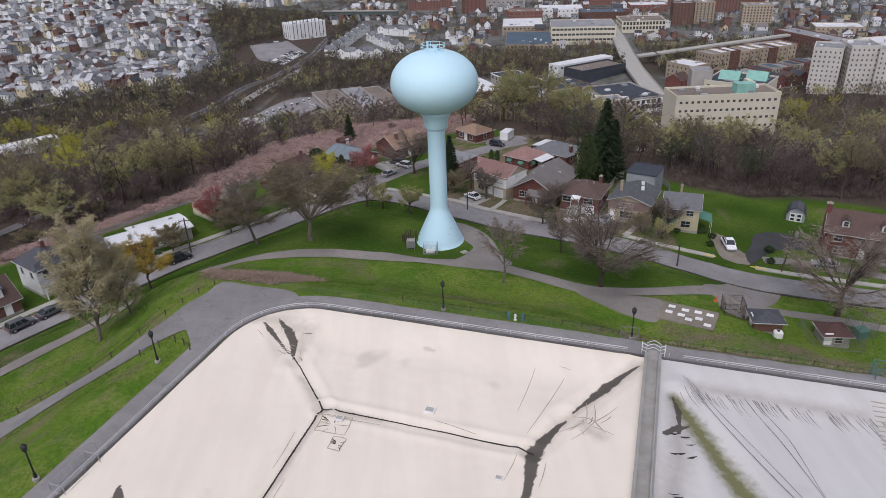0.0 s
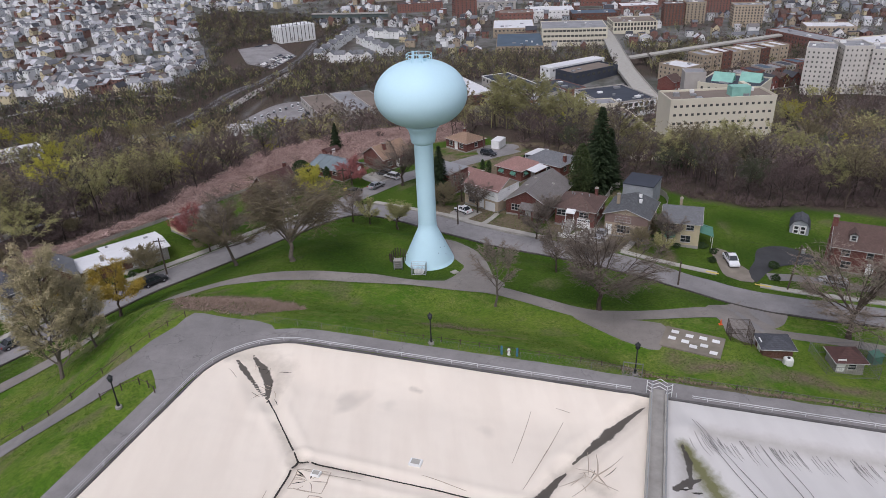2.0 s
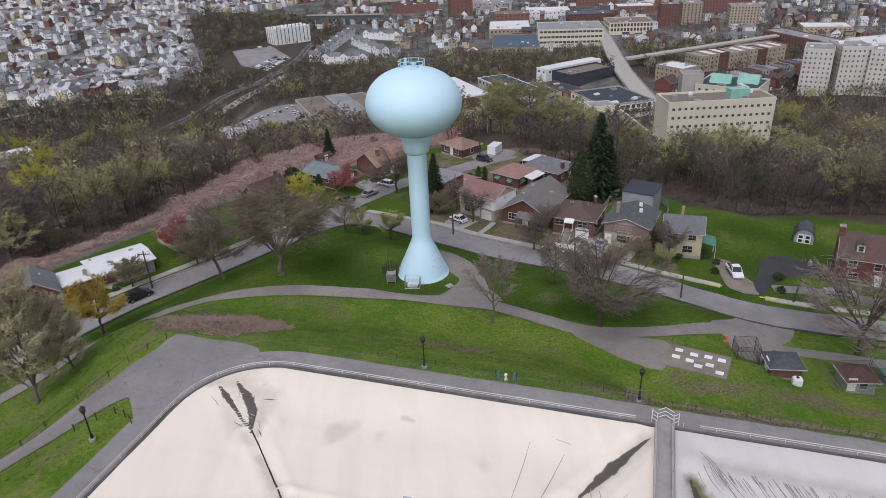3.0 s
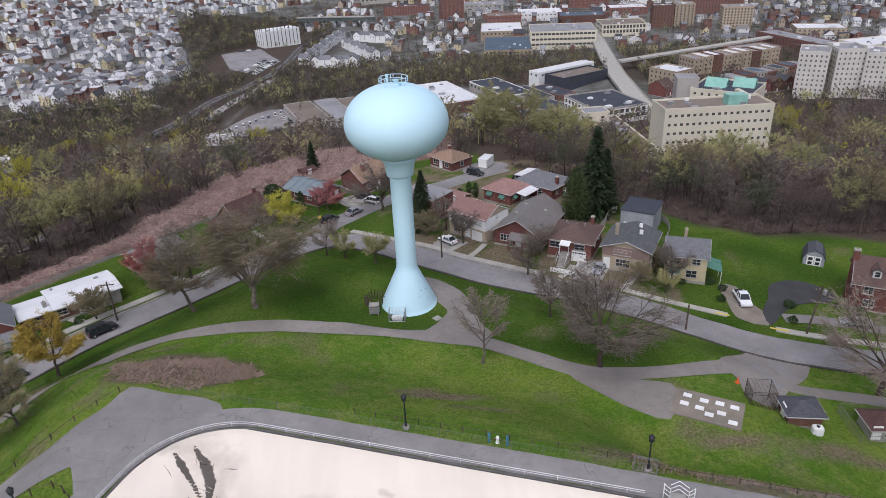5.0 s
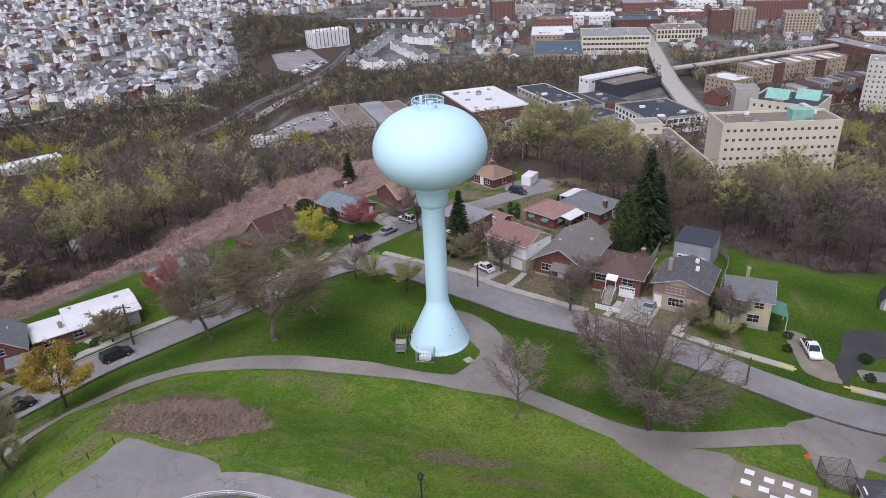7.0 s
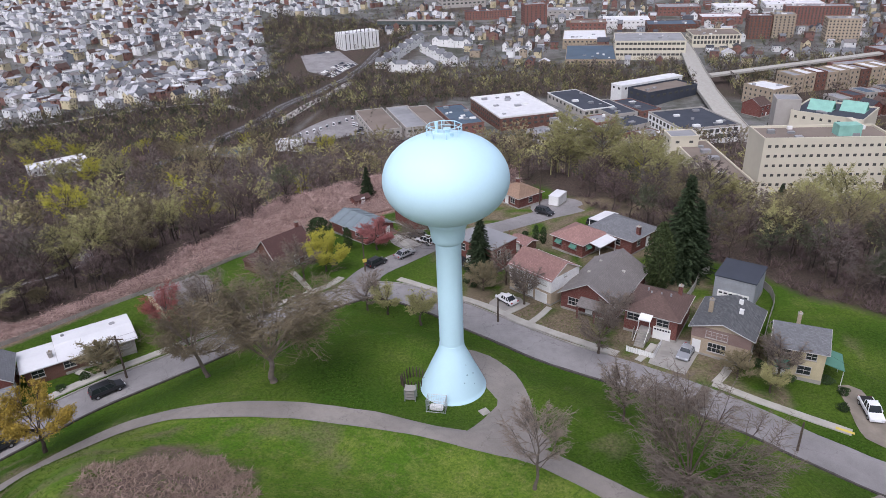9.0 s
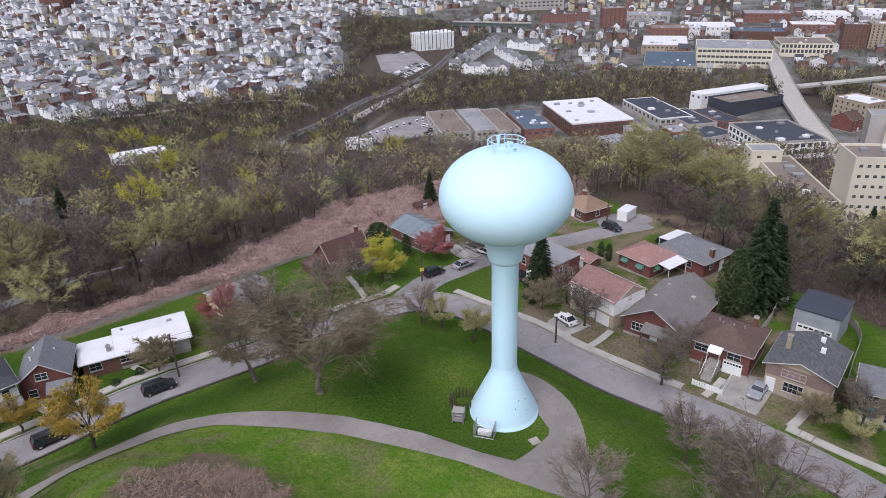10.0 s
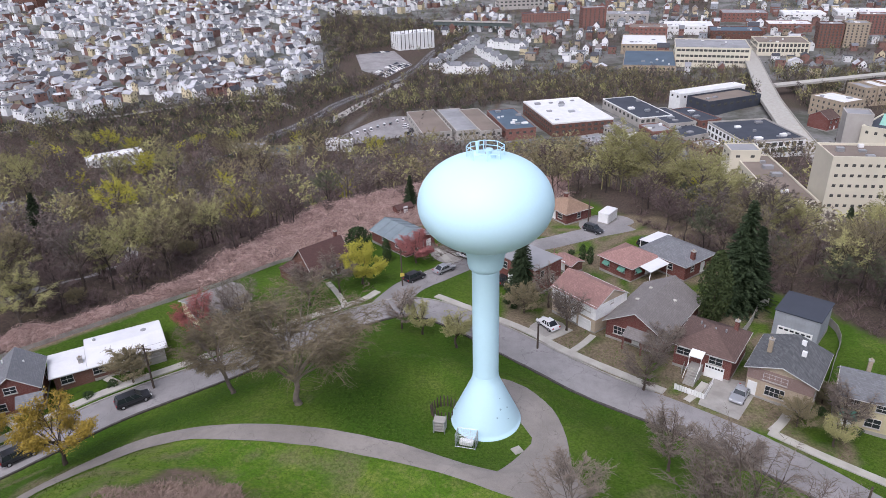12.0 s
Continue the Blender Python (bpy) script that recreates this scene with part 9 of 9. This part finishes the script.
ROOFS = [SHINGLE_GREY, ROOF_GREY, SHINGLE_DARK, DULL_ROOF, SHINGLE_BROWN, SHINGLE_TAUPE]
rng = random.Random(404)


def town_house_shape(rg):
    """Wall, roof and window pieces of one narrow house: (corners, material) lists."""
    w, d, h = rg.uniform(5.0, 8.0), rg.uniform(7.5, 11), rg.uniform(6.0, 9.0)
    kind = rg.choice(("gable_x", "gable_y", "gable_y", "gable_y", "flat", "gable_x"))
    rise = 0.3 if kind == "flat" else rg.uniform(1.8, 3.4)
    return w, d, h, kind, rise


def shape_mesh(w, d, h, kind, rise):
    """Wall, roof and pane as separate meshes."""
    bm = bmesh.new()
    box(bm, -w / 2, w / 2, -d / 2, d / 2, -5, h)
    if kind == "gable_x":
        for s in (-1, 1):
            bm.faces.new([bm.verts.new(p) for p in ((s * w / 2, -d / 2, h), (s * w / 2, d / 2, h), (s * w / 2, 0, h + rise))])
    elif kind == "gable_y":
        for s in (-1, 1):
            bm.faces.new([bm.verts.new(p) for p in ((-w / 2, s * d / 2, h), (w / 2, s * d / 2, h), (0, s * d / 2, h + rise))])
    wall = bpy.data.meshes.new("wall")
    bm.to_mesh(wall)
    bm.free()
    bm = bmesh.new()
    for c in roof_slabs(kind, w, d, h, rise, 0.3):
        slab(bm, c, 0.2)
    roof = bpy.data.meshes.new("roof")
    bm.to_mesh(roof)
    bm.free()
    return wall, roof


def arrays(me):
    v = np.empty(len(me.vertices) * 3, dtype=np.float32)
    me.vertices.foreach_get("co", v)
    return v.reshape(-1, 3), [tuple(p.vertices) for p in me.polygons]


KINDS = []
for k in range(10):
    s = town_house_shape(rng)
    wall, roof = shape_mesh(*s)
    w, d, h = s[:3]
    wins = []
    for zz in (h - 1.5, h - 4.3):
        for u in (-w * 0.26, w * 0.26):
            wins.append(("front", u, zz))
        for u in (-d * 0.25, d * 0.25):
            wins.append(("left", u, zz))
            wins.append(("right", u, zz))
    KINDS.append((s, wall, roof, wins))
TOWN_PANE = pane_mesh("window", 0.95, 1.45)
pane_v, pane_f = arrays(TOWN_PANE)


def edge_of_town(x):
    return lin(x, -900, 255, -600, 300, -390, 372, -311, 446, -249, 474, -214, 512, -205, 640)


spots = []
for row in range(0, 110):
    for col in range(-150, 110):
        a = math.radians(-24)
        lx, ly = col * 8.2 + (3.5 if row % 2 else 0), (row // 2) * 38.0 + (15.0 if row % 2 else 0)
        x = -800 + lx * math.cos(a) - ly * math.sin(a) * 1.0 + rng.uniform(-1.2, 1.2)
        y = 340 + lx * math.sin(a) + ly * math.cos(a) + rng.uniform(-1.2, 1.2)
        if x > -215 - 0.32 * min(max(0.0, y - 640), 260) + 0.6 * max(0.0, y - 930) or y > 1900 or y < edge_of_town(x) + 4 or not in_view(x, y, 1.02):
            continue
        if col % 13 == 0 or abs((x + 401) * 0.62 + (y - 556) * 0.58) < 8 and y < 800 or rough(x, y, 40, 31) > 0.24 or rng.random() < 0.08:
            continue
        spots.append((x, y, -24 + rng.choice((0, 0, 0, 90)) + rng.uniform(-8, 8)))
for row in range(0, 52):
    for col in range(0, 78):
        a = math.radians(-12)
        lx, ly = col * 14.0, row * (19 if row % 2 else 28)
        x = -190 + lx * math.cos(a) - ly * math.sin(a) + rng.uniform(-2, 2)
        y = 690 + lx * math.sin(a) + ly * math.cos(a) + rng.uniform(-2, 2)
        if not in_view(x, y, 1.0) or y > 1800 or y < 600:
            continue
        if any(math.hypot(x - b[1], y - b[2]) < max(b[4], b[5]) * 0.62 for b in FARB):
            continue
        if col % 7 == 0 or rough(x, y, 50, 33) > 0.2 or rng.random() < 0.14 or -130 < x - (-108 + (y - 720) * 0.1) < 60 and y < 900 and x < -60:
            continue
        if abs(x - (236 + (y - 720) * 0.18)) < 15 or -112 < x < -12 and y < 845 or 120 < x < 420 and y < 830 and rng.random() < 0.45:
            continue
        spots.append((x, y, -12 + rng.choice((0, 0, 90, 180)) + rng.uniform(-5, 5)))
spots.sort(key=lambda q: math.hypot(q[0], q[1] + 80))
COLOURS = ("white-sided", "grey-sided", "red brick", "cream", "tan brick", "white-painted")
variants = {}
def colours(x):
    """Wall and roof of a house: pale on the hillside, more brick in the lower town."""
    if x < -200:
        return rng.choice((0, 0, 0, 0, 1, 2, 2, 3, 5, 5, 0)), rng.choice((0, 0, 1, 2, 3, 3, 4, 5, 1))
    return rng.choice((0, 0, 1, 2, 2, 2, 3, 4, 5, 5)), rng.choice((0, 2, 2, 3, 4, 5, 1, 0))


for k, (x, y, yaw) in enumerate(spots[:150]):
    kind = rng.randrange(10)
    wi, ri = colours(x)
    s, wall, roof, wins = KINDS[kind]
    if (kind, wi, ri) not in variants:
        a, b = wall.copy(), roof.copy()
        a.materials.append(WALLS[wi])
        b.materials.append(ROOFS[ri])
        variants[kind, wi, ri] = (a, b)
    a, b = variants[kind, wi, ri]
    t = thing("house", COLOURS[wi] + " narrow house in the hillside town", "house", pose(x, y, gz(x, y), 0, 0, yaw), "hillside town houses")
    mesh_part("wall", a, None, t)
    mesh_part("roof", b, None, t)
    for face, u, zz in wins[:6]:
        o = new("window", TOWN_PANE)
        if not TOWN_PANE.materials:
            TOWN_PANE.materials.append(GLASS)
        o.parent = t
        o.matrix_basis = face_pose(face, s[0], s[1], u, zz)
row_wall, row_roof = shape_mesh(9.0, 11.0, 8.0, "gable_y", 3.4)
row_wall.materials.append(WHITE_PAINT)
row_roof.materials.append(SHINGLE_GREY)
for n, a, b, yaw in ((12, (-98, 656), (-70, 815), 70), (8, (-58, 750), (-24, 650), -60), (5, (-84, 640), (-44, 624), -10), (5, (-46, 790), (-8, 770), -20)):
    for k in range(n):
        f = k / (n - 1)
        x, y = a[0] + (b[0] - a[0]) * f, a[1] + (b[1] - a[1]) * f
        t = thing("townhouse", "white gabled townhouse with a blue-grey roof", "house", pose(x, y, gz(x, y) + 0.6 * (k % 2), 0, 0, yaw + 90 * (k % 2)), "white townhouses")
        mesh_part("wall", row_wall, None, t)
        mesh_part("roof", row_roof, None, t)
        for face, u, zz in (("front", -2, 6.2), ("front", 2, 6.2), ("left", 0, 6.2), ("left", 0, 3.2), ("right", 0, 6.2)):
            o = new("window", TOWN_PANE)
            o.parent = t
            o.matrix_basis = face_pose(face, 9.0, 11.0, u, zz)
verts, faces, ids, base = [], [], [], 0
shapes = [(arrays(w), arrays(r)) for _, w, r, _ in KINDS]
for x, y, yaw in spots[150:]:
    kind = rng.randrange(10)
    wi, ri = colours(x)
    m = pose(x, y, gz(x, y), 0, 0, yaw) @ Matrix.Scale(rng.uniform(0.8, 1.25), 4)
    r, o = np.array(m.to_3x3()), np.array(m.translation)
    s, _, _, wins = KINDS[kind]
    pieces = [(shapes[kind][0], wi), (shapes[kind][1], 6 + ri)]
    for (v, f), mi in pieces:
        verts.append(v @ r.T + o)
        faces += [tuple(i + base for i in q) for q in f]
        ids += [mi] * len(f)
        base += len(v)
    for face, u, zz in wins[:4] if math.hypot(x, y) < 1000 else ():
        mm = m @ face_pose(face, s[0], s[1], u, zz)
        rr, oo = np.array(mm.to_3x3()), np.array(mm.translation)
        verts.append(pane_v @ rr.T + oo)
        faces += [tuple(i + base for i in q) for q in pane_f]
        ids += [12] * len(pane_f)
        base += len(pane_v)
me = bpy.data.meshes.new("town_houses")
me.from_pydata(np.concatenate(verts).tolist(), [], faces)
for m in WALLS + ROOFS + [GLASS]:
    me.materials.append(m)
me.polygons.foreach_set("material_index", np.array(ids, dtype=np.int32))
tagged(new("town_houses", me), "dense far town of white, grey and brick houses", "houses", kind="stuff")

# trees between the far houses, along the hollow and the railway
tree_spots = []
for k in range(19000):
    y = rng.uniform(330, 1800)
    x = rng.uniform(-0.97 * (y + 70) - 12, 0.72 * (y + 118) + 12)
    if not in_view(x, y, 1.0):
        continue
    town_l = x < -212 - 0.32 * min(max(0.0, y - 640), 260) + 0.6 * max(0.0, y - 930) and y > edge_of_town(x)
    town_r = y > 600 and x >= -95 and not (-60 - (y - 600) * 0.1 > x)
    works = (x - 60) ** 2 / 156 ** 2 + (y - 395) ** 2 / 66 ** 2 < 1.0
    rail_d = abs(x - lin(y, 290, -186, 362, -168, 417, -157, 466, -148, 516, -140, 590, -129, 662, -119, 754, -114, 980, -70))
    if -115 < x < -10 and 615 < y < 830 and rng.random() < 0.8:
        continue
    lot = math.hypot((x + 160) / 44, (y - 684) / 78) < 1
    if works or rail_d < 10 or lot or (abs(x + 99) < 27 and abs(y - 381) < 32):
        continue
    p = 0.13 if town_l else (0.3 if town_r else 0.9)
    if rough(x, y, 40, 31) > 0.24 and town_l or rough(x, y, 50, 33) > 0.2 and town_r:
        p = 0.7
    if x > 240 and 500 < y < 900:
        p = max(p, 0.5)
    if rng.random() > p or any(math.hypot(x - b[1], y - b[2]) < max(b[4], b[5]) * 0.6 for b in FARB) or abs(x - 200 - (y - 520) * 0.17) < 12:
        continue
    kk = rng.choice((0, 1, 2, 3, 7, 8, 8, 8, 4, 5) if not (town_l or town_r) else (0, 1, 3, 7, 8, 8, 4))
    tree_spots.append((x, y, gz(x, y), rng.uniform(0, 6.28), rng.uniform(0.6, 0.95), kk))
for k in range(11000):
    x, y = rng.uniform(-430, -40), rng.uniform(300, 1000)
    rail_d = min(abs(x - lin(y, 290, -186, 362, -168, 417, -157, 466, -148, 516, -140, 590, -129, 662, -119)), 14.0 if not (400 < y < 580 and abs(x - lin(y, 400, -142, 440, -133, 490, -126, 575, -117)) < 8) else 0.0)
    if not in_view(x, y, 1.0) or y > edge_of_town(min(x, -205)) - 4 and x < -212 - 0.32 * min(max(0.0, y - 640), 260) or y > 600 and x > -85 or wooded(x, y) > 0.5 and y < 340 or math.hypot(x + 145, y - 790) < 30 or rail_d < 9 or math.hypot((x + 158) / 46, (y - 680) / 82) < 1.2 or (abs(x + 99) < 27 and abs(y - 381) < 32) or x > -70 and y < 425:
        continue
    if math.hypot(x + 173, y - 326) < 16 or math.hypot(x + 147, y - 318) < 14:
        continue
    tree_spots.append((x, y, gz(x, y), rng.uniform(0, 6.28), rng.uniform(0.6, 0.95), rng.choice((0, 1, 2, 3, 7, 8, 8, 8, 8, 4, 5))))
for k in range(6600):
    low = k < 4300
    x, y = (rng.uniform(-60, 430), rng.uniform(440, 640)) if low else (rng.uniform(-60, 620), rng.uniform(600, 1300))
    works = (x - 60) ** 2 / 156 ** 2 + (y - 395) ** 2 / 66 ** 2 < 1.0 or math.hypot(x - 140, y - 455) < 36
    built = any(math.hypot(x - b[1], y - b[2]) < max(b[4], b[5]) * 0.6 for b in FARB) or x > 235 and y < 510 or math.hypot((x - 395) / 30, (y - 560) / 66) < 1 or math.hypot(x - 338, y - 545) < 28
    if works or built or not in_view(x, y, 1.0) or abs(x - 200 - (y - 520) * 0.17) < 12 or not low and (-112 < x < -12 and y < 830 or 130 < x < 420 and y < 900 and rng.random() < 0.6):
        continue
    tree_spots.append((x, y, gz(x, y), rng.uniform(0, 6.28), rng.uniform(0.5, 0.9), rng.choice((0, 1, 3, 7, 8, 8, 4, 5, 4))))
mass_of_trees("far_trees", "bare and budding trees in the hollow and far town", tree_spots, TINY, WOOD_MATS, "trees")
